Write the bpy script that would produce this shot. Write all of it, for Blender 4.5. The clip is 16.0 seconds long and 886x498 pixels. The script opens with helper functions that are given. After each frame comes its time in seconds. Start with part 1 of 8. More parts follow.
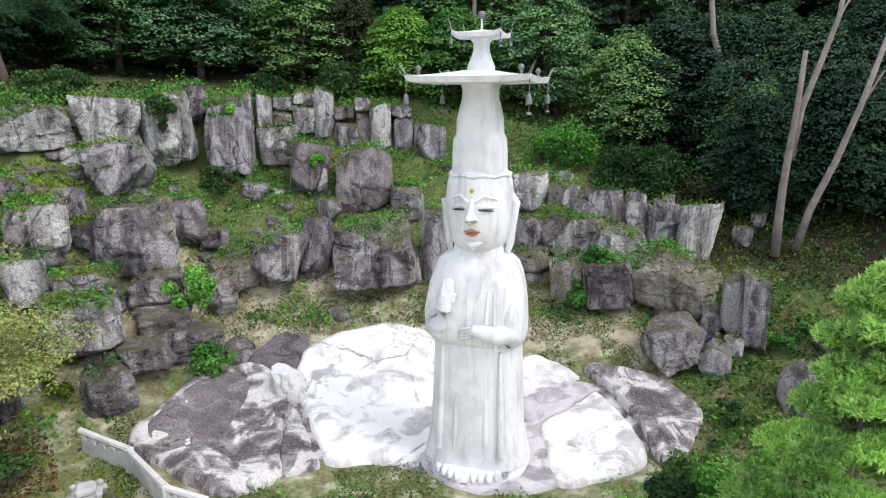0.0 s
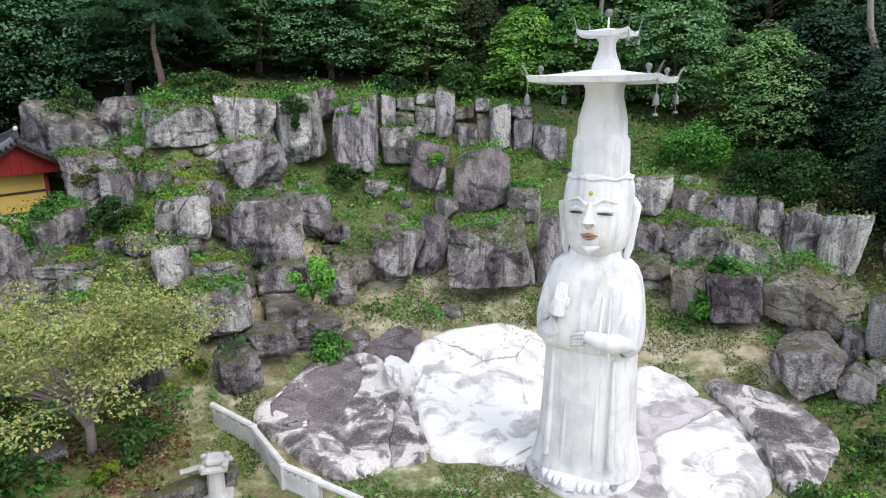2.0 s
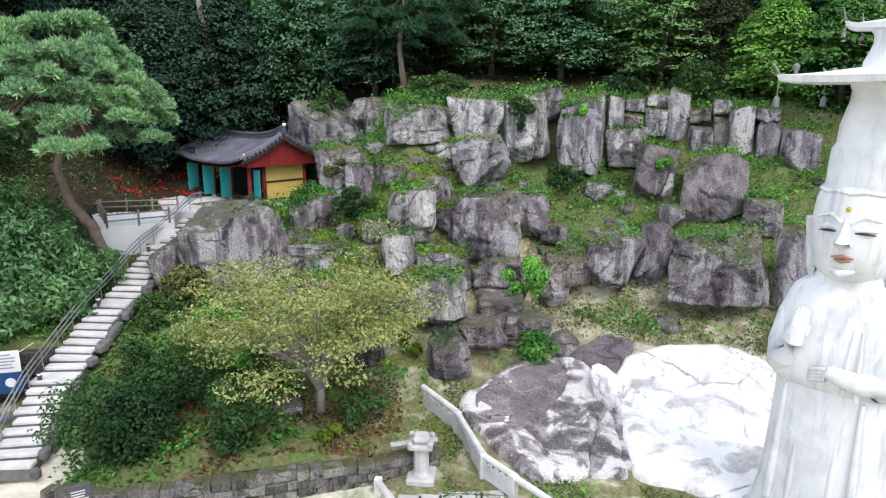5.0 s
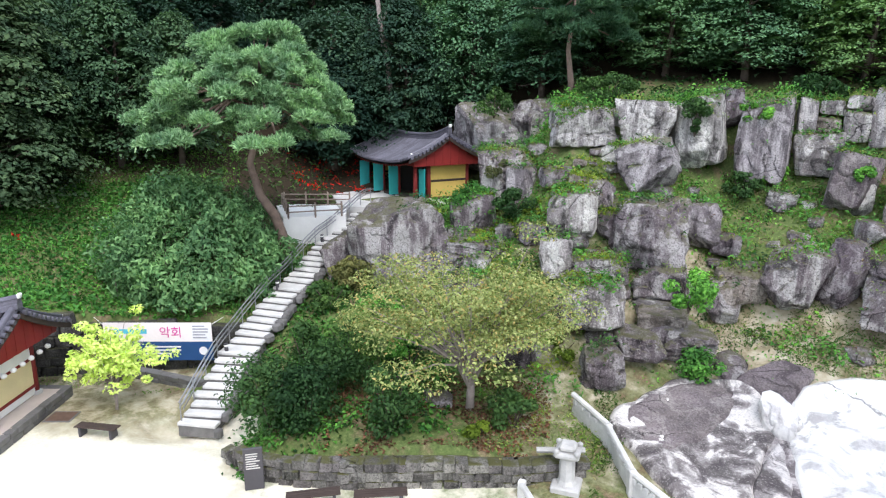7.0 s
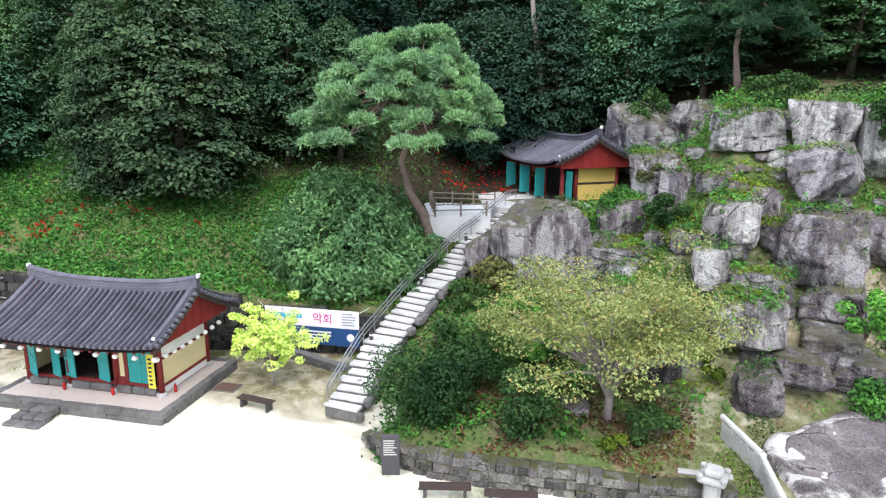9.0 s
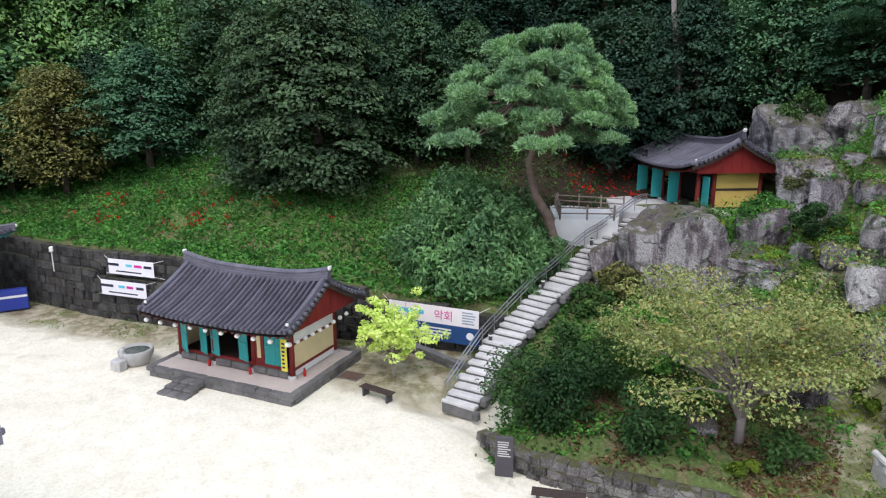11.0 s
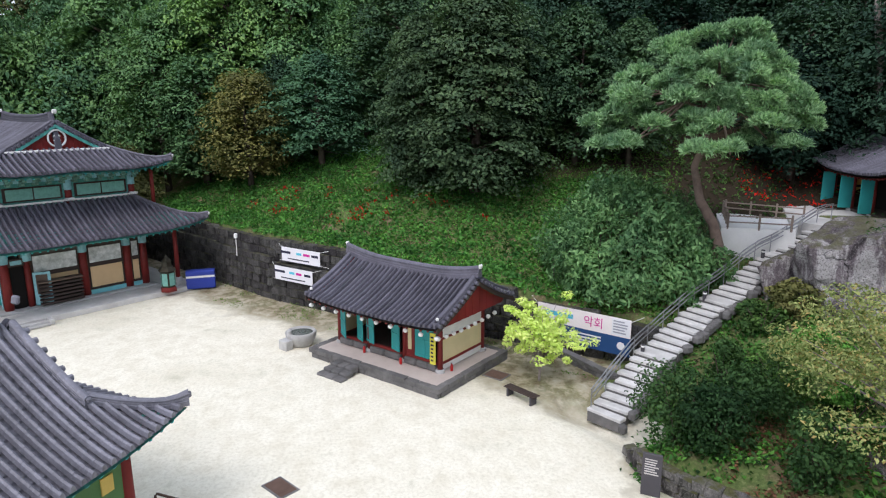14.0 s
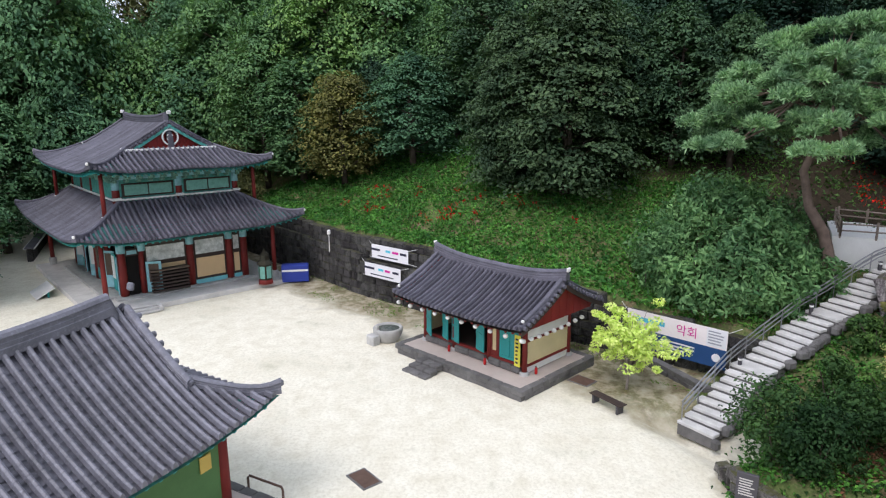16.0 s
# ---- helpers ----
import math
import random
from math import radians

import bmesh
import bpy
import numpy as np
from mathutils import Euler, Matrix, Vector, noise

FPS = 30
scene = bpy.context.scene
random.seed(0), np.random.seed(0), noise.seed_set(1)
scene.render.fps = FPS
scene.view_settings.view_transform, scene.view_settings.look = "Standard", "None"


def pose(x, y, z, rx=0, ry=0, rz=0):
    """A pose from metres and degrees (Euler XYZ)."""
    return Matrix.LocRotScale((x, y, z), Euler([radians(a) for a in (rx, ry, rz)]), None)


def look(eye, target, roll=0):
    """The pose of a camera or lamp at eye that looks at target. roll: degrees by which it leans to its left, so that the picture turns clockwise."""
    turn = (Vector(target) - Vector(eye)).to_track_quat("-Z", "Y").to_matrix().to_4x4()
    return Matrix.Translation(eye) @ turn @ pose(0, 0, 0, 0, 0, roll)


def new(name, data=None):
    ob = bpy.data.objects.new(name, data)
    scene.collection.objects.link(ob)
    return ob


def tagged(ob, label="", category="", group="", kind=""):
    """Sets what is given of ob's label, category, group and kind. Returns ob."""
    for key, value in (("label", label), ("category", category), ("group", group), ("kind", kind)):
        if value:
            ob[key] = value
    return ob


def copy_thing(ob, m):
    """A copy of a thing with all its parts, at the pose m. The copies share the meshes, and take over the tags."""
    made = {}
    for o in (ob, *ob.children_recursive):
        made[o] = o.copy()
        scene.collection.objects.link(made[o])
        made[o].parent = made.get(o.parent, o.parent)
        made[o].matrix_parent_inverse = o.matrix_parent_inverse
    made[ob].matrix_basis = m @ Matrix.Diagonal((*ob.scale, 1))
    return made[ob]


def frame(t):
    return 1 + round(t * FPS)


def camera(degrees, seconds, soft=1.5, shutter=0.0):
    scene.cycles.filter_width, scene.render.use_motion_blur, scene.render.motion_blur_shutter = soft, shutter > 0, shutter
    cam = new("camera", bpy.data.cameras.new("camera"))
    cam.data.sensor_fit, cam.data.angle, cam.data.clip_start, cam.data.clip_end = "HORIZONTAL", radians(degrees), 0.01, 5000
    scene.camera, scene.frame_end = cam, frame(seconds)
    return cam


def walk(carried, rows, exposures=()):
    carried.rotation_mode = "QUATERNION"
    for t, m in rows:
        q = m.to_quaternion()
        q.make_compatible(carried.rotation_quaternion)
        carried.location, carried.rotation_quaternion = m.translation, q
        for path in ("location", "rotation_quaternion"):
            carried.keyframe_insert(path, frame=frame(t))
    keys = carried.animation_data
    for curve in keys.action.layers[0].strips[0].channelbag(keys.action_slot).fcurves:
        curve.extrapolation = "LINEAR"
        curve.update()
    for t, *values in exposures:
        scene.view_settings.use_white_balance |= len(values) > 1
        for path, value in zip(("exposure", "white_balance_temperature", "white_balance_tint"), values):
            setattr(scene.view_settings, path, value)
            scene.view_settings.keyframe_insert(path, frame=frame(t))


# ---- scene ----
cam = camera(69.35, 16.0, 1.2)
EYE = (0.0, 0.0, 12.5)
PATH = [
    (0.0, pose(*EYE, 76.85, 0.11, 0.00)),
    (0.5, pose(*EYE, 76.88, 0.10, 2.23)),
    (1.0, pose(*EYE, 76.88, 0.09, 4.86)),
    (1.5, pose(*EYE, 76.88, 0.07, 7.86)),
    (2.0, pose(*EYE, 76.90, 0.07, 10.49)),
    (2.5, pose(*EYE, 76.91, 0.08, 13.38)),
    (3.0, pose(*EYE, 76.92, 0.06, 16.46)),
    (5.5, pose(*EYE, 77.02, -0.12, 33.78)),
    (6.0, pose(*EYE, 77.05, -0.10, 37.47)),
    (6.5, pose(*EYE, 77.08, -0.09, 40.97)),
    (7.0, pose(*EYE, 77.11, -0.15, 44.46)),
    (7.5, pose(*EYE, 77.08, -0.20, 47.91)),
    (8.0, pose(*EYE, 77.12, -0.13, 51.32)),
    (8.5, pose(*EYE, 77.14, -0.13, 54.44)),
    (9.0, pose(*EYE, 77.17, -0.12, 57.48)),
    (11.5, pose(*EYE, 77.24, -0.06, 71.22)),
    (12.0, pose(*EYE, 77.24, -0.01, 73.60)),
    (12.5, pose(*EYE, 77.27, 0.00, 75.88)),
    (13.0, pose(*EYE, 77.29, 0.03, 78.14)),
    (13.5, pose(*EYE, 77.30, 0.04, 80.36)),
    (14.0, pose(*EYE, 77.31, 0.06, 82.50)),
    (14.5, pose(*EYE, 77.33, 0.08, 84.54)),
    (15.0, pose(*EYE, 77.36, 0.10, 86.53)),
    (15.5, pose(*EYE, 77.36, 0.15, 88.54)),
    (16.0, pose(*EYE, 77.37, 0.18, 90.46)),
]
walk(cam, PATH, [(0.0, 0.24, 6400, 14), (3.0, 0.26, 6350, 14), (5.5, 0.46, 6250, 13), (9.0, 0.66, 6200, 13), (11.5, -0.02, 6150, 16), (16.0, -0.08, 6250, 16)])

# ---- light ----
SUN_AZ, SUN_EL = -122.0, 55.0          # degrees: compass turn from +y towards -x, height
world = bpy.data.worlds.new("overcast_sky")
scene.world = world
world.use_nodes = True
wn = world.node_tree
sky = wn.nodes.new("ShaderNodeTexSky")
sky.sky_type, sky.sun_disc = "NISHITA", False
sky.sun_elevation, sky.sun_rotation = radians(SUN_EL), radians(-SUN_AZ)
sky.air_density, sky.dust_density, sky.ozone_density = 1.0, 4.0, 1.0
grey = wn.nodes.new("ShaderNodeMixRGB")          # cloud layer takes most of the blue out
grey.inputs[0].default_value = 0.72
grey.inputs[2].default_value = (8.9, 9.8, 11.0, 1)
wn.links.new(sky.outputs[0], grey.inputs[1])
wn.links.new(grey.outputs[0], wn.nodes["Background"].inputs[0])
wn.nodes["Background"].inputs[1].default_value = 0.15
sun = new("sun", bpy.data.lights.new("sun", "SUN"))
sun.data.energy, sun.data.angle, sun.data.color = 1.5, radians(25), (1.0, 0.96, 0.92)
sx, sy = -math.sin(radians(SUN_AZ)), math.cos(radians(SUN_AZ))
sun.matrix_basis = look((sx * 60, sy * 60, 60 * math.tan(radians(SUN_EL))), (0, 0, 0))

# ---- materials ----
def material(name, rough=0.8, metal=0.0, spec=0.3):
    m = bpy.data.materials.new(name)
    m.use_nodes = True
    b = m.node_tree.nodes["Principled BSDF"]
    b.inputs["Roughness"].default_value, b.inputs["Metallic"].default_value = rough, metal
    b.inputs["Specular IOR Level"].default_value = spec
    return m, m.node_tree, b


def link(nt, a, b):
    nt.links.new(a, b)


def coords(nt, scale=(1, 1, 1), local=False):
    if local:
        src = nt.nodes.new("ShaderNodeTexCoord").outputs["Object"]
    else:
        src = nt.nodes.new("ShaderNodeNewGeometry").outputs["Position"]
    mp = nt.nodes.new("ShaderNodeMapping")
    mp.inputs["Scale"].default_value = scale
    link(nt, src, mp.inputs["Vector"])
    return mp.outputs["Vector"]


def noise_tex(nt, vec, scale, detail=5.0, rough=0.6, distort=0.0):
    n = nt.nodes.new("ShaderNodeTexNoise")
    n.inputs["Scale"].default_value, n.inputs["Detail"].default_value = scale, detail
    n.inputs["Roughness"].default_value, n.inputs["Distortion"].default_value = rough, distort
    link(nt, vec, n.inputs["Vector"])
    return n.outputs["Fac"]


def ramp(nt, fac, stops):
    r = nt.nodes.new("ShaderNodeValToRGB")
    while len(r.color_ramp.elements) < len(stops):
        r.color_ramp.elements.new(0.5)
    for el, (p, c) in zip(r.color_ramp.elements, stops):
        el.position = p
        el.color = (*c, 1) if len(c) == 3 else c
    link(nt, fac, r.inputs[0])
    return r.outputs[0]


def mix(nt, fac, a, b, mode="MIX"):
    n = nt.nodes.new("ShaderNodeMixRGB")
    n.blend_type = mode
    for sock, v in ((0, fac), (1, a), (2, b)):
        if isinstance(v, (int, float)):
            n.inputs[sock].default_value = v
        elif isinstance(v, tuple):
            n.inputs[sock].default_value = (*v, 1)
        else:
            link(nt, v, n.inputs[sock])
    return n.outputs[0]


def bump(nt, b, fac, strength, dist=0.05):
    n = nt.nodes.new("ShaderNodeBump")
    n.inputs["Strength"].default_value, n.inputs["Distance"].default_value = strength, dist
    link(nt, fac, n.inputs["Height"])
    link(nt, n.outputs[0], b.inputs["Normal"])


def g(v):
    return (v, v, v)


def plain(name, col, rough=0.7, metal=0.0, var=0.25, scale=3.0, bumpy=0.15, spec=0.3):
    """Painted or stony surface with grain, a broad stain and a slight change from piece to piece."""
    m, nt, b = material(name, rough, metal, spec)
    v = coords(nt)
    broad = noise_tex(nt, v, scale * 0.4, 4)
    fine = noise_tex(nt, v, scale * 9, 6)
    dark = tuple(c * (1 - var) for c in col)
    light = tuple(min(1, c * (1 + var * 0.6)) for c in col)
    c1 = ramp(nt, broad, [(0.3, dark), (0.7, light)])
    c2 = mix(nt, 0.35, c1, ramp(nt, fine, [(0.3, dark), (0.75, light)]))
    oi = nt.nodes.new("ShaderNodeObjectInfo")
    c3 = mix(nt, 1.0, c2, ramp(nt, oi.outputs["Random"], [(0, g(1 - var * 0.5)), (1, g(1.0))]), "MULTIPLY")
    link(nt, c3, b.inputs["Base Color"])
    bump(nt, b, fine, bumpy, 0.02)
    return m


def rock_material(name, base, dark, pale, streak=0.5, moss=0.25, crack=0.55, wash=0.56, stain=0.35, grit=0.75):
    """Weathered granite: broad tone changes from block to block, pale washes and black runs down the upright faces, lichen and moss on top."""
    m, nt, b = material(name, 0.9, 0, 0.2)
    v = coords(nt)
    oi = nt.nodes.new("ShaderNodeObjectInfo")
    add = nt.nodes.new("ShaderNodeVectorMath")
    add.operation = "MULTIPLY_ADD"
    add.inputs[1].default_value = (17, 31, 5)
    link(nt, oi.outputs["Random"], add.inputs[0])
    link(nt, v, add.inputs[2])
    v = add.outputs[0]
    st = nt.nodes.new("ShaderNodeMapping")
    st.inputs["Scale"].default_value = (1.0, 1.0, 0.12)
    link(nt, v, st.inputs["Vector"])
    broad = noise_tex(nt, v, 0.32, 4, 0.55, 0.4)
    mid = noise_tex(nt, v, 1.5, 6, 0.62, 0.4)
    fine = noise_tex(nt, v, 14, 7, 0.7)
    run = noise_tex(nt, st.outputs["Vector"], 1.5, 5, 0.6, 0.3)
    patchy = noise_tex(nt, v, 0.75, 6, 0.6, 1.0)
    geo = nt.nodes.new("ShaderNodeNewGeometry")
    sep = nt.nodes.new("ShaderNodeSeparateXYZ")
    link(nt, geo.outputs["Normal"], sep.inputs[0])
    up = ramp(nt, sep.outputs["Z"], [(0.45, g(0)), (0.8, g(1))])
    side = ramp(nt, sep.outputs["Z"], [(0.25, g(1)), (0.6, g(0.25))])
    c = ramp(nt, broad, [(0.36, tuple(k * 0.62 for k in base)), (0.5, base), (0.62, tuple(k * 1.35 for k in base))])
    c = mix(nt, ramp(nt, mid, [(0.42, g(0)), (0.62, g(0.5))]), c, tuple(k * 1.4 for k in base))
    c = mix(nt, mix(nt, 1.0, side, ramp(nt, run, [(0.47, g(0)), (0.57, g(streak))]), "MULTIPLY"), c, pale)
    c = mix(nt, ramp(nt, patchy, [(wash, g(0)), (wash + 0.06, g(streak * 0.85))]), c, pale)
    c = mix(nt, mix(nt, 1.0, side, ramp(nt, run, [(0.34, g(0.95)), (0.42, g(0))]), "MULTIPLY"), c, dark)
    c = mix(nt, ramp(nt, patchy, [(stain, g(0.8)), (stain + 0.08, g(0))]), c, dark)
    c = mix(nt, ramp(nt, fine, [(0.38, g(grit)), (0.5, g(0))]), c, tuple(k * 0.5 for k in base))
    c = mix(nt, ramp(nt, fine, [(0.54, g(0)), (0.66, g(0.4))]), c, pale)
    tone = ramp(nt, oi.outputs["Random"], [(0, (0.72, 0.68, 0.72)), (0.5, (1, 0.98, 0.98)), (1, (1.2, 1.2, 1.16))])
    c = mix(nt, 1.0, c, tone, "MULTIPLY")
    top = mix(nt, 1.0, up, ramp(nt, mid, [(0.4, g(0)), (0.56, g(moss))]), "MULTIPLY")
    c = mix(nt, top, c, (0.1, 0.1, 0.04))
    wob = nt.nodes.new("ShaderNodeVectorMath")
    wob.operation = "MULTIPLY_ADD"
    wob.inputs[1].default_value = (0.5, 0.5, 0.5)
    link(nt, mid, wob.inputs[0])
    link(nt, v, wob.inputs[2])
    cr = nt.nodes.new("ShaderNodeTexVoronoi")
    cr.feature = "DISTANCE_TO_EDGE"
    cr.inputs["Scale"].default_value = crack
    link(nt, wob.outputs[0], cr.inputs["Vector"])
    seam = ramp(nt, cr.outputs["Distance"], [(0.0, g(0.85)), (0.011, g(0))])
    gate = mix(nt, 1.0, seam, ramp(nt, broad, [(0.48, g(0.0)), (0.56, g(1))]), "MULTIPLY")
    c = mix(nt, gate, c, tuple(k * 0.5 for k in dark))
    link(nt, c, b.inputs["Base Color"])
    h = mix(nt, gate, mix(nt, 0.45, mid, fine), g(0.0))
    bump(nt, b, h, 1.0, 0.22)
    return m


def leaf_material(name, dark, light, odd=None, trans=0.22, rough=0.6, flat=1.0):
    """Leaves that differ a little one by one and plant by plant."""
    m, nt, b = material(name, rough, 0, 0.12)
    geo = nt.nodes.new("ShaderNodeNewGeometry")
    stops = [(0.0, dark), (0.85, light)]
    if odd:
        stops.append((0.95, odd))
    c = ramp(nt, geo.outputs["Random Per Island"], stops)
    oi = nt.nodes.new("ShaderNodeObjectInfo")
    c = mix(nt, 1.0, c, ramp(nt, oi.outputs["Random"], [(0, (0.4, 0.5, 0.56)), (0.5, (0.95, 0.97, 1.0)), (1, (1.55, 1.42, 1.15))]), "MULTIPLY") if flat else c
    v = coords(nt)
    c = mix(nt, flat, c, ramp(nt, noise_tex(nt, v, 0.5, 3), [(0.3, (0.55, 0.6, 0.62)), (0.7, (1.4, 1.32, 1.1))]), "MULTIPLY")
    link(nt, c, b.inputs["Base Color"])
    t = nt.nodes.new("ShaderNodeBsdfTranslucent")
    link(nt, mix(nt, 1.0, c, (1.1, 1.2, 0.8), "MULTIPLY"), t.inputs["Color"])
    mx = nt.nodes.new("ShaderNodeMixShader")
    mx.inputs[0].default_value = trans
    link(nt, b.outputs[0], mx.inputs[1])
    link(nt, t.outputs[0], mx.inputs[2])
    link(nt, mx.outputs[0], nt.nodes["Material Output"].inputs["Surface"])
    return m


def ground_material():
    """Sand of the yard; soil, fallen leaves and short turf outside it, by the 'cover' of the sheet; bare earth by
    'bare'; under the wood leaf mould, darkened to carry the shade of the trees.
    """
    m, nt, b = material("ground_soil_and_sand", 0.95, 0, 0.1)
    v = coords(nt)
    a = nt.nodes.new("ShaderNodeAttribute")
    a.attribute_name = "cover"
    a2 = nt.nodes.new("ShaderNodeAttribute")
    a2.attribute_name = "bare"
    n1, n2, n3, n4 = noise_tex(nt, v, 0.16, 6), noise_tex(nt, v, 1.1, 7, 0.65), noise_tex(nt, v, 7, 6, 0.7), noise_tex(nt, v, 0.45, 5)
    sand = ramp(nt, n2, [(0.3, (0.68, 0.63, 0.49)), (0.6, (0.82, 0.78, 0.645))])
    sand = mix(nt, ramp(nt, n3, [(0.35, g(0.35)), (0.55, g(0))]), sand, (0.45, 0.40, 0.28))
    sand = mix(nt, ramp(nt, mix(nt, 0.4, n1, n2), [(0.54, g(0)), (0.66, g(0.55))]), sand, (0.36, 0.33, 0.2))
    soil = ramp(nt, n3, [(0.3, (0.09, 0.065, 0.04)), (0.55, (0.2, 0.15, 0.09)), (0.75, (0.33, 0.27, 0.18))])
    turf = ramp(nt, n3, [(0.3, (0.05, 0.075, 0.024)), (0.55, (0.115, 0.155, 0.05)), (0.8, (0.25, 0.26, 0.12))])
    green = mix(nt, ramp(nt, n2, [(0.36, g(0)), (0.5, g(1))]), soil, turf)
    earth = ramp(nt, n2, [(0.3, (0.16, 0.13, 0.075)), (0.5, (0.33, 0.285, 0.19)), (0.7, (0.52, 0.475, 0.37))])
    green = mix(nt, ramp(nt, mix(nt, 1.0, mix(nt, 0.7, n4, n2), a2.outputs["Fac"], "MULTIPLY"), [(0.3, g(0)), (0.42, g(1))]), green, earth)
    edge = mix(nt, 0.55, n2, n4)
    w = nt.nodes.new("ShaderNodeMath")
    w.operation = "ADD"
    link(nt, a.outputs["Fac"], w.inputs[0])
    link(nt, edge, w.inputs[1])
    c = mix(nt, ramp(nt, w.outputs[0], [(0.82, g(0)), (1.0, g(1))]), sand, green)
    a3 = nt.nodes.new("ShaderNodeAttribute")
    a3.attribute_name = "shaded_litter"
    # leaf mould held near black: the shade under the trees is in its colour
    shade_humus = ramp(nt, n3, [(0.3, (0.018, 0.014, 0.009)), (0.6, (0.05, 0.038, 0.024)), (0.8, (0.09, 0.065, 0.04))])
    c = mix(nt, a3.outputs["Fac"], c, shade_humus)
    link(nt, c, b.inputs["Base Color"])
    bump(nt, b, mix(nt, 0.5, n2, n3), 0.5, 0.06)
    return m


def tile_material(name, col):
    m, nt, b = material(name, 0.5, 0, 0.45)
    v = coords(nt)
    n1, n2 = noise_tex(nt, v, 1.2, 5), noise_tex(nt, v, 12, 6)
    c = ramp(nt, n1, [(0.3, tuple(k * 0.7 for k in col)), (0.7, tuple(k * 1.3 for k in col))])
    c = mix(nt, ramp(nt, n2, [(0.5, g(0)), (0.75, g(0.5))]), c, tuple(k * 1.9 for k in col))
    oi = nt.nodes.new("ShaderNodeObjectInfo")
    c = mix(nt, 1.0, c, ramp(nt, oi.outputs["Random"], [(0, g(0.72)), (1, g(1.15))]), "MULTIPLY")
    link(nt, c, b.inputs["Base Color"])
    bump(nt, b, n2, 0.25, 0.02)
    return m


def statue_material():
    m, nt, b = material("white_washed_granite", 0.8, 0, 0.25)
    v = coords(nt)
    st = coords(nt, (1.4, 1.4, 0.14))
    broad, fine, run = noise_tex(nt, v, 0.9, 6, 0.6), noise_tex(nt, v, 14, 7, 0.7), noise_tex(nt, st, 2.0, 6, 0.65, 0.2)
    c = ramp(nt, broad, [(0.3, (0.56, 0.56, 0.565)), (0.55, (0.76, 0.755, 0.745))])
    c = mix(nt, ramp(nt, run, [(0.5, g(0)), (0.68, g(0.75))]), c, (0.42, 0.42, 0.44))
    c = mix(nt, ramp(nt, fine, [(0.62, g(0)), (0.8, g(0.3))]), c, (0.4, 0.39, 0.37))
    c = mix(nt, ramp(nt, noise_tex(nt, st, 0.9, 4), [(0.6, g(0)), (0.75, g(0.3))]), c, (0.62, 0.56, 0.38))
    link(nt, c, b.inputs["Base Color"])
    bump(nt, b, mix(nt, 0.5, broad, fine), 0.35, 0.05)
    return m


M_GROUND = ground_material()
M_ROCK = rock_material("weathered_granite", (0.14, 0.118, 0.128), (0.02, 0.017, 0.02), (0.5, 0.485, 0.475), 0.75, 0.8, 0.42)
M_ROCK_PALE = rock_material("pale_granite", (0.215, 0.196, 0.198), (0.03, 0.027, 0.029), (0.6, 0.585, 0.565), 0.9, 0.8, 0.45)
M_ROCK_TAN = rock_material("tan_granite", (0.19, 0.165, 0.142), (0.04, 0.034, 0.03), (0.5, 0.465, 0.42), 0.6, 0.8)
M_ROCK_V = rock_material("purple_slab_granite", (0.165, 0.138, 0.148), (0.06, 0.05, 0.055), (0.45, 0.42, 0.40), 0.4, 0.1)
M_SLAB_W = rock_material("cleaned_white_granite", (0.6, 0.575, 0.57), (0.44, 0.41, 0.415), (0.9, 0.885, 0.86), 1.0, 0.0, 0.16, 0.44, 0.34, 0.12)
M_SLAB_G = rock_material("dark_slab_granite", (0.2, 0.177, 0.182), (0.07, 0.06, 0.065), (0.76, 0.72, 0.705), 1.0, 0.05, 0.2, 0.5, 0.4, 0.35)
M_STATUE = statue_material()
M_WALLSTONE = rock_material("dark_wall_stone", (0.06, 0.058, 0.056), (0.018, 0.018, 0.018), (0.2, 0.2, 0.19), 0.25, 0.6)
M_GWALL = rock_material("mossy_garden_wall_stone", (0.14, 0.135, 0.125), (0.035, 0.035, 0.03), (0.42, 0.4, 0.37), 0.4, 1.0)
M_TILE = tile_material("dark_clay_roof_tile", (0.1, 0.095, 0.118))
M_TILE_F = tile_material("grey_clay_roof_tile", (0.165, 0.163, 0.19))
M_RED = plain("red_painted_wood", (0.20, 0.022, 0.018), 0.55)
M_GABLE = plain("gable_red_boards", (0.26, 0.025, 0.022), 0.6, scale=2)
M_TEAL = plain("teal_painted_wood", (0.035, 0.33, 0.32), 0.5, var=0.15)
M_DTEAL = plain("blue_green_painted_eaves", (0.11, 0.42, 0.37), 0.6, var=0.5, scale=9)
M_BLUE = plain("pale_blue_painted_wood", (0.3, 0.58, 0.64), 0.6, var=0.35, scale=8)
M_CREAM = plain("cream_plaster", (0.72, 0.60, 0.34), 0.9, var=0.12)
M_YELLOW = plain("yellow_plaster", (0.66, 0.47, 0.13), 0.9, var=0.15)
M_WHITE = plain("white_plaster", (0.8, 0.79, 0.76), 0.8, var=0.12)
# near-black colour that stands in for the shade inside the halls
M_INNER_SHADE = plain("black_for_interior_shade", (0.012, 0.011, 0.01), 0.9)
M_CONC = plain("pale_concrete", (0.62, 0.6, 0.57), 0.9, var=0.25)
M_STEP = plain("worn_pale_step_stone", (0.66, 0.645, 0.62), 0.9, var=0.3, scale=4, bumpy=0.4)
M_STONE = plain("cut_granite", (0.50, 0.49, 0.47), 0.85, var=0.3, scale=5)
M_DSTONE = plain("dark_cut_stone", (0.17, 0.163, 0.157), 0.9, var=0.45, scale=4, bumpy=0.5)
M_FLOORC = plain("pinkish_terrace_paving", (0.55, 0.47, 0.42), 0.9, var=0.15)
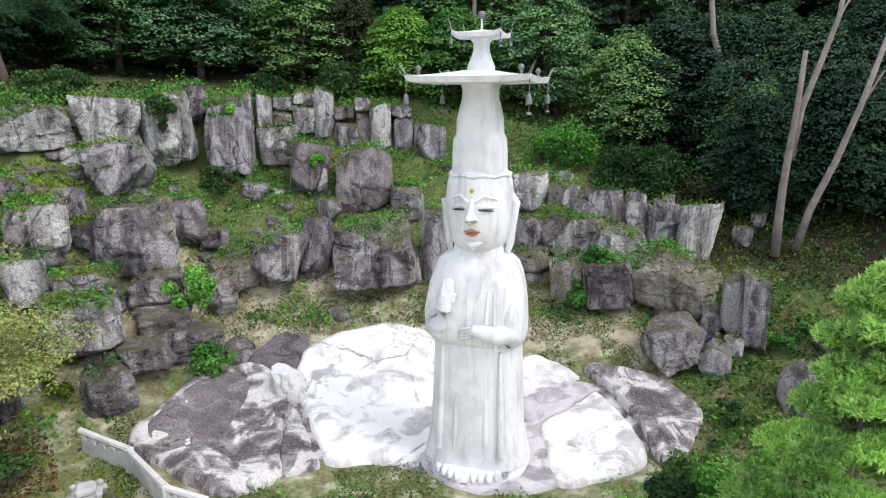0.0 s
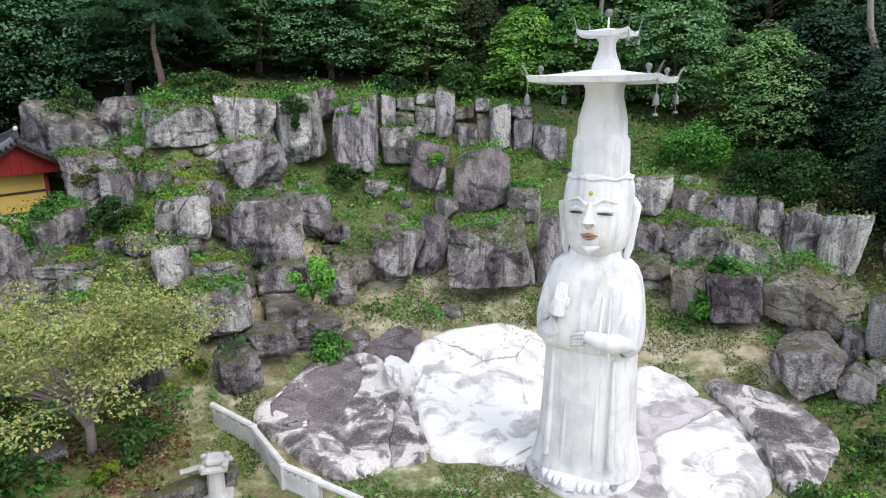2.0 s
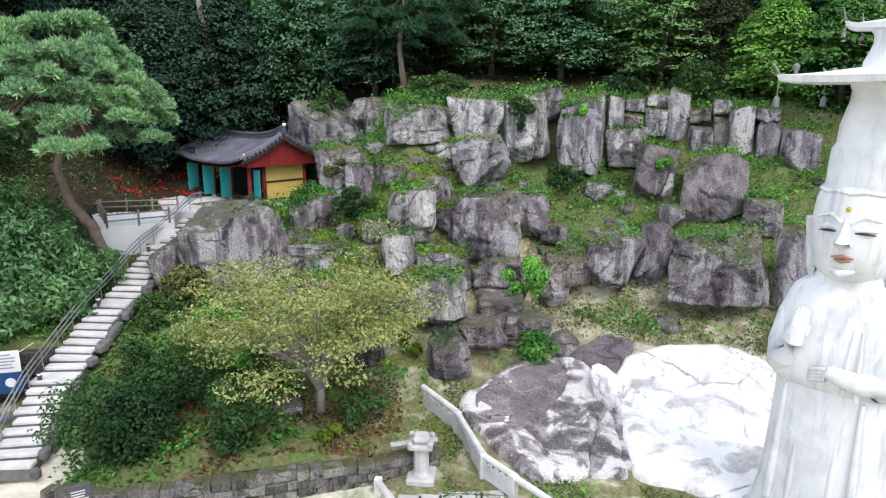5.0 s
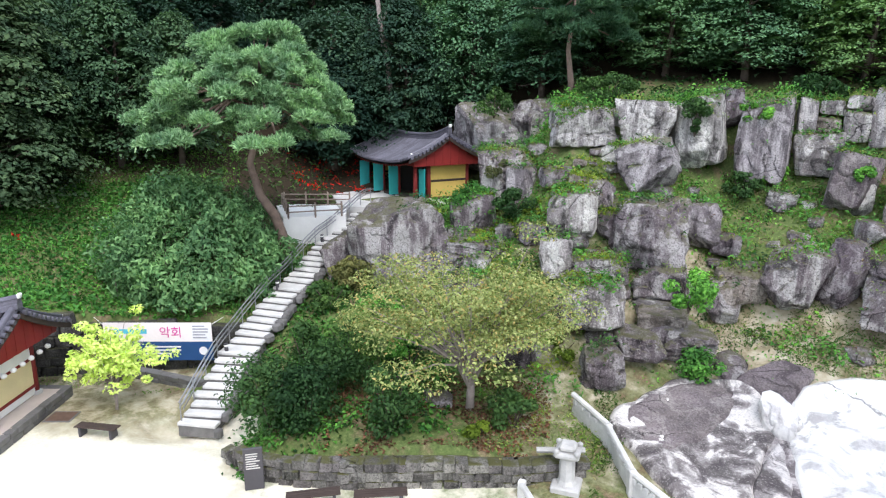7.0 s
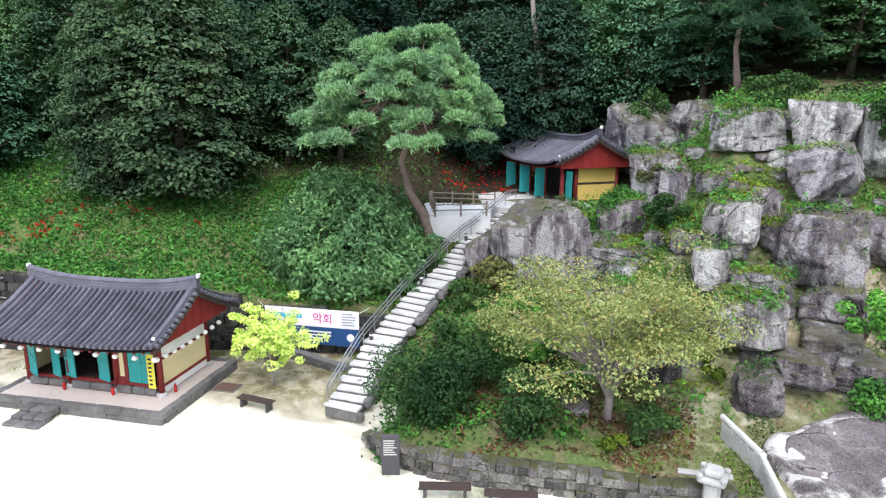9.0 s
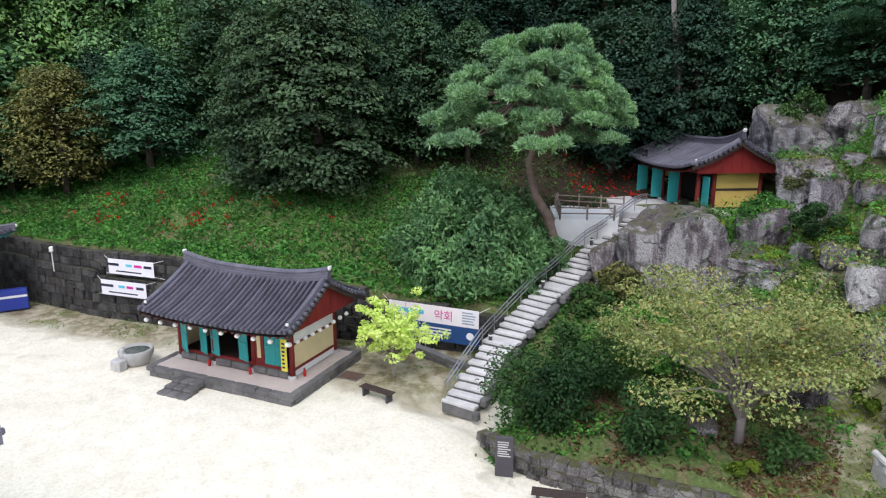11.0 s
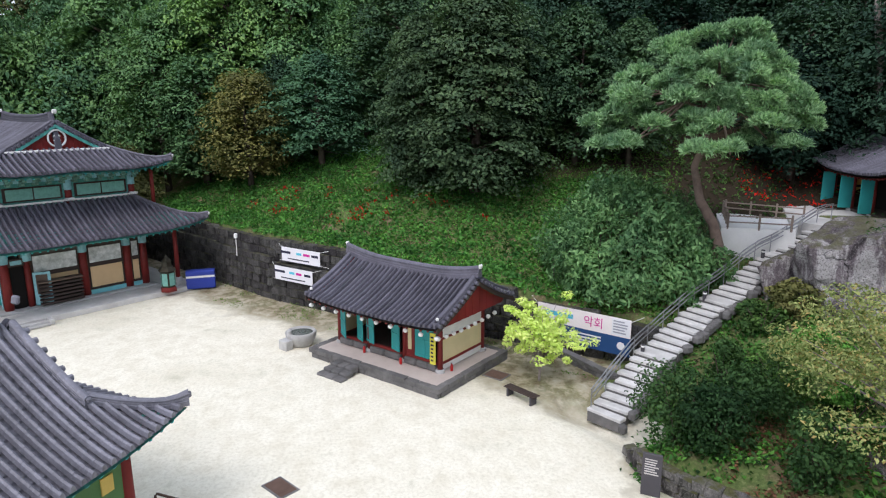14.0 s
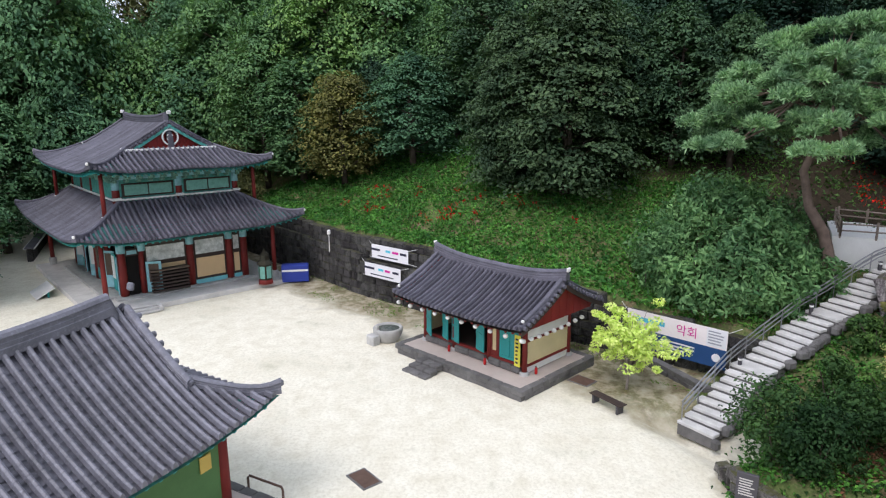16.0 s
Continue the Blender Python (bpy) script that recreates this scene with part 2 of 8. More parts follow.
M_WOOD = plain("weathered_brown_wood", (0.14, 0.1, 0.075), 0.85, var=0.35, scale=5)
M_FENCE = plain("bleached_fence_wood", (0.3, 0.235, 0.19), 0.85, var=0.3, scale=5)
M_DWOOD = plain("dark_brown_wood", (0.06, 0.042, 0.035), 0.8, var=0.3)
M_STEEL = plain("brushed_steel_pipe", (0.42, 0.42, 0.44), 0.42, 0.85, 0.15)
M_BARK = plain("grey_brown_bark", (0.13, 0.1, 0.08), 0.95, var=0.5, scale=6, bumpy=0.8)
M_PBARK = plain("reddish_pine_bark", (0.25, 0.18, 0.145), 0.95, var=0.45, scale=6, bumpy=0.8)
M_GREYBARK = plain("pale_grey_bark", (0.33, 0.28, 0.255), 0.95, var=0.45, scale=6, bumpy=0.9)
L_FOREST = leaf_material("forest_leaves", (0.058, 0.14, 0.082), (0.13, 0.26, 0.14))
# forest green darkened so that its colour carries the shade of the wood
L_SHADE_DARK = leaf_material("shade_darkened_forest_leaves", (0.025, 0.06, 0.04), (0.06, 0.12, 0.075))
L_CONE = leaf_material("dull_olive_forest_leaves", (0.085, 0.14, 0.068), (0.22, 0.3, 0.145))
L_FOREST2 = leaf_material("lighter_forest_leaves", (0.075, 0.165, 0.075), (0.165, 0.3, 0.13))
L_OLIVE = leaf_material("olive_brown_leaves", (0.075, 0.09, 0.04), (0.15, 0.16, 0.07))
L_MAPLE = leaf_material("bright_maple_leaves", (0.06, 0.17, 0.04), (0.145, 0.31, 0.075))
L_PINE = leaf_material("pine_needles", (0.14, 0.29, 0.14), (0.45, 0.67, 0.38), trans=0.25)
L_PINE_B = leaf_material("young_pine_needles", (0.16, 0.34, 0.1), (0.42, 0.68, 0.24), trans=0.2)
L_YELLOW = leaf_material("yellowing_leaves", (0.17, 0.24, 0.07), (0.42, 0.45, 0.17), (0.45, 0.33, 0.12), flat=0.0)
L_LIME = leaf_material("lime_green_leaves", (0.62, 0.8, 0.15), (0.86, 0.95, 0.34), trans=0.3, flat=0.0)
L_BAMBOO = leaf_material("bamboo_leaves", (0.09, 0.22, 0.08), (0.34, 0.55, 0.23))
L_BUSH = leaf_material("shrub_leaves", (0.032, 0.08, 0.028), (0.085, 0.17, 0.055))
L_WEED = leaf_material("weed_leaves", (0.055, 0.18, 0.04), (0.16, 0.4, 0.075))
L_BANK = leaf_material("lush_bank_weeds", (0.08, 0.26, 0.055), (0.26, 0.58, 0.12))
L_GRASS = leaf_material("short_grass", (0.08, 0.16, 0.03), (0.2, 0.32, 0.075), (0.34, 0.31, 0.15))
L_MOSS = leaf_material("mossy_shrub", (0.065, 0.110, 0.016), (0.167, 0.240, 0.027))
L_RED = leaf_material("red_spider_lily_petals", (0.372, 0.012, 0.011), (0.605, 0.030, 0.020))
L_LITTER = leaf_material("fallen_brown_leaves", (0.112, 0.050, 0.034), (0.279, 0.130, 0.081), (0.335, 0.260, 0.162))
M_MURAL = plain("pale_painted_mural", (0.7, 0.78, 0.74), 0.7, var=0.7, scale=6)
M_PEACH = plain("peach_plaster", (0.72, 0.5, 0.28), 0.85, var=0.08)
M_AQUA = plain("aqua_painted_board", (0.22, 0.6, 0.65), 0.6, var=0.15)
M_MINT = plain("mint_lattice", (0.2, 0.45, 0.38), 0.6, var=0.3, scale=10)
M_BRACKET = plain("painted_bracket_timber", (0.22, 0.44, 0.36), 0.6, var=0.7, scale=14)
M_GREENW = plain("green_painted_wall", (0.09, 0.2, 0.07), 0.6, var=0.2)
M_GREY = plain("grey_metal_board", (0.09, 0.085, 0.095), 0.5, 0.3, 0.15)
M_BANNER_W = plain("white_banner_cloth", (0.78, 0.77, 0.8), 0.8, var=0.05)
M_BANNER_B = plain("navy_banner_cloth", (0.02, 0.07, 0.2), 0.8, var=0.15)
M_BANNER_Y = plain("warm_banner_cloth", (0.84, 0.77, 0.77), 0.8, var=0.12, scale=1)
M_INK = plain("dark_ink", (0.03, 0.03, 0.06), 0.8)
M_PRINT = plain("faded_grey_print", (0.35, 0.35, 0.4), 0.8)
M_PINK = plain("pink_ink", (0.62, 0.03, 0.3), 0.8, var=0.05)
M_CYAN = plain("cyan_ink", (0.1, 0.5, 0.65), 0.8, var=0.05)
M_ROYAL = plain("royal_blue_sheet", (0.035, 0.06, 0.34), 0.6, var=0.15)
M_EXT = plain("red_enamel", (0.5, 0.02, 0.02), 0.35)
M_SIGNY = plain("yellow_sign_sheet", (0.75, 0.68, 0.08), 0.7, var=0.05)
M_RUST = plain("rusty_iron_cover", (0.16, 0.1, 0.075), 0.85, 0.2, 0.35, 6)
M_BRONZE = plain("dark_bronze", (0.055, 0.05, 0.035), 0.5, 0.6, 0.4)
M_IRIS = plain("dark_painted_eyes", (0.05, 0.05, 0.06), 0.6)
M_LIP = plain("faded_red_lips", (0.42, 0.2, 0.13), 0.8)
M_GOLD = plain("gilded_boss", (0.6, 0.46, 0.05), 0.4, 0.6)
M_PEWTER = plain("weathered_pewter_bells", (0.22, 0.22, 0.22), 0.6, 0.4)
M_WATER = plain("still_dark_water", (0.03, 0.05, 0.035), 0.08, 0, 0.1, 3, 0.02, 0.5)
M_CLIFF = rock_material("streaked_cliff_granite", (0.23, 0.215, 0.217), (0.04, 0.036, 0.038), (0.62, 0.605, 0.59), 1.0, 0.7, 0.35)

# ---- building helpers ----
def at(az, r, z=0.0):
    """A place by its bearing from the middle of the plan (degrees from +y towards -x) and its distance."""
    return Vector((-math.sin(radians(az)) * r, math.cos(radians(az)) * r, z))


def part(name, bm, mat, parent=None, label="", smooth=False):
    me = bpy.data.meshes.new(name)
    bm.to_mesh(me)
    bm.free()
    return mesh_part(name, me, mat, parent, label, smooth)


def mesh_part(name, me, mat, parent=None, label="", smooth=False):
    for one in (mat if isinstance(mat, (list, tuple)) else [mat]):
        me.materials.append(one)
    if smooth:
        me.polygons.foreach_set("use_smooth", [True] * len(me.polygons))
    ob = new(name, me)
    ob.parent = parent
    if label:
        tagged(ob, label)
    return ob


def thing(name, m, label, category, group="", kind=""):
    ob = new(name)
    ob.matrix_basis = m
    return tagged(ob, label, category, group, kind)


def add_box(bm, c, s, rz=0.0, bevel=0.0, rx=0.0, ry=0.0):
    r = bmesh.ops.create_cube(bm, size=1.0)
    bmesh.ops.transform(bm, matrix=pose(*c, rx, ry, rz) @ Matrix.Diagonal((*s, 1)), verts=r["verts"])
    if bevel:
        es = {e for v in r["verts"] for e in v.link_edges}
        bmesh.ops.bevel(bm, geom=list(es), offset=bevel, segments=1, affect="EDGES", profile=0.5)


def box(c, s, rz=0.0, bevel=0.0, rx=0.0, ry=0.0):
    bm = bmesh.new()
    add_box(bm, c, s, rz, bevel, rx, ry)
    return bm


def add_tube(bm, pts, radii, n=8, cap=True):
    """A tube along points, with a radius at each."""
    pts = [Vector(p) for p in pts]
    rings = []
    for i, p in enumerate(pts):
        d = (pts[min(i + 1, len(pts) - 1)] - pts[max(i - 1, 0)]).normalized()
        a = d.cross(Vector((0, 0, 1)) if abs(d.z) < 0.9 else Vector((1, 0, 0))).normalized()
        b = d.cross(a)
        rad = radii[i] if isinstance(radii, (list, tuple)) else radii
        rings.append([bm.verts.new(p + (a * math.cos(k * math.tau / n) + b * math.sin(k * math.tau / n)) * rad) for k in range(n)])
    for r0, r1 in zip(rings, rings[1:]):
        for k in range(n):
            bm.faces.new((r0[k], r0[(k + 1) % n], r1[(k + 1) % n], r1[k]))
    if cap:
        bm.faces.new(rings[0][::-1])
        bm.faces.new(rings[-1])


def tube(pts, radii, n=8):
    bm = bmesh.new()
    add_tube(bm, pts, radii, n)
    bmesh.ops.recalc_face_normals(bm, faces=bm.faces)
    return bm


def add_lathe(bm, profile, n=16, sx=1.0, sy=1.0, c=(0, 0, 0)):
    rings = [[bm.verts.new((c[0] + math.cos(k * math.tau / n) * r * sx, c[1] + math.sin(k * math.tau / n) * r * sy, c[2] + z)) for k in range(n)] for r, z in profile]
    for r0, r1 in zip(rings, rings[1:]):
        for k in range(n):
            bm.faces.new((r0[k], r0[(k + 1) % n], r1[(k + 1) % n], r1[k]))
    bm.faces.new(rings[0][::-1])
    bm.faces.new(rings[-1])


def lathe(profile, n=16, sx=1.0, sy=1.0):
    bm = bmesh.new()
    add_lathe(bm, profile, n, sx, sy)
    return bm


def smooth01(t):
    t = min(1.0, max(0.0, t))
    return t * t * (3 - 2 * t)


# ---- the lie of the land ----
SHAPE = {            # bearing: the rise of the hill, (distance, height) outwards
    -60: ((22, 0), (30, 2), (45, 8), (70, 18), (140, 45)),
    -40: ((19, 0), (24, 1.2), (29, 3.0), (34, 5.0), (45, 9), (70, 20), (140, 48)),
    -22: ((20, 0), (25, 1.0), (29, 2.3), (32, 3.8), (35, 5.4), (45, 9.5), (70, 21), (140, 48)),
    -10: ((19, 0), (24, 0.5), (28, 2.0), (31, 3.0), (33, 4.6), (36, 7.0), (40, 9.6), (50, 13), (70, 22), (140, 48)),
    2: ((19, 0), (24, 0.4), (28.5, 2.0), (31, 3.0), (32.6, 4.9), (36, 6.4), (38, 8.2), (40.5, 9.4), (41.8, 12.4), (50, 14.5), (70, 23), (140, 50)),
    20: ((18, 0), (23, 0.3), (28, 1.6), (30.5, 3.0), (32, 4.8), (36, 6.6), (39.5, 8.6), (41.2, 12.2), (50, 14.5), (70, 23), (140, 50)),
    33: ((18, 0), (22, 0.6), (25.5, 1.4), (27.5, 3.2), (31, 5.8), (33.5, 7.7), (35, 9.2), (37.2, 10.9), (38.4, 12.4), (50, 15.0), (70, 24), (140, 50)),
    41: ((19.3, 0), (19.6, 0.9), (24, 1.4), (27.5, 2.6), (31, 4.3), (36, 5.6), (40, 6.0), (45, 6.2), (48, 10), (54, 14.5), (70, 24), (140, 50)),
    47: ((19.4, 0), (19.7, 0.9), (25, 1.6), (30, 2.8), (35, 4.6), (38.5, 6.1), (46, 6.2), (50, 8.5), (60, 14), (80, 25), (140, 50)),
    53: ((19.6, 0), (19.9, 0.9), (25, 1.4), (31, 2.8), (37, 4.6), (40, 6.0), (47, 6.2), (52, 8.0), (62, 14), (80, 25), (140, 50)),
    60: ((21.0, 0), (21.3, 0.7), (25, 1.0), (30, 2.3), (36, 4.4), (42, 6.0), (50, 8.5), (62, 14), (80, 25), (140, 50)),
    68: ((23.6, 0), (25, 0.2), (30, 1.5), (36, 4.0), (44, 6.5), (52, 9.0), (64, 15), (80, 25), (140, 50)),
}
BEARINGS = sorted(SHAPE)
WALL = [Vector(p) for p in ((-90.0, -47.5), (-62.0, -23.1), (-47.4, -10.4), (-41.9, -5.5), (-38.2, -1.2), (-33.6, 6.4), (-29.0, 12.6), (-26.8, 15.4))]
WALL_TOP = [4.0, 4.0, 4.0, 4.0, 3.8, 2.9, 2.1, 2.0]
STAIR_A, STAIR_B, STAIR_Z = Vector((-22.6, 9.75)), Vector((-31.2, 24.9)), 6.2


def rise(az, r):
    prof = SHAPE[az]
    return float(np.interp(r, [0] + [p[0] for p in prof], [0] + [p[1] for p in prof]))


def behind_wall(p):
    """How far p lies uphill of the retaining wall (negative in the yard), and the wall's height there."""
    best = (1e9, 0, 0)
    for i in range(len(WALL) - 1):
        a, b = WALL[i], WALL[i + 1]
        d = b - a
        t = min(1, max(0, (p - a).dot(d) / d.length_squared))
        q = a + d * t
        dist = (p - q).length
        if dist < best[0]:
            side = d.x * (p.y - q.y) - d.y * (p.x - q.x)
            best = (dist, 1 if side > 0 else -1, WALL_TOP[i] * (1 - t) + WALL_TOP[i + 1] * t)
    return best[0] * best[1], best[2]


def height(x, y):
    r = math.hypot(x, y)
    if r < 1e-3:
        return 0.0
    az = math.degrees(math.atan2(-x, y))
    za = None
    if -60 <= az <= 68:
        k = next(i for i in range(len(BEARINGS) - 1) if BEARINGS[i + 1] >= az)
        t = (az - BEARINGS[k]) / (BEARINGS[k + 1] - BEARINGS[k])
        za = rise(BEARINGS[k], r) * (1 - t) + rise(BEARINGS[k + 1], r) * t
    elif az < -60:
        za = rise(-60, r) * smooth01((az + 110) / 50)
    if az > 58:
        d, top = behind_wall(Vector((x, y)))
        zb = 0.0 if d < 0.25 else top + 0.14 * min(d, 3) + 0.42 * max(0, min(d, 45) - 3)
        if az > 125:
            zb *= smooth01((150 - az) / 25)
        z = zb if za is None else za + (zb - za) * smooth01((az - 58) / 9)
    else:
        z = za
    d = STAIR_B - STAIR_A
    p = Vector((x, y)) - STAIR_A
    s = p.dot(d) / d.length_squared
    off = abs(d.x * p.y - d.y * p.x) / d.length
    if -0.1 < s < 1.05:
        want = STAIR_Z * min(1, max(0, s)) - 0.6
        z += (want - z) * (1 - smooth01((off - 1.5) / 1.6)) * smooth01((s + 0.1) / 0.1)
    return z


def rough_height(x, y):
    z = height(x, y)
    amp = min(1.0, max(0.0, (z - 0.15) * 1.2))
    return z + amp * (noise.fractal((x * 0.33, y * 0.33, 3.1), 1.0, 2.0, 4) * 0.28)


def axis(lo, hi, step, far):
    inner = list(np.arange(lo, hi + 1e-6, step))
    left = [lo - k for k in (4, 10, 20, 40, 80, 160, far)][::-1]
    return left + inner + [hi + k for k in (4, 10, 20, 40, 80, 160, far)]


def in_yard(x, y):
    """1 where turf, soil or rock covers the ground, 0 on the yard's bare sand."""
    az, r = math.degrees(math.atan2(-x, y)), math.hypot(x, y)
    if az > 66:
        d, _ = behind_wall(Vector((x, y)))
        if d > 0.2:
            return 1.0
        near = 0.32 * (1 - smooth01(math.hypot(x + 26.0, y - 8.5) / 9.0))
        return near + smooth01((d + 9.0) / 9.0) * 0.62
    if az > 36:
        return 1.0 if height(x, y) > 0.1 else 0.35
    return smooth01((r - 14) / 4)


def z_here(v):
    return v[2] > 2.0


def build_ground():
    xs, ys = axis(-72, 34, 0.55, 500), axis(-44, 62, 0.55, 500)
    verts, cover, bare, shaded_litter = [], [], [], []
    for y in ys:
        for x in xs:
            inside = -72 <= x <= 34 and -44 <= y <= 62
            verts.append((x, y, rough_height(x, y) if inside else height(x, y)))
            cover.append(in_yard(x, y))
            az, r = math.degrees(math.atan2(-x, y)), math.hypot(x, y)
            # distance from which the shade of the wood is painted into the ground
            edge = 30.5 if az < -22 else 36 if az < -20 else 44 if az < 45 else 42.5 if az < 54 else 37.5 if az < 68 else 45 if az < 79 else 50
            far = behind_wall(Vector((x, y)))[0] > 8 if az > 62 else True
            shaded_litter.append(smooth01((r - edge) / 4) if -62 < az < 140 and far and z_here(verts[-1]) else 0.0)
            bare.append(0.5 if az < -21 else 0.85 if (az < 30 and 27 < r < 33) else 0.68 if -22 < az < 38 and r < 32 else 0.8 if az > 62 and verts[-1][2] < 0.1 else 0.25)
    nx = len(xs)
    faces = [(j * nx + i, j * nx + i + 1, (j + 1) * nx + i + 1, (j + 1) * nx + i) for j in range(len(ys) - 1) for i in range(nx - 1)]
    me = bpy.data.meshes.new("ground")
    me.from_pydata(verts, [], faces)
    for nm, vals in (("cover", cover), ("bare", bare), ("shaded_litter", shaded_litter)):
        me.attributes.new(nm, "FLOAT", "POINT").data.foreach_set("value", vals)
    ob = mesh_part("ground", me, M_GROUND, None, "", True)
    tagged(ob, "pale sandy yard rising into a soil and turf hillside", "ground", kind="structure")


build_ground()


# ---- rock ----
def rock_mesh(name, size, seed, sub=4, planes=12, soft=90.0, rough=0.05, boxy=0.0, crack=0.0):
    """A block of stone: random cutting planes, edges worn round, an uneven skin. size: width, depth, height."""
    rnd = random.Random(seed)
    ns = []
    for k in range(planes):
        v = Vector((rnd.gauss(0, 1), rnd.gauss(0, 1), rnd.gauss(0, 0.8))).normalized()
        ns.append((v, rnd.uniform(0.72, 1.0)))
    for v in ((1, 0, 0), (-1, 0, 0), (0, 1, 0), (0, -1, 0), (0, 0, 1), (0, 0, -1)):
        w = (Vector(v) + Vector((rnd.uniform(-1, 1), rnd.uniform(-1, 1), rnd.uniform(-1, 1))) * 0.16).normalized()
        ns.append((w, 0.9 - 0.25 * boxy + rnd.uniform(-0.06, 0.06)))
    bm = bmesh.new()
    bmesh.ops.create_icosphere(bm, subdivisions=sub, radius=1.0)
    off = Vector((seed * 3.7 % 91, seed * 1.3 % 57, seed * 7.1 % 43))
    for v in bm.verts:
        d = v.co.normalized()
        s = sum(max(0.0, d.dot(n) / h) ** soft for n, h in ns)
        r = s ** (-1.0 / soft)
        r *= 1 + noise.fractal(d * 1.7 + off, 1.0, 2.1, 3) * rough + noise.fractal(d * 5 + off, 0.8, 2.1, 4) * rough * 0.5
        if crack:
            c = abs(noise.noise(d * 1.1 + off * 0.5))
            r *= 1 - crack * max(0.0, 1 - c / 0.06)
        v.co = Vector((d.x * r * size[0] / 2, d.y * r * size[1] / 2, d.z * r * size[2] / 2))
    me = bpy.data.meshes.new(name)
    bm.to_mesh(me)
    bm.free()
    return me


rock_seed = [10]
rocks = []


def boulder(az, r, z, w, h, d=None, mat=None, boxy=0.3, turn=0.0, lean=(0, 0), label="", sub=4, name="boulder", parent=None, rough=0.05):
    """A boulder whose middle is at bearing, distance and height; width across the view from the yard, depth and height."""
    rock_seed[0] += 1
    if parent is None and az < 47:                     # slide it along the camera's sight line, scaled to look the same, until it sits in the slope
        k = 1.0
        while k < 1.22:
            foot = at(az, r * k)
            if EYE[2] + (z - h * 0.42 - EYE[2]) * k <= height(foot.x, foot.y) + 0.05:
                break
            k += 0.01
        r, z, w, h = r * k, EYE[2] + (z - EYE[2]) * k, w * k, h * k
    d = d or w * 1.1
    sub = min(sub, 3) if max(w, h) < 1.4 else 5 if max(w, h) > 2.4 else sub
    me = rock_mesh(name, (w * 1.22, d * 1.3, h * 1.22), rock_seed[0], sub, boxy=boxy, rough=rough * 1.15, crack=0.07)
    ob = mesh_part(name, me, mat or M_ROCK, parent, "", False)
    rocks.append(ob)
    p = at(az, r, z)
    ob.matrix_basis = pose(p.x, p.y, p.z, lean[0], lean[1], az + turn)
    if parent is None:
        tagged(ob, label or "weathered purple-grey granite boulder on the hillside", "boulder", "boulders of the rock slope")
    return ob

# ---- boulders of the slope: bearing, distance, height of the middle, width, height ----
boulder(26.5, 29.5, 6.94, 2.88, 2.82, mat=M_ROCK, boxy=0.15,turn=20)
boulder(22.3, 31.0, 7.16, 1.97, 2.08, mat=M_ROCK_PALE, boxy=0.6)
boulder(32.9, 30.0, 7.48, 2.47, 2.28, mat=M_ROCK_PALE, boxy=0.6)
boulder(30.6, 32.0, 8.11, 1.48, 1.52, mat=M_ROCK)
boulder(32.5, 33.0, 8.56, 1.00, 0.81, mat=M_ROCK_TAN)
boulder(25.5, 33.0, 8.18, 1.19, 0.79, mat=M_ROCK, boxy=0.7)
boulder(20.1, 30.5, 6.33, 1.21, 1.05, mat=M_ROCK)
boulder(34.2, 27.5, 5.99, 1.47, 1.70, mat=M_ROCK_PALE, boxy=0.5)
boulder(30.3, 27.5, 5.61, 2.49, 1.34, mat=M_ROCK, boxy=0.6)
boulder(30.9, 26.5, 4.40, 2.91, 2.19, mat=M_ROCK_PALE, boxy=0.7,lean=(0,-10))
boulder(24.8, 27.5, 5.12, 2.23, 1.77, mat=M_ROCK, boxy=0.6)
boulder(24.6, 26.5, 4.01, 2.14, 1.21, mat=M_ROCK_TAN, boxy=0.7)
boulder(20.1, 27.5, 4.73, 1.65, 1.60, mat=M_ROCK, boxy=0.3)
boulder(18.7, 29.0, 5.02, 2.14, 1.42, mat=M_ROCK_TAN)
boulder(15.0, 30.0, 5.45, 2.29, 2.89, mat=M_ROCK, boxy=0.4,lean=(0,18))
boulder(11.4, 31.0, 5.64, 2.02, 2.67, mat=M_ROCK, boxy=0.3,lean=(0,14))
boulder(6.3, 31.8, 4.99, 4.47, 3.24, mat=M_ROCK, boxy=0.7)
boulder(5.4, 30.6, 5.09, 1.38, 1.34, mat=M_ROCK, boxy=0.9)
boulder(3.5, 30.8, 4.48, 1.54, 1.74, mat=M_ROCK_PALE, boxy=0.7)
boulder(0.6, 31.0, 5.52, 1.54, 3.97, mat=M_ROCK_PALE, boxy=0.8)
boulder(7.2, 37.0, 7.83, 3.16, 4.00, mat=M_ROCK_V, boxy=0.6,lean=(-14,6))
boulder(3.4, 36.0, 6.81, 2.40, 2.17, mat=M_ROCK, boxy=0.9)
boulder(11.8, 37.5, 8.69, 2.15, 3.06, mat=M_ROCK_V, boxy=0.5,lean=(-10,12))
boulder(11.1, 36.2, 8.04, 1.02, 1.42, mat=M_ROCK_PALE, boxy=0.5)
boulder(10.2, 35.0, 6.71, 1.33, 1.12, mat=M_ROCK)
boulder(16.3, 35.5, 8.00, 1.45, 0.73, mat=M_ROCK_PALE)
boulder(13.8, 35.0, 6.90, 0.68, 0.58, mat=M_ROCK)
boulder(32.4, 37.9, 11.20, 4.16, 2.82, mat=M_CLIFF, boxy=1.0)
boulder(27.1, 37.5, 11.52, 3.21, 2.83, mat=M_CLIFF, boxy=0.9)
boulder(26.7, 35.8, 9.33, 3.14, 2.93, mat=M_CLIFF, boxy=0.8,lean=(-8,-14))
boulder(22.9, 37.2, 10.92, 2.88, 4.15, mat=M_CLIFF, boxy=1,lean=(0,-8))
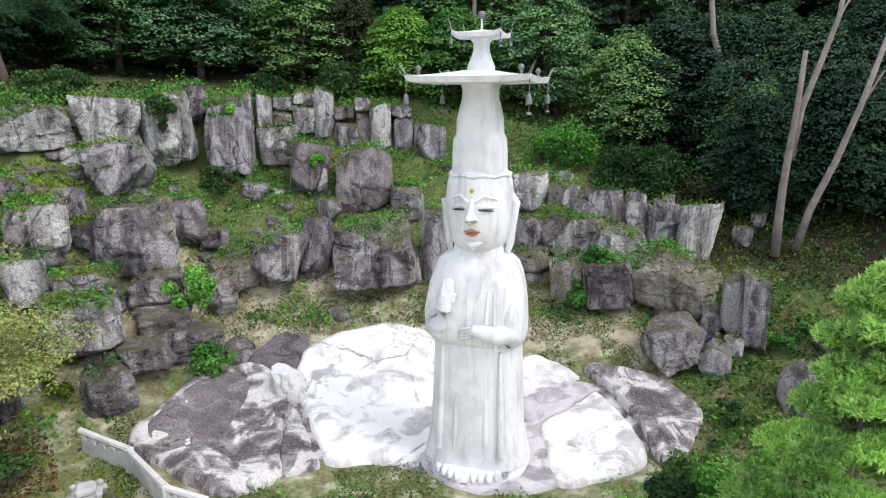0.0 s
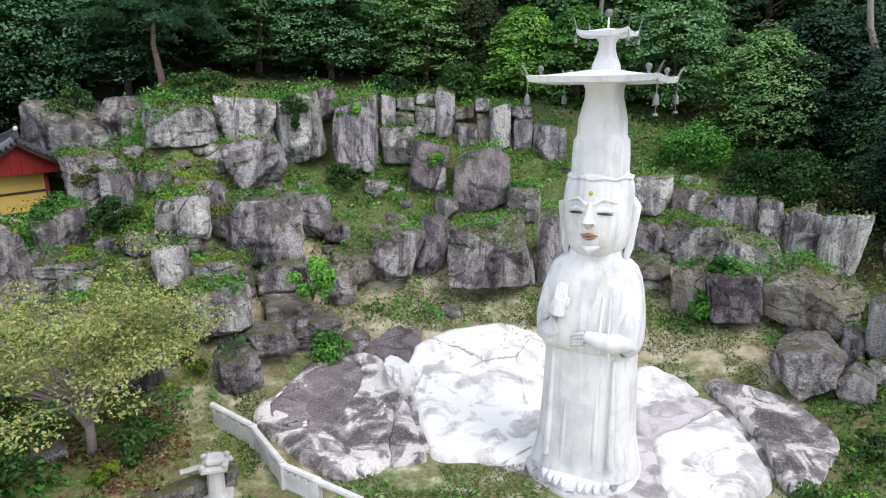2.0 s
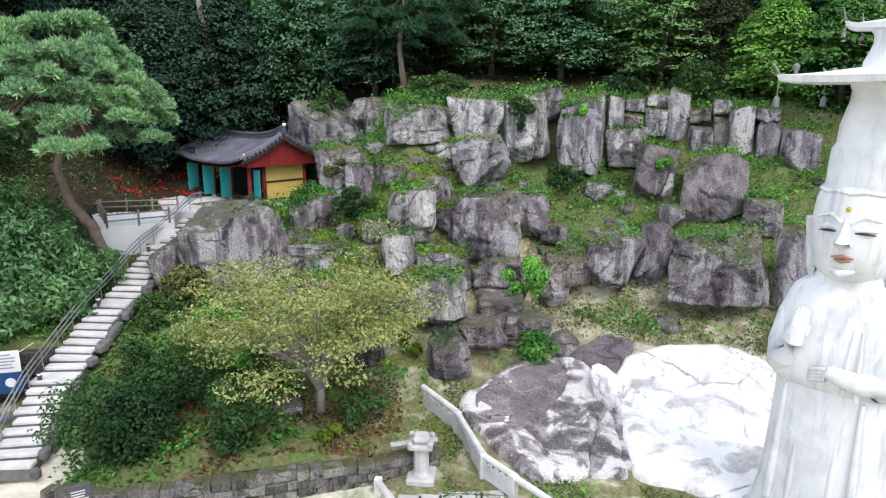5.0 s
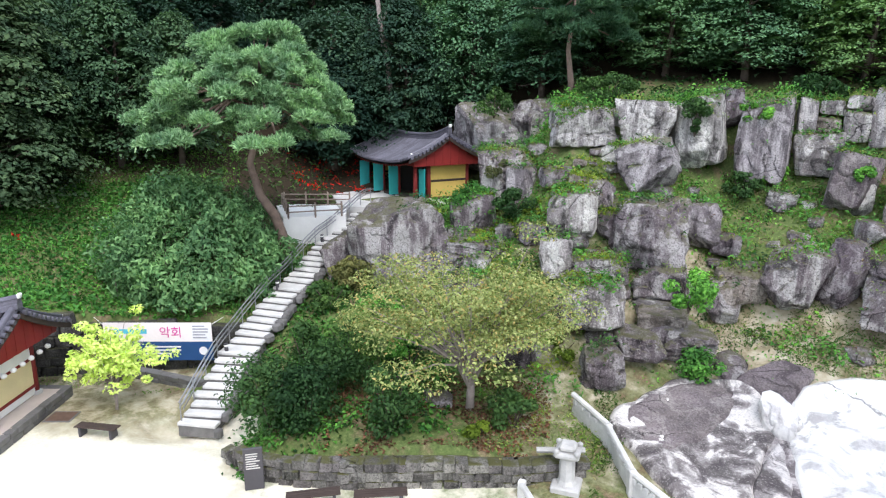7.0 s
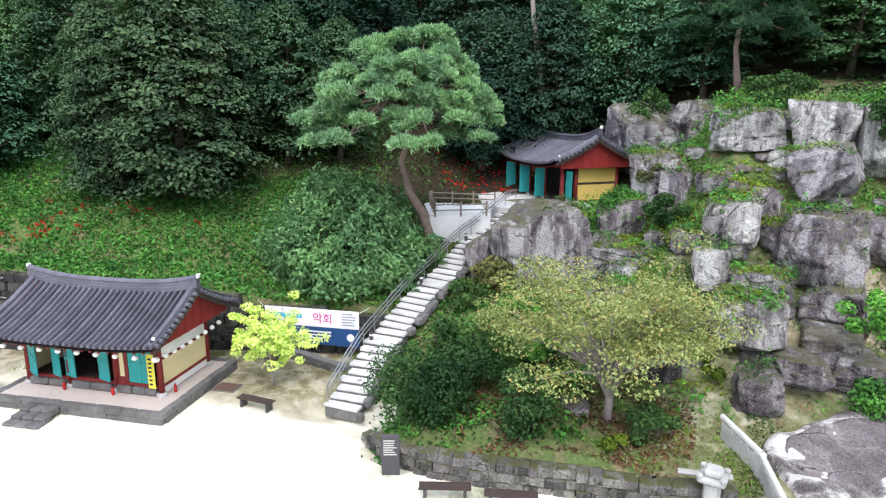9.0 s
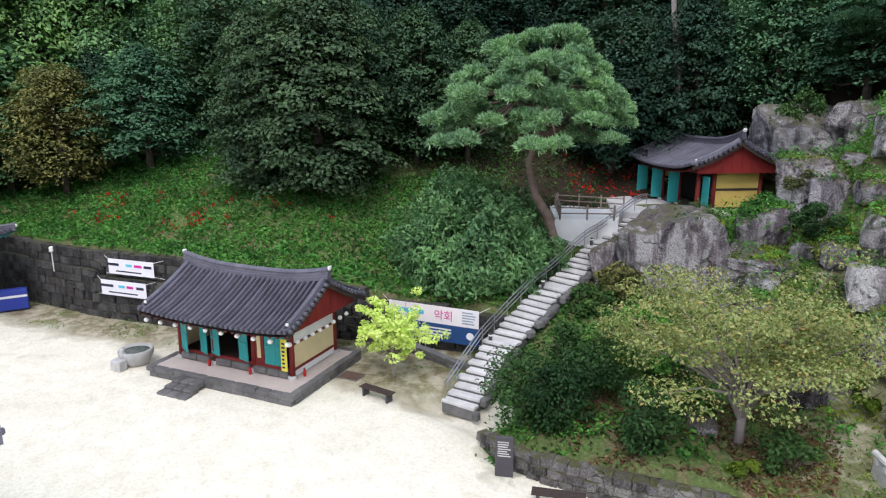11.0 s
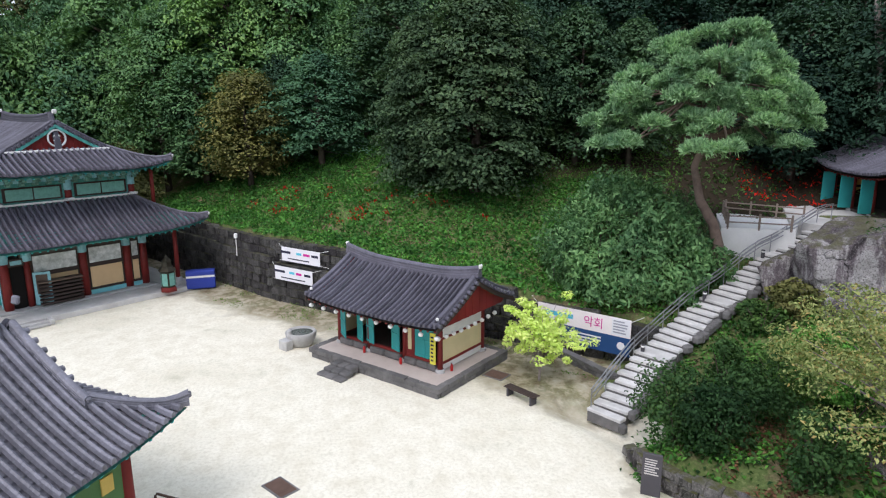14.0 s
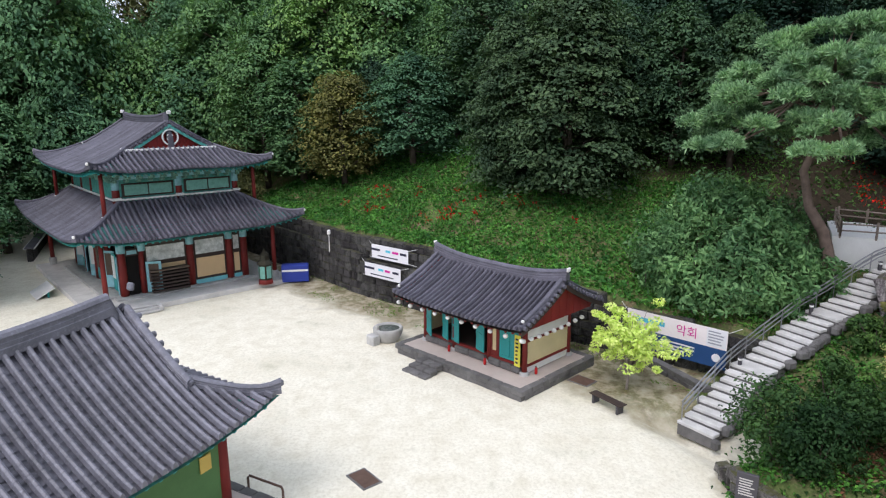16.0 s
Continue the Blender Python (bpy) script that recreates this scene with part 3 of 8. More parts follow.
boulder(21.0, 39.0, 12.18, 1.96, 2.29, mat=M_ROCK)
boulder(18.1, 38.6, 10.63, 3.21, 4.90, mat=M_CLIFF, boxy=1)
boulder(14.4, 39.0, 9.85, 2.20, 2.41, mat=M_ROCK_PALE, boxy=0.4)
boulder(-7.5, 36.3, 7.45, 2.50, 2.44, mat=M_ROCK_PALE, boxy=0.9)
boulder(-10.2, 36.5, 7.24, 1.54, 1.73, mat=M_ROCK_TAN, boxy=0.8)
boulder(-13.9, 36.3, 6.54, 3.45, 2.67, mat=M_ROCK_PALE, boxy=1)
boulder(-17.6, 35.5, 6.16, 1.68, 2.33, mat=M_ROCK_PALE, boxy=0.9)
boulder(-19.9, 35.0, 5.42, 1.84, 2.30, mat=M_ROCK_PALE, boxy=0.9)
boulder(-21.9, 33.6, 5.83, 1.98, 4.11, mat=M_ROCK_PALE, boxy=0.9,lean=(0,6))
boulder(-7.6, 34.0, 5.47, 1.78, 1.95, mat=M_ROCK_PALE, boxy=0.6)
boulder(-11.4, 34.3, 5.51, 3.17, 2.01, mat=M_ROCK, boxy=0.7)
boulder(-15.7, 33.3, 4.94, 3.08, 2.23, mat=M_ROCK_PALE, boxy=0.6,lean=(0,14))
boulder(-20.2, 32.0, 4.24, 3.99, 2.49, mat=M_ROCK_TAN, boxy=0.5,lean=(0,22))
boulder(-11.3, 30.5, 4.21, 1.77, 2.46, mat=M_ROCK_TAN, boxy=0.9)
boulder(-15.1, 30.6, 4.07, 2.66, 2.52, mat=M_ROCK, boxy=0.6)
boulder(-8.0, 31.8, 4.60, 2.27, 1.12, mat=M_ROCK_TAN, boxy=0.8)
boulder(-25.6, 26.6, 4.49, 1.20, 2.81, mat=M_ROCK_PALE, boxy=0.9)
boulder(-27.1, 26.4, 4.37, 1.13, 3.21, mat=M_ROCK, boxy=0.9)
boulder(-25.8, 26.0, 3.19, 0.75, 0.92, mat=M_ROCK_PALE, boxy=0.6)
boulder(-20.8, 26.0, 2.95, 2.3, 1.95, mat=M_ROCK, boxy=0.3,lean=(0,8))
boulder(-23.8, 26.6, 3.74, 0.83, 1.51, mat=M_ROCK, boxy=0.5)
boulder(-24.3, 25.0, 2.93, 1.21, 1.25, mat=M_ROCK_PALE, boxy=0.4)
boulder(-30.8, 23.0, 3.18, 1.13, 1.69, mat=M_ROCK)
boulder(-32.8, 25.5, 4.11, 1.27, 0.77, mat=M_ROCK_V)
boulder(-26.6, 33.0, 7.00, 0.61, 0.72, mat=M_ROCK_PALE)
boulder(-25.5, 33.0, 6.09, 0.85, 1.09, mat=M_ROCK)
boulder(14.7, 24.2, 1.54, 1.21, 1.20, mat=M_SLAB_W, boxy=0.3)
boulder(29.6, 23.8, 2.68, 1.72, 1.77, mat=M_ROCK, boxy=0.8, turn=15, rough=0.09)
boulder(26.8, 25.5, 3.03, 1.92, 1.35, mat=M_ROCK, boxy=0.8, turn=15, rough=0.09)
boulder(22.4, 26.5, 3.04, 2.33, 1.20, mat=M_ROCK, boxy=0.8, turn=15, rough=0.09)
boulder(39.3, 46.5, 9.95, 6.01, 4.45, mat=M_ROCK_PALE, boxy=0.3)
boulder(38.5, 37.0, 8.57, 3.24, 2.69, mat=M_ROCK, boxy=0.4)
boulder(37.7, 35.8, 7.97, 1.51, 2.44, mat=M_CLIFF, boxy=0.4)
boulder(41.7, 35.5, 6.18, 2.49, 3.19, mat=M_ROCK, boxy=0.6)
boulder(48.4, 34.4, 4.6, 5.0, 5.4, mat=M_ROCK, boxy=0.25,lean=(0,-16))
boulder(52.2, 36.0, 3.50, 3.69, 3.52, mat=M_ROCK, boxy=0.2,lean=(0,-24))
boulder(43.0, 34.0, 5.56, 1.43, 0.92, mat=M_ROCK_PALE)
boulder(40.7, 33.5, 4.98, 3.58, 1.48, mat=M_ROCK, boxy=0.4)
boulder(34.5, 35.0, 8.69, 1.54, 1.14, mat=M_ROCK)
boulder(29.7, 37.5, 9.43, 2.29, 1.56, mat=M_CLIFF)
boulder(36.0, 38.5, 9.79, 1.34, 0.83, mat=M_ROCK)
boulder(36.5, 42.0, 11.51, 2.90, 2.31, mat=M_ROCK)
boulder(32.0, 26.0, 4.13, 1.72, 1.10, mat=M_ROCK)
boulder(48.4, 27.0, 0.32, 2.55, 1.65, mat=M_ROCK_TAN)
boulder(48.2, 24.5, 0.69, 1.17, 2.02, mat=M_ROCK, boxy=0.7)
boulder(45.0, 23.0, 0.79, 1.21, 1.68, mat=M_ROCK, boxy=0.7)

cliff = thing("column_cliff", pose(0, 0, 0), "jointed grey granite cliff of upright columns above the slope", "cliff")
COLUMNS = [
    (15.32, 40.8, 11.61, 1.18, 2.56), (13.76, 41.1, 11.37, 1.48, 2.57), (12.00, 40.8, 11.63, 1.42, 2.53), (10.28, 41.1, 11.63, 1.44, 3.01),
    (8.59, 40.8, 10.84, 1.45, 2.68), (7.04, 41.1, 11.16, 1.16, 2.98), (5.48, 40.8, 10.86, 1.51, 3.05), (3.58, 41.1, 10.70, 1.63, 2.94), (1.16, 40.8, 9.96, 2.27, 2.42),
]
for k, (az, r, z, w, h) in enumerate(COLUMNS):
    mats = (M_CLIFF, M_ROCK_TAN, M_ROCK_PALE, M_CLIFF)
    cut = (0.0, 0.28, 0.3, 0.0, 0.34, 0.3, 0.0, 0.25, 0.0)[k]
    boulder(az, r, z - h * cut / 2, w * 1.02, h * (1 - cut) * 1.1, w * 1.3, mats[k % 4], 1.0, random.uniform(-12, 12), (0, random.uniform(-3, 3)), name="rock_column", parent=cliff, rough=0.03)
    if cut:
        boulder(az, r + 0.1, z + h * (1 - cut) / 2, w * 0.95, h * cut * 1.15, w * 1.2, mats[(k + 1) % 4], 0.9, random.uniform(-12, 12), name="rock_column", parent=cliff, rough=0.04)

# jointed rock face that closes the slope behind the statue and behind the upper boulders
rnd = random.Random(31)
face = thing("jointed_rock_face", pose(0, 0, 0), "stepped jointed granite face behind the statue", "cliff")
for k in range(15):
    t = k / 14
    az, r = -5.5 - 16.0 * t, 37.2 - 2.4 * t
    boulder(az, r, 7.2 - 1.7 * t + rnd.uniform(-0.3, 0.3), 1.35, 2.3 + 1.2 * t + rnd.uniform(-0.4, 0.4), 1.5, rnd.choice((M_CLIFF, M_ROCK_PALE, M_ROCK, M_ROCK_TAN)), 1.0, rnd.uniform(-15, 15), (0, rnd.uniform(-5, 5)), name="rock_column", parent=face, rough=0.04, sub=3)
for k in range(9):
    boulder(-6.5 - 1.35 * k, 34.9 - 0.12 * k, 5.2 - 0.12 * k, 1.5, rnd.uniform(1.2, 1.9), 1.4, rnd.choice((M_ROCK_PALE, M_ROCK, M_ROCK_TAN)), 0.9, rnd.uniform(-20, 20), (0, rnd.uniform(-8, 8)), name="rock_block", parent=face, rough=0.05, sub=3)
upper = thing("upper_rock_face", pose(0, 0, 0), "streaked upright granite face along the top of the slope", "cliff")
for k in range(8):
    boulder(23.2 + 1.45 * k, 39.3 + rnd.uniform(-0.2, 0.3), 11.0 - 0.03 * k + rnd.uniform(-0.2, 0.2), 1.7, rnd.uniform(2.7, 3.2), 1.8, rnd.choice((M_CLIFF, M_ROCK_PALE)), 1.0, rnd.uniform(-12, 12), (0, rnd.uniform(-3, 3)), name="rock_column", parent=upper, rough=0.04)

# small stones scattered over the slope
rnd = random.Random(4)
for k in range(95):
    az, r = rnd.uniform(-24, 38), rnd.uniform(24, 39)
    if -24.5 < az < 28.5 and r < 29.5:
        continue
    p = at(az, r)
    s = rnd.uniform(0.25, 0.8)
    boulder(az, r, height(p.x, p.y) + s * 0.06, s * 1.3, s * 0.8, mat=rnd.choice((M_ROCK, M_ROCK_PALE, M_ROCK_TAN)), boxy=0.4, turn=rnd.uniform(0, 90), sub=3,
            name="loose_stone", label="small loose stone lying on the turf slope")
for k in range(26):
    az, r = rnd.uniform(18, 45), rnd.uniform(25.5, 35)
    p = at(az, r)
    s = rnd.uniform(0.7, 1.7)
    boulder(az, r, height(p.x, p.y) + s * 0.1, s * 1.4, s, mat=rnd.choice((M_ROCK, M_ROCK_PALE, M_ROCK)), boxy=0.4, turn=rnd.uniform(0, 90), sub=3)


# ---- bare bedrock round the statue ----
def bedrock(name, centre, outline, mat, label, thick=0.22, seed=0, rings=14, uneven=1.0):
    """A sheet of bare rock with a worn rim; outline: bearing and distance of its edge, star-shaped round the centre."""
    pts = [at(a, r) for a, r in outline]
    c = at(*centre)
    dense = []
    m = len(pts)
    for i in range(m):
        p0, p1, p2, p3 = pts[i - 1], pts[i], pts[(i + 1) % m], pts[(i + 2) % m]
        for k in range(8):
            t = k / 8
            q = 0.5 * (2 * p1 + (p2 - p0) * t + (2 * p0 - 5 * p1 + 4 * p2 - p3) * t * t + (3 * p1 - p0 - 3 * p2 + p3) * t ** 3)
            dense.append(q + Vector((noise.noise(q * 1.3), noise.noise(q * 1.3 + Vector((9, 9, 9))), 0)) * 0.1)
    dense = [c + (q - c) * (1 + 0.11 / (q - c).length) for q in dense]
    bm = bmesh.new()
    def top(q, s):
        z = height(q.x, q.y) + thick + (noise.fractal((q.x * 0.5, q.y * 0.5, seed), 1.0, 2.0, 4) * 0.13 + noise.fractal((q.x * 1.6, q.y * 1.6, seed), 0.8, 2.0, 3) * 0.05) * uneven
        return z - 0.5 * thick * max(0, (s - 0.9) / 0.1) ** 2
    prev = None
    centre_v = bm.verts.new((c.x, c.y, top(c, 0)))
    for s in [k / rings for k in range(1, rings + 1)] + [1.015]:
        ring = []
        for q in dense:
            p = c + (q - c) * s
            z = top(p, min(1, s)) if s <= 1 else height(p.x, p.y) - 0.4
            ring.append(bm.verts.new((p.x, p.y, z)))
        n = len(ring)
        for k in range(n):
            if prev is None:
                bm.faces.new((centre_v, ring[k], ring[(k + 1) % n]))
            else:
                bm.faces.new((prev[k], ring[k], ring[(k + 1) % n], prev[(k + 1) % n]))
        prev = ring
    bmesh.ops.recalc_face_normals(bm, faces=bm.faces)
    ob = part(name, bm, mat, None, "", True)
    return tagged(ob, label, "bedrock", "bare rock sheets round the statue")


bedrock("bedrock_sheet", (6.6, 24.4), [(13.7, 26.0), (12.5, 27.5), (10.2, 28.2), (7.7, 28.5), (4.5, 28.7), (2.2, 28.2), (0.7, 27.2), (-0.7, 24.2), (0.3, 21.7), (2.2, 20.4), (7.4, 20.3), (11.1, 20.4), (11.9, 21.4), (12.8, 23.3)],
        M_SLAB_W, "bare white cleaned granite sheet behind the statue", 0.25, seed=1)
bedrock("bedrock_sheet", (20.4, 23.2), [(28.2, 23.2), (25.4, 24.8), (22.0, 26.4), (18.1, 26.9), (16.2, 26.2), (14.8, 24.6), (15.6, 23.3), (15.9, 21.1), (16.4, 19.9), (19.9, 19.5), (22.8, 20.0), (25.5, 21.4)],
        M_SLAB_G, "dark weathered granite sheet with washed white patches", 0.36, seed=2)
bedrock("bedrock_sheet", (14.0, 21.6), [(14.3, 23.9), (13.5, 22.4), (13.1, 21.2), (12.3, 20.4), (13.3, 20.2), (15.7, 20.1), (15.4, 21.4), (15.0, 23.1)],
        M_SLAB_G, "fissured grey granite tongue between the washed sheets", 0.3, seed=10, rings=10)
bedrock("bedrock_sheet", (14.8, 27.1), [(18.0, 27.0), (15.9, 28.2), (13.4, 28.4), (12.7, 28.0), (13.8, 26.6), (14.2, 25.7), (16.0, 26.5)],
        M_ROCK_V, "dark purple-grey rock shelf above the sheets", 0.34, seed=11, rings=8)
bedrock("bedrock_sheet", (-10.0, 25.4), [(-7.5, 26.3), (-10.1, 26.2), (-12.2, 25.6), (-12.4, 25.4), (-10.2, 24.75), (-7.8, 24.4)],
        M_SLAB_W, "bare white granite sheet beside the statue", 0.25, seed=3, rings=8)
bedrock("bedrock_sheet", (-11.0, 23.8), [(-8.1, 24.15), (-12.6, 25.1), (-14.0, 24.8), (-13.4, 24.4), (-10.5, 23.15), (-9.3, 22.6), (-8.3, 22.6)],
        M_SLAB_W, "bare white granite sheet beside the statue", 0.28, seed=12, rings=8)
bedrock("bedrock_sheet", (-13.8, 22.2), [(-14.5, 24.55), (-15.6, 24.1), (-17.1, 23.0), (-19.2, 21.2), (-16.0, 20.0), (-11.3, 19.3), (-10.2, 21.0), (-9.7, 22.3), (-11.0, 23.0), (-13.7, 24.2)],
        M_SLAB_W, "broad white granite sheet with joints beside the statue", 0.25, seed=13)
bedrock("bedrock_sheet", (-4.7, 20.6), [(2.0, 20.1), (0.8, 21.2), (-1.7, 22.3), (-8.0, 22.4), (-9.1, 22.1), (-9.7, 21.0), (-10.8, 19.2), (-5.2, 18.6), (-1.0, 18.9)],
        M_SLAB_W, "white granite ledge carrying the statue", 0.22, seed=5)
bedrock("bedrock_sheet", (-18.6, 24.2), [(-13.5, 25.9), (-15.7, 26.0), (-17.0, 25.8), (-19.7, 25.6), (-23.4, 24.2), (-22.4, 21.6), (-20.4, 21.3), (-18.3, 23.3), (-16.0, 24.7)],
        M_SLAB_G, "grey granite sheet with a cracked edge", 0.42, seed=4)
bedrock("bedrock_sheet", (22.8, 23.6), [(27.0, 23.4), (24.0, 25.2), (20.4, 26.2), (18.2, 26.0), (18.4, 24.6), (20.6, 22.9), (23.6, 21.7), (25.6, 22.1)],
        M_ROCK_V, "raised purple-grey rock scale", 0.42, seed=6, rings=10)
bedrock("bedrock_bed", (-2.0, 23.4), [(18.0, 24.6), (12.6, 26.6), (6.0, 27.6), (0.0, 26.4), (-8.0, 25.8), (-14.0, 25.2), (-20.0, 24.4), (-20.6, 22.4), (-15.0, 20.6), (-9.5, 19.6), (0.0, 19.6), (11.0, 20.8), (16.8, 20.6)],
        M_SLAB_G, "dark stone and soil in the joints between the sheets", 0.07, seed=15, rings=18, uneven=0.2)

# ---- tiled halls ----
class Roof:
    """A tiled roof over a plan of length x width, ridge along x. skirt 0: gabled; else hipped below and gabled above;
    ring > 0: only a skirt roof of that depth, round an upper storey."""

    def __init__(self, length, width, eave, rise_, skirt=0.0, ring=0.0, lift=0.4, curve=0.35, dip=0.15):
        self.hl, self.hw, self.eave, self.rise = length / 2, width / 2, eave, rise_
        self.skirt, self.ring, self.lift, self.curve, self.dip = skirt, ring, lift, curve, dip
        self.run = ring or self.hw

    def z(self, x, y):
        e = self.hw - abs(y)
        if self.ring or (self.skirt and abs(x) > self.hl - self.skirt):
            e = min(e, self.hl - abs(x))
        t = max(0.0, e) / self.run
        out = self.eave + self.rise * ((1 - self.curve) * t + self.curve * t * t)
        ax, ay = min(1, abs(x) / self.hl), min(1, abs(y) / self.hw)
        if self.skirt or self.ring:
            return out + self.lift * (ax ** 4) * (ay ** 4) + self.dip * ax * ax * (1 - ay)
        return out + self.lift * ax ** 3


def tile_row(roof, path, across, r, course, parent, mat, name="cover_tile_run"):
    """One run of round cover tiles down the slope, tile by tile, closed by a disc at the eave."""
    bm = bmesh.new()
    rings = []
    n = max(2, round((Vector(path[-1]) - Vector(path[0])).length / course))
    pts = []
    for k in range(n):
        for t, s in ((k / n, 1.0), ((k + 0.97) / n, 0.93)):
            x = path[0][0] + (path[-1][0] - path[0][0]) * t
            y = path[0][1] + (path[-1][1] - path[0][1]) * t
            pts.append((Vector((x, y, roof.z(x, y))), s))
    for p, s in pts:
        rings.append([bm.verts.new(p + across * (math.cos(a) * r * s) + Vector((0, 0, math.sin(a) * r * s * 1.9))) for a in (0.0, 0.9, math.pi / 2, math.pi - 0.9, math.pi)])
    for r0, r1 in zip(rings, rings[1:]):
        for k in range(4):
            bm.faces.new((r0[k], r0[k + 1], r1[k + 1], r1[k]))
    bm.faces.new(rings[0])
    bm.normal_update()
    ob = part(name, bm, mat, parent, "", False)
    return ob


def sweep_ridge(pts, w, h, parent, mat, name, label="", end=0.0):
    """A stacked-tile ridge: courses one over the other with a rounded cap, along points on the roof."""
    bm = bmesh.new()
    prof = [(-0.5, -0.3), (-0.5, 0.18), (-0.42, 0.22), (-0.42, 0.45), (-0.36, 0.48), (-0.36, 0.7), (-0.45, 0.74), (-0.3, 0.95), (0, 1.05),
            (0.3, 0.95), (0.45, 0.74), (0.36, 0.7), (0.36, 0.48), (0.42, 0.45), (0.42, 0.22), (0.5, 0.18), (0.5, -0.3)]
    rings = []
    pts = [Vector(p) for p in pts]
    for i, p in enumerate(pts):
        d = pts[min(i + 1, len(pts) - 1)] - pts[max(i - 1, 0)]
        a = Vector((-d.y, d.x, 0)).normalized()
        k = 1 + end * (max(0.0, i / (len(pts) - 1) - 0.7) / 0.3) ** 2
        rings.append([bm.verts.new(p + a * (u * w) + Vector((0, 0, v * h * k))) for u, v in prof])
    for r0, r1 in zip(rings, rings[1:]):
        for k in range(len(prof) - 1):
            bm.faces.new((r0[k], r0[k + 1], r1[k + 1], r1[k]))
    bm.faces.new(rings[0])
    bm.faces.new(rings[-1][::-1])
    bmesh.ops.recalc_face_normals(bm, faces=bm.faces)
    return part(name, bm, mat, parent, label)


def build_roof(hall, roof, mat, pitch=0.3, tile_r=0.085, course=0.34, rafter_in=1.2, gable_in=0.35, rid=0.42, end_mat=None):
    """All the parts of a roof under the hall: channel-tile bed, rows, ridges, soffit with rafters, gable boards."""
    hl, hw, sk, rg = roof.hl, roof.hw, roof.skirt, roof.ring
    gx = hl - sk                       # where the gable stands
    # bed of channel tiles, course by course
    bm = bmesh.new()
    sheets = []
    for sgn in (1, -1):
        for k in range(max(6, round(roof.run / (course * 0.8)))):
            n = max(6, round(roof.run / (course * 0.8)))
            e0, e1 = roof.run * k / n, roof.run * (k + 1) / n
            cols = max(8, round(2 * hl / 1.2))
            prev = None
            for i in range(cols + 1):
                row = []
                for e, dz in ((e0, 0.03), (e1 + 0.07, -0.03)):
                    lim = hl if not (sk or rg) else (hl - e if (rg or e < sk) else gx)
                    x = -lim + 2 * lim * i / cols
                    y = sgn * (hw - e)
                    row.append(bm.verts.new((x, y, roof.z(x, y) + dz - 0.075)))
                if prev:
                    bm.faces.new((prev[0], row[0], row[1], prev[1]))
                prev = row
        depth = rg or sk
        if depth:
            n = max(5, round(depth / (course * 0.8)))
            for k in range(n):
                e0, e1 = depth * k / n, depth * (k + 1) / n
                prev = None
                cols = max(6, round(2 * hw / 1.2))
                for i in range(cols + 1):
                    row = []
                    for e, dz in ((e0, 0.03), (min(e1 + 0.07, depth), -0.03)):
                        y = (-1 + 2 * i / cols) * (hw - e)
                        x = sgn * (hl - e)
                        row.append(bm.verts.new((x, y, roof.z(x * 1.0005, y) + dz - 0.075)))
                    if prev:
                        bm.faces.new((prev[0], row[0], row[1], prev[1]))
                    prev = row
    bmesh.ops.recalc_face_normals(bm, faces=bm.faces)
    tagged(part("roof_bed", bm, mat, hall, "overlapping grey channel tiles"), kind="stuff")
    # rows of cover tiles
    n = round(2 * hl / pitch)
    for i in range(n + 1):
        x = -hl + 0.06 + (2 * hl - 0.12) * i / n
        for sgn in (1, -1):
            top = roof.run
            if rg or (sk and abs(x) > gx):
                top = min(top, hl - abs(x))
            if top > 0.3:
                tile_row(roof, [(x, sgn * (hw + 0.06), 0), (x, sgn * (hw - top), 0)], Vector((1, 0, 0)), tile_r, course, hall, mat)
    depth = rg or sk
    if depth:
        n = round(2 * hw / pitch)
        for i in range(n + 1):
            y = -hw + 0.06 + (2 * hw - 0.12) * i / n
            for sgn in (1, -1):
                top = min(depth, hw - abs(y))
                if top > 0.3:
                    tile_row(roof, [(sgn * (hl + 0.06), y, 0), (sgn * (hl - top), y, 0)], Vector((0, 1, 0)), tile_r, course, hall, mat)
    # ridges
    if not rg:
        pts = [(x, 0, roof.z(x * 0.999, 0) + 0.02 + rid * 0.45 * abs(x / (gx + 0.1)) ** 3) for x in np.linspace(-gx - 0.1, gx + 0.1, 17)]
        sweep_ridge(pts, rid * 0.75, rid, hall, mat, "main_ridge", "stacked tile ridge with upturned ends")
        for sx in (1, -1):
            bm = bmesh.new()
            add_box(bm, (sx * (gx + 0.12), 0, roof.z(gx, 0) + rid * 0.9 + 0.2), (0.12, rid * 0.55, rid * 0.5), 0, 0.04, 0, sx * 12)
            part("ridge_end", bm, end_mat or M_WHITE, hall, "mortared ridge end")
            for sy in (1, -1):
                stop = 0.35 if not sk else sk * 0.95
                pts = [(sx * (gx - 0.15), sy * (hw - e), roof.z(gx - 0.15, hw - e) + 0.02) for e in np.linspace(hw * 0.97, stop, 9)]
                sweep_ridge(pts, 0.26, 0.26, hall, mat, "verge_ridge")
                e = pts[-1]
                part("ridge_end", box((e[0], e[1] + sy * 0.05, e[2] + 0.16), (0.15, 0.1, 0.14), 0, 0.03), end_mat or M_WHITE, hall)
    if depth:
        for sx in (1, -1):
            for sy in (1, -1):
                top = rg or sk
                pts = [(sx * (hl - e), sy * (hw - e), roof.z(hl - e, hw - e) + 0.03) for e in np.linspace(top, -0.02, 9)]
                sweep_ridge(pts, 0.26, 0.24, hall, mat, "hip_ridge", "", 0.5)
                e = pts[-1]
                part("ridge_end", box((e[0], e[1], e[2] + 0.2), (0.16, 0.16, 0.18), 45, 0.04), end_mat or M_WHITE, hall)
    # soffit, fascia and rafters
    low = 0.16
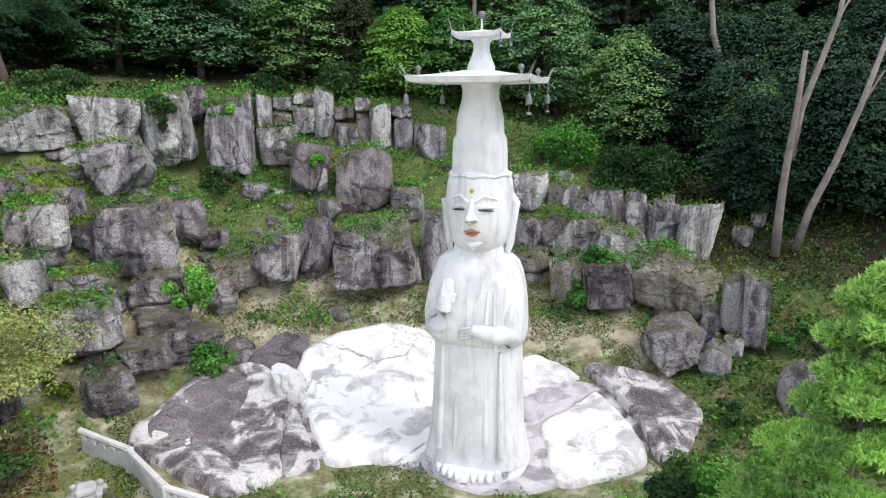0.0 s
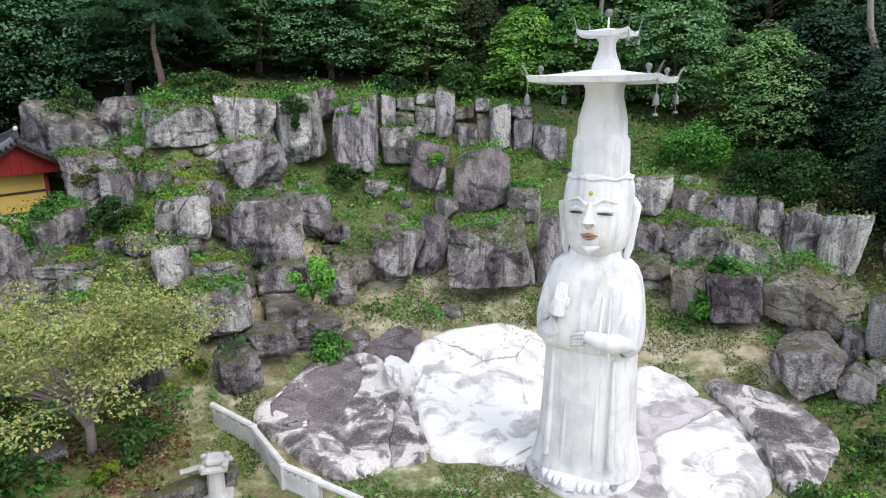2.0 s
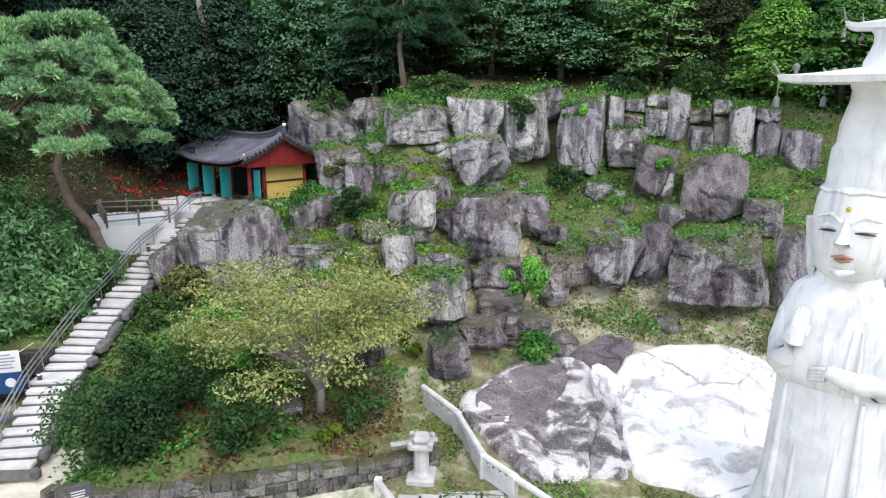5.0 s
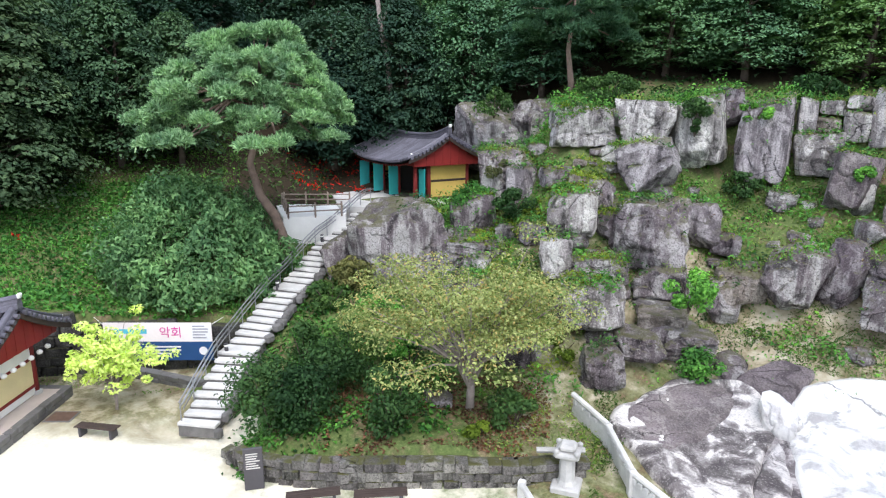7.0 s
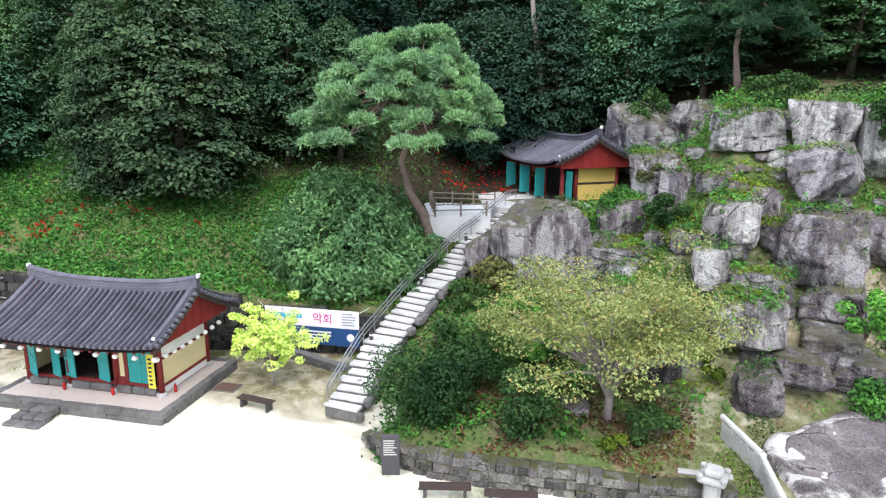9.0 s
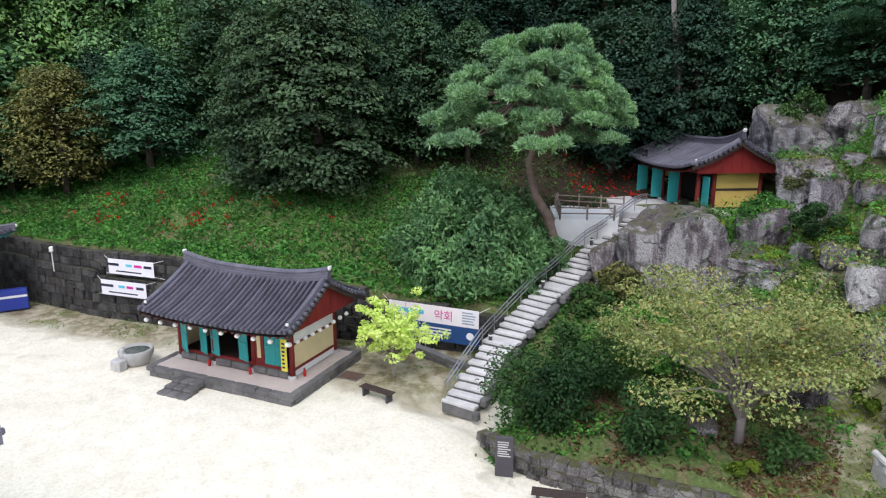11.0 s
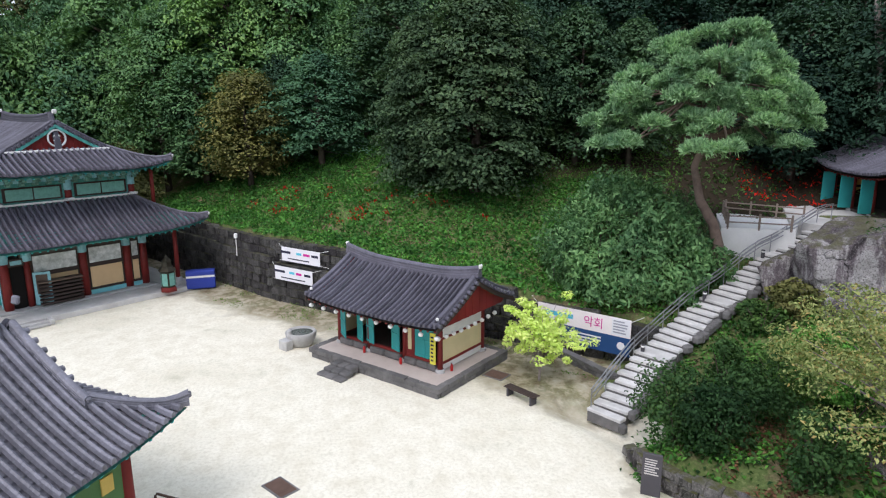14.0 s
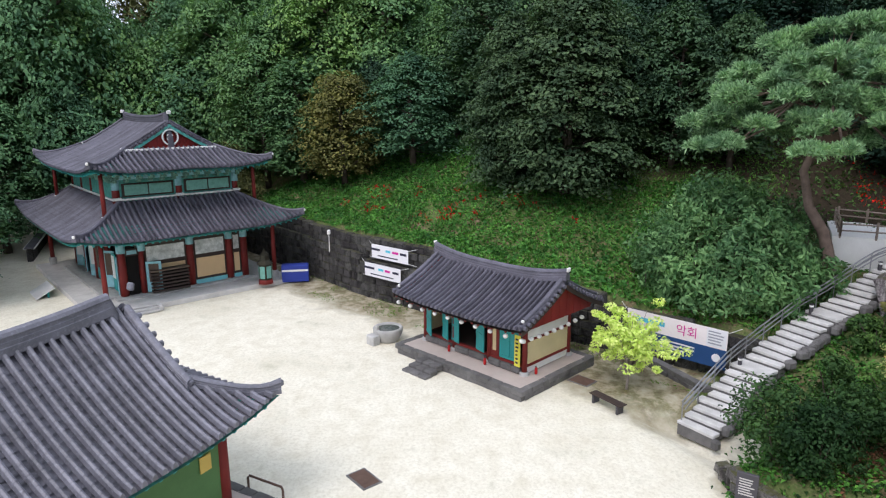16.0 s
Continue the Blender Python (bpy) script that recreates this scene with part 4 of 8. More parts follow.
    bm = bmesh.new()
    rin = min(roof.run, rafter_in)
    for sgn in (1, -1):
        prev = None
        for i in range(25):
            t = -1 + i / 12
            row = []
            for e in (0.02, rin):
                lim = hl - 0.05 if not depth else hl - e
                row.append(bm.verts.new((t * lim, sgn * (hw - e), roof.z(t * lim, hw - e) - low)))
            if prev:
                bm.faces.new((prev[0], row[0], row[1], prev[1]))
            prev = row
        if depth:
            prev = None
            for i in range(25):
                t = -1 + i / 12
                row = []
                for e in (0.02, rin):
                    row.append(bm.verts.new((sgn * (hl - e), t * (hw - e), roof.z(hl - e, t * (hw - e)) - low)))
                if prev:
                    bm.faces.new((prev[0], row[0], row[1], prev[1]))
                prev = row
    bmesh.ops.solidify(bm, geom=bm.faces[:], thickness=0.05)
    part("soffit", bm, M_DTEAL if depth else M_DWOOD, hall)
    n = round(2 * hl / 0.42)
    for i in range(n + 1):
        x = -hl + 0.15 + (2 * hl - 0.3) * i / n
        for sgn in (1, -1):
            top = rin if not depth else min(rin, hl - abs(x))
            if top < 0.4:
                continue
            a, b2 = hw - 0.1, hw - top
            part("rafter", tube([(x, sgn * a, roof.z(x, a) - low - 0.1), (x, sgn * b2, roof.z(x, b2) - low - 0.1)], 0.06, 6), M_TEAL if depth else M_RED, hall)
    if depth:
        n = round(2 * hw / 0.42)
        for i in range(n + 1):
            y = -hw + 0.15 + (2 * hw - 0.3) * i / n
            for sgn in (1, -1):
                top = min(rin, hw - abs(y))
                if top < 0.4:
                    continue
                part("rafter", tube([(sgn * (hl - 0.1), y, roof.z(hl - 0.1, y) - low - 0.1), (sgn * (hl - top), y, roof.z(hl - top, y) - low - 0.1)], 0.06, 6), M_TEAL, hall)
    # gables
    if not rg:
        for sx in (1, -1):
            gxx = sx * (gx - gable_in)
            hwid = hw - (sk or 0.55)
            zb = roof.z(hl - sk, hw - sk) if sk else roof.eave - 0.12
            nb = round(2 * hwid / 0.3)
            for i in range(nb):
                y0, y1 = -hwid + 2 * hwid * i / nb, -hwid + 2 * hwid * (i + 1) / nb
                bm = bmesh.new()
                z0, z1 = roof.z(gx * 0.98, y0) - 0.1, roof.z(gx * 0.98, y1) - 0.1
                if max(z0, z1) - zb < 0.1:
                    continue
                th = 0.05 + 0.012 * (i % 2)
                vs = [bm.verts.new((gxx + k, y, z)) for k in (-th, th) for y, z in ((y0 + 0.006, zb), (y1 - 0.006, zb), (y1 - 0.006, max(zb, z1)), (y0 + 0.006, max(zb, z0)))]
                for f in ((0, 1, 2, 3), (7, 6, 5, 4), (0, 4, 5, 1), (1, 5, 6, 2), (2, 6, 7, 3), (3, 7, 4, 0)):
                    bm.faces.new([vs[k] for k in f])
                bmesh.ops.recalc_face_normals(bm, faces=bm.faces)
                part("gable_board", bm, M_GABLE, hall)
            # verge: short tiles stepping up along both edges
            for sy in (1, -1):
                lo = (sk or 0.0) + 0.05
                m = max(6, round((hw - lo) / 0.3))
                for i in range(m):
                    e = lo + (hw - lo - 0.1) * (i + 0.5) / m
                    y = sy * (hw - e)
                    z = roof.z(gx * 0.99, y)
                    part("verge_tile", tube([(sx * (gx - 0.3), y, z - 0.0), (sx * (gx + 0.16), y, z - 0.02)], 0.1, 8), mat, hall)
                pts = [(sx * (gx + 0.02), sy * (hw - e), roof.z(gx * 0.99, hw - e) - 0.12) for e in np.linspace(hw, lo, 8)]
                bm = bmesh.new()
                for p, q in zip(pts, pts[1:]):
                    p, q = Vector(p), Vector(q)
                    vs = [bm.verts.new(v) for v in (p, q, q - Vector((0, 0, 0.22)), p - Vector((0, 0, 0.22)))]
                    bm.faces.new(vs)
                bmesh.ops.remove_doubles(bm, verts=bm.verts[:], dist=0.001)
                bmesh.ops.solidify(bm, geom=bm.faces[:], thickness=0.06)
                part("barge_board", bm, M_DTEAL if sk else M_DWOOD, hall)


def column(hall, x, y, z0, z1, r=0.15, plinth=True):
    bm = bmesh.new()
    add_lathe(bm, [(r * 1.03, z0), (r, z0 + (z1 - z0) * 0.4), (r * 0.9, z1)], 14, 1, 1, (x, y, 0))
    part("column", bm, M_RED, hall, "", True)
    if plinth:
        bm = bmesh.new()
        add_lathe(bm, [(r * 1.9, z0 - 0.3), (r * 1.75, z0 + 0.02), (r * 1.3, z0 + 0.06)], 12, 1, 1, (x, y, 0))
        part("plinth", bm, M_STONE, hall)


def door_leaf(hall, x, y, z, w, h, turn, mat=None, frame_mat=None):
    """A board door leaf hung at one edge: leaf with rails."""
    leaf = part("door_leaf", box((w / 2, 0, h / 2), (w, 0.05, h), 0, 0.008), mat or M_TEAL, hall)
    leaf.matrix_basis = pose(x, y, z, 0, 0, turn)
    for zz in (0.12, h * 0.5, h - 0.12):
        part("rail", box((w / 2, -0.035, zz), (w - 0.03, 0.03, 0.09)), frame_mat or M_TEAL, leaf)
    return leaf


def wall_panel(hall, x0, x1, y, z0, z1, mat, name="wall_panel", along="x", th=0.1, label=""):
    if along == "x":
        bm = box(((x0 + x1) / 2, y, (z0 + z1) / 2), (abs(x1 - x0), th, z1 - z0), 0, 0.006)
    else:
        bm = box((y, (x0 + x1) / 2, (z0 + z1) / 2), (th, abs(x1 - x0), z1 - z0), 0, 0.006)
    return part(name, bm, mat, hall, label)


def frame_of(p, u_deg, z=0.0):
    """Local frame with x along the ridge."""
    return pose(p[0], p[1], z, 0, 0, u_deg)


# small hall beside the yard; local x along its front (front is -y), columns at +-3.57, +-1.56
K_M = frame_of((-30.9, 2.35), 45.5)
small_hall = thing("small_hall", K_M, "small red timber shrine hall with grey tiled gable roof", "temple hall")
build_roof(small_hall, Roof(8.3, 6.4, 3.0, 1.5, lift=0.2, curve=0.3), M_TILE, pitch=0.29, tile_r=0.078, course=0.3)
for cx in (-3.25, -1.15, 1.15, 3.25):
    for cy in (-1.72, 1.72):
        column(small_hall, cx, cy, 0.55, 3.0, 0.13)
for yy in (-1.72, 1.72):
    part("beam", box((0, yy, 2.82), (6.9, 0.2, 0.26), 0, 0.02), M_RED, small_hall)
    part("sill_beam", box((0, yy, 0.86), (6.6, 0.16, 0.14), 0, 0.02), M_RED, small_hall)
for xx in (-3.25, 3.25):
    part("beam", box((xx, 0, 2.82), (0.2, 3.4, 0.26), 0, 0.02), M_RED, small_hall)
    part("sill_beam", box((xx, 0, 0.86), (0.16, 3.4, 0.14), 0, 0.02), M_RED, small_hall)
    part("mid_beam", box((xx, 0, 2.05), (0.16, 3.4, 0.12), 0, 0.02), M_RED, small_hall)
    wall_panel(small_hall, -1.58, 1.58, xx, 0.93, 1.99, M_CREAM, along="y", label="cream plaster panel")
    wall_panel(small_hall, -1.58, 1.58, xx, 2.11, 2.7, M_WHITE, along="y", label="white plaster panel")
    wall_panel(small_hall, -1.58, 1.58, xx, 0.5, 0.79, M_WHITE, along="y")
wall_panel(small_hall, -3.15, 3.15, 1.72, 0.5, 2.7, M_CREAM, label="cream plaster back wall")
part("floor", box((0, 0, 0.86), (6.4, 3.2, 0.06)), M_DWOOD, small_hall)
# added black sheet: the shade behind the open doors, put in as colour
part("dark_back_screen", box((0, 1.2, 1.8), (6.3, 0.05, 1.8)), M_INNER_SHADE, small_hall, "black sheet standing in for the shade inside the hall")
ZD = 0.95
for x, turn, w in ((-3.12, -28, 0.8), (-1.95, -20, 0.6), (-1.3, -12, 0.6), (0.35, -16, 0.68)):
    door_leaf(small_hall, x, -1.78, ZD, w, 1.72, turn)
for x in (1.8, 2.42):
    door_leaf(small_hall, x, -1.76, ZD, 0.6, 1.72, 0)
wall_panel(small_hall, 1.24, 1.76, -1.72, 0.93, 2.7, M_RED, name="red_board")
part("cream_strip", box((1.5, -1.79, 1.75), (0.2, 0.03, 1.1)), M_CREAM, small_hall, "cream slip with red edge")
for i, (x, w) in enumerate(((-2.9, 1.0), (-1.9, 0.9), (-0.6, 1.0), (0.5, 1.1), (1.7, 0.8), (2.5, 0.7), (3.1, 0.5))):
    part("footing_stone", box((x * 0.92, -1.78, 0.64), (w * 0.93, 0.34, 0.32), 0, 0.06), M_DSTONE, small_hall)


def block_mesh(name, seed, jit=0.05, bev=0.06):
    """A unit block of split stone with uneven corners and worn edges."""
    r = random.Random(seed)
    bm = bmesh.new()
    bmesh.ops.create_cube(bm, size=1.0)
    for v in bm.verts:
        v.co += Vector((r.uniform(-jit, jit), r.uniform(-jit, jit), r.uniform(-jit, jit)))
    bmesh.ops.bevel(bm, geom=bm.edges[:], offset=bev, segments=1, affect="EDGES", profile=0.5)
    me = bpy.data.meshes.new(name)
    bm.to_mesh(me)
    bm.free()
    return me


def yard_terrace(name, m, x0, x1, y0, y1, top, label, block=0.62, floor=None, stone=None):
    """A raised terrace edged with dressed stones laid in two courses, floored level."""
    t = thing(name, m, label, "terrace", kind="structure")
    part("floor", box(((x0 + x1) / 2, (y0 + y1) / 2, top / 2 - 0.02), (x1 - x0 - 0.5, y1 - y0 - 0.5, top), 0, 0.0), floor or M_FLOORC, t)
    rnd = random.Random(len(name))
    shared = [block_mesh("edge_stone", 200 + k) for k in range(6)]
    for me in shared:
        me.materials.append(stone or M_DSTONE)
    for along, a0, a1, fixed in (("x", x0, x1, y0), ("x", x0, x1, y1), ("y", y0, y1, x0), ("y", y0, y1, x1)):
        for c in range(2):
            a = a0 + (0.0 if c else 0.2)
            while a < a1 - 0.15:
                w = min(rnd.uniform(0.7, 1.3) * block, a1 - a)
                ob = new("edge_stone", rnd.choice(shared))
                ob.parent = t
                inset = 0.15 if fixed in (x0, y0) else -0.15
                cx, cy = (a + w / 2, fixed + inset) if along == "x" else (fixed + inset, a + w / 2)
                sx, sy = (w * 0.49, 0.17) if along == "x" else (0.17, w * 0.49)
                ob.matrix_basis = pose(cx, cy, top * (0.25 + 0.5 * c), 0, 0, rnd.uniform(-2, 2)) @ Matrix.Diagonal((sx * 2, sy * 2, top * 0.5 * rnd.uniform(0.96, 1.12), 1))
                a += w
    return t


small_terrace = yard_terrace("small_hall_terrace", K_M, -3.95, 4.35, -3.3, 2.45, 0.47, "dark stone terrace with pale paving under the small hall")
steps = thing("stone_steps", K_M, "rough dark stone steps up to the small hall terrace", "steps")
for k, (y, z, w) in enumerate(((-3.6, 0.3, 1.5), (-4.0, 0.16, 1.6), (-4.4, 0.02, 1.7))):
    for j in range(3):
        part("step_stone", box((-1.1 + (j - 1) * w / 3, y, z - 0.06), (w / 3 * 0.96, 0.5, 0.3), random.uniform(-2, 2), 0.05), M_DSTONE, steps)

# hermitage on the upper terrace
hermitage = thing("hermitage", frame_of((-33.3, 31.2), -14.0, 6.2), "little red and yellow hermitage with curved grey tile roof", "temple hall")
build_roof(hermitage, Roof(8.9, 6.0, 2.42, 1.4, lift=0.45, curve=0.4), M_TILE, pitch=0.3, tile_r=0.09, course=0.34)
for cx in (-3.5, -1.15, 1.15, 3.5):
    column(hermitage, cx, -2.0, 0.1, 2.5, 0.14)
for cy in (-1.0, 2.0):
    for cx in (-3.5, 3.5):
        column(hermitage, cx, cy, 0.1, 2.5, 0.15)
for yy in (-2.0, 2.0):
    part("beam", box((0, yy, 2.38), (7.3, 0.2, 0.26), 0, 0.02), M_RED, hermitage)
for xx in (-3.5, 3.5):
    part("beam", box((xx, 0, 2.38), (0.2, 4.0, 0.26), 0, 0.02), M_RED, hermitage)
    part("mid_rail", box((xx, 0.5, 1.25), (0.16, 2.9, 0.14), 0, 0.01), M_DWOOD, hermitage)
    wall_panel(hermitage, -0.9, 1.9, xx, 0.12, 1.18, M_YELLOW, along="y", label="ochre yellow plaster panel")
    wall_panel(hermitage, -0.9, 1.9, xx, 1.32, 2.25, M_YELLOW, along="y", label="ochre yellow plaster panel")
wall_panel(hermitage, -3.4, 3.4, 2.0, 0.1, 2.3, M_YELLOW)
# black sheet added behind the door leaves to paint the interior shade
part("dark_back_screen", box((0, -0.6, 1.2), (5.4, 0.05, 2.0)), M_INNER_SHADE, hermitage, "black sheet standing in for the shade inside the hall")
part("floor", box((0, 0, 0.1), (7.1, 4.2, 0.16)), M_DWOOD, hermitage)
for x, turn in ((-3.3, -98), (-1.05, -94), (1.25, -88)):
    door_leaf(hermitage, x, -2.08, 0.2, 0.72, 1.95, turn)
door_leaf(hermitage, 3.56, -1.75, 0.2, 0.6, 1.9, 10)
part("window_slats", box((-2.3, -1.85, 1.7), (0.5, 0.05, 0.7)), M_WHITE, hermitage, "white lattice window")

# two-storey main hall; local x along its ridge, the gable end at -x faces the yard
MAIN_U = 41.8
main_hall = thing("main_hall", frame_of((-46.95, -21.94), MAIN_U), "two-storey main hall with painted eaves and grey tile roofs", "temple hall")
low_roof = Roof(18.9, 14.5, 4.5, 2.1, ring=3.6, lift=0.6, curve=0.3)
up_roof = Roof(16.0, 11.6, 8.42, 2.95, skirt=2.9, lift=0.6, curve=0.3, dip=0.25)
build_roof(main_hall, low_roof, M_TILE, pitch=0.33, tile_r=0.1, course=0.36, rafter_in=2.4)
build_roof(main_hall, up_roof, M_TILE, pitch=0.33, tile_r=0.1, course=0.36, rafter_in=1.9, rid=0.5)
for sx in (-7.74, 7.74):
    for sy in (-5.6, 5.6):
        column(main_hall, sx, sy, 0.85, 4.95, 0.15)
        part("post_base", box((sx, sy, 0.55), (0.42, 0.42, 0.6), 0, 0.04), M_STONE, main_hall)
for sy in (-4.1, -2.9, 0.25, 3.0, 4.1):
    column(main_hall, 6.08, sy, 0.45, 4.3, 0.25 if sy != -2.9 else 0.18)
for sy in (-4.1, -1.4, 1.4, 4.1):
    column(main_hall, -6.08, sy, 0.45, 4.3, 0.24)
for sx in (-3.0, 0.0, 3.0):
    for sy in (-4.1, 4.1):
        column(main_hall, sx, sy, 0.45, 4.3, 0.24)
for sx in (-6.7, 6.7):
    for sy in (-4.9, 4.9):
        column(main_hall, sx, sy, 5.75, 8.9, 0.13, False)
        part("post_foot", box((sx, sy, 5.8), (0.34, 0.34, 0.16), 0, 0.03), M_WHITE, main_hall)
for sy in (-4.1, 4.1):
    part("lintel_beam", box((0, sy, 4.05), (12.4, 0.34, 0.5), 0, 0.03), M_DTEAL, main_hall, "painted green and blue lintel")
    part("bracket_wall", box((0, sy, 4.75), (12.6, 0.5, 0.8), 0, 0.05), M_BLUE, main_hall, "painted bracket band")
    part("upper_wall", box((0, sy * 0.93, 7.3), (11.2, 0.3, 1.5), 0, 0.02), M_DTEAL, main_hall)
    part("upper_bracket_band", box((0, sy * 0.99, 8.35), (11.6, 0.5, 0.7), 0, 0.05), M_BLUE, main_hall)
for sx in (-6.08, 6.08):
    part("lintel_beam", box((sx, 0, 4.05), (0.34, 8.5, 0.5), 0, 0.03), M_DTEAL, main_hall, "painted green and blue lintel")
    part("bracket_wall", box((sx, 0, 4.75), (0.5, 8.7, 0.8), 0, 0.05), M_BLUE, main_hall, "painted bracket band")
    part("upper_wall", box((sx * 0.93, 0, 7.3), (0.3, 7.4, 1.5), 0, 0.02), M_DTEAL, main_hall)
    part("upper_bracket_band", box((sx * 0.99, 0, 8.35), (0.5, 7.8, 0.7), 0, 0.05), M_BLUE, main_hall)
# gable side of the ground floor: open door, slatted stack, painted panels over cream ones
# black block fills the doorway in place of real shade
part("dark_doorway", box((5.7, -3.5, 1.75), (0.5, 1.0, 2.6)), M_INNER_SHADE, main_hall, "black block standing in for the shade in the open doorway")
part("name_board", box((6.2, -3.5, 3.35), (0.08, 0.9, 0.45), 0, 0.02), M_DWOOD, main_hall)
part("name_plate", box((6.25, -3.5, 3.35), (0.04, 0.6, 0.25), 0, 0.01), M_BLUE, main_hall)
leaf = part("door_leaf", box((0.5, 0, 1.0), (0.95, 0.06, 2.0), 0, 0.01), M_BLUE, main_hall, "pale blue lattice door standing open")
leaf.matrix_basis = pose(6.25, -2.75, 0.6, 0, 0, 62)
part("lattice", box((0.5, -0.05, 1.25), (0.62, 0.03, 1.2)), M_WOOD, leaf)
for y0, y1 in ((-2.7, 0.0), (0.5, 2.75), (3.2, 3.85)):
    part("panel_frame", box((6.02, (y0 + y1) / 2, 2.15), (0.14, y1 - y0, 3.3), 0, 0.01), M_DWOOD, main_hall)
    part("painted_panel", box((6.1, (y0 + y1) / 2, 3.05), (0.06, y1 - y0 - 0.25, 1.0), 0, 0.01), M_MURAL, main_hall, "pale mural of clouds and foliage")
    part("cream_panel", box((6.1, (y0 + y1) / 2, 1.6), (0.06, y1 - y0 - 0.25, 1.35), 0, 0.01), M_PEACH, main_hall, "peach plaster panel")
    part("base_board", box((6.1, (y0 + y1) / 2, 0.6), (0.08, y1 - y0, 0.3), 0, 0.01), M_AQUA, main_hall, "aqua painted base board")
part("rack_top", box((6.55, -1.35, 1.98), (0.55, 2.5, 0.12), 0, 0.02), M_WOOD, main_hall)
for k in range(6):
    part("rack_slat", box((6.6, -1.35, 0.62 + k * 0.23), (0.5, 2.4, 0.13), 0, 0.02), M_DWOOD, main_hall)
# long front: lattice doors in pale blue and white between the columns
for k in range(12):
    x = -5.6 + k * 1.02
    lf = part("lattice_door", box((0, 0, 1.35), (0.85, 0.07, 2.5), 0, 0.01), M_BLUE if k % 2 else M_TEAL, main_hall)
    lf.matrix_basis = pose(x, -4.2, 0.5, 0, 0, (0, 35, 0, -30)[k % 4])
    part("lattice", box((0, -0.05, 1.7), (0.6, 0.03, 1.5)), M_WHITE if k % 3 else M_WOOD, lf)
wall_panel(main_hall, -6.0, 6.0, 4.1, 0.5, 3.9, M_CREAM)
# black sheet added behind the lattice doors for the shade of the room
part("dark_back_screen", box((0, -3.2, 2.2), (11.6, 0.05, 3.4)), M_INNER_SHADE, main_hall, "black sheet standing in for the shade inside the hall")
part("long_step", box((0, -4.9, 0.42), (11.5, 0.7, 0.2), 0, 0.02), M_STONE, main_hall)
# upper storey windows with red posts
for y in (-3.9, 0.0, 3.9):
    column(main_hall, 5.75, y, 6.5, 8.1, 0.22, False)
for y in (-1.95, 1.95):
    part("upper_window", box((5.84, y, 7.3), (0.1, 3.2, 0.85), 0, 0.01), M_DWOOD, main_hall)
    for dy in (-0.75, 0.75):
        part("window_lattice", box((5.9, y + dy, 7.3), (0.05, 1.42, 0.66), 0, 0.01), M_MINT, main_hall, "mint green lattice window")
for x in (-5.4, -2.7, 0.0, 2.7, 5.4):
    column(main_hall, x, -3.85, 6.5, 8.1, 0.2, False)
# bracket sets under both eaves
def brackets(z, hx, hy, step, s):
    def one(x, y, turn):
        bm = bmesh.new()
        for k in range(3):
            add_box(bm, (0, -0.18 * k, 0.2 * k), (0.24 + 0.16 * k, 0.5, 0.15), 0, 0.02)
            add_box(bm, (0, -0.18 * k - 0.22, 0.2 * k + 0.06), (0.14, 0.3, 0.1), 0, 0.02)
        bmesh.ops.scale(bm, vec=(s, s, s), verts=bm.verts)
        ob = part("bracket", bm, M_BRACKET, main_hall)
        ob.matrix_basis = pose(x, y, z, 0, 0, turn)
    n = round(2 * hy / step)
    for i in range(n + 1):
        one(hx + 0.1, -hy + 2 * hy * i / n, 90)
    n = round(2 * hx / step)
    for i in range(n + 1):
        one(-hx + 2 * hx * i / n, -hy - 0.1, 0)
brackets(4.2, 6.15, 4.15, 0.74, 1.1)
brackets(7.9, 5.9, 4.0, 0.72, 1.0)
# round emblem on the gable
for sx in (1,):
    bm = bmesh.new()
    pts = [(5.1, math.cos(a) * 0.5, 10.5 + math.sin(a) * 0.5) for a in np.linspace(0, math.tau, 25)]
    add_tube(bm, pts, 0.06, 6, False)
    part("gable_ring", bm, M_WHITE, main_hall, "white ring emblem on the red gable")
    part("gable_sill", box((5.2, 0, 9.75), (0.3, 6.0, 0.14), 0, 0.03), M_WHITE, main_hall)
# added black panel closing the hall above, its colour standing in for shade
part("inner_ceiling", box((0, 0, 5.2), (12.4, 8.2, 0.1)), M_INNER_SHADE, main_hall)
# painted sleeves round the heads of the columns, white mortar where the skirt roof meets the wall
for x, y in [(6.08, k) for k in (-4.1, -2.9, 0.25, 3.0, 4.1)] + [(k, -4.1) for k in (-3.0, 0.0, 3.0)]:
    part("painted_capital", lathe([(0.275, 3.35), (0.28, 3.4), (0.27, 4.1)], 14), M_BLUE, main_hall, "blue-green painted column head").matrix_basis = pose(x, y, 0)
for y in (-3.9, 0.0, 3.9):
    part("painted_capital", lathe([(0.245, 7.35), (0.25, 7.4), (0.24, 8.1)], 12), M_BLUE, main_hall, "blue-green painted column head").matrix_basis = pose(5.75, y, 0)
    part("mortar_foot", box((5.95, y, 6.78), (0.5, 0.5, 0.16), 0, 0.05), M_WHITE, main_hall, "white mortar at the column foot")
part("mortar_line", tube([(5.98, -3.9, 6.72), (5.98, 3.9, 6.72)], 0.07, 6), M_WHITE, main_hall)
part("mortar_line", tube([(-5.6, -4.1, 6.72), (5.9, -4.1, 6.72)], 0.07, 6), M_WHITE, main_hall)
for sy in (-1, 1):                                     # emblem strokes inside the ring
    part("emblem_stroke", box((5.1, sy * 0.13, 10.5), (0.05, 0.05, 0.42)), M_WHITE, main_hall)
    part("emblem_stroke", box((5.1, 0, 10.5 + sy * 0.13), (0.05, 0.42, 0.05)), M_WHITE, main_hall)

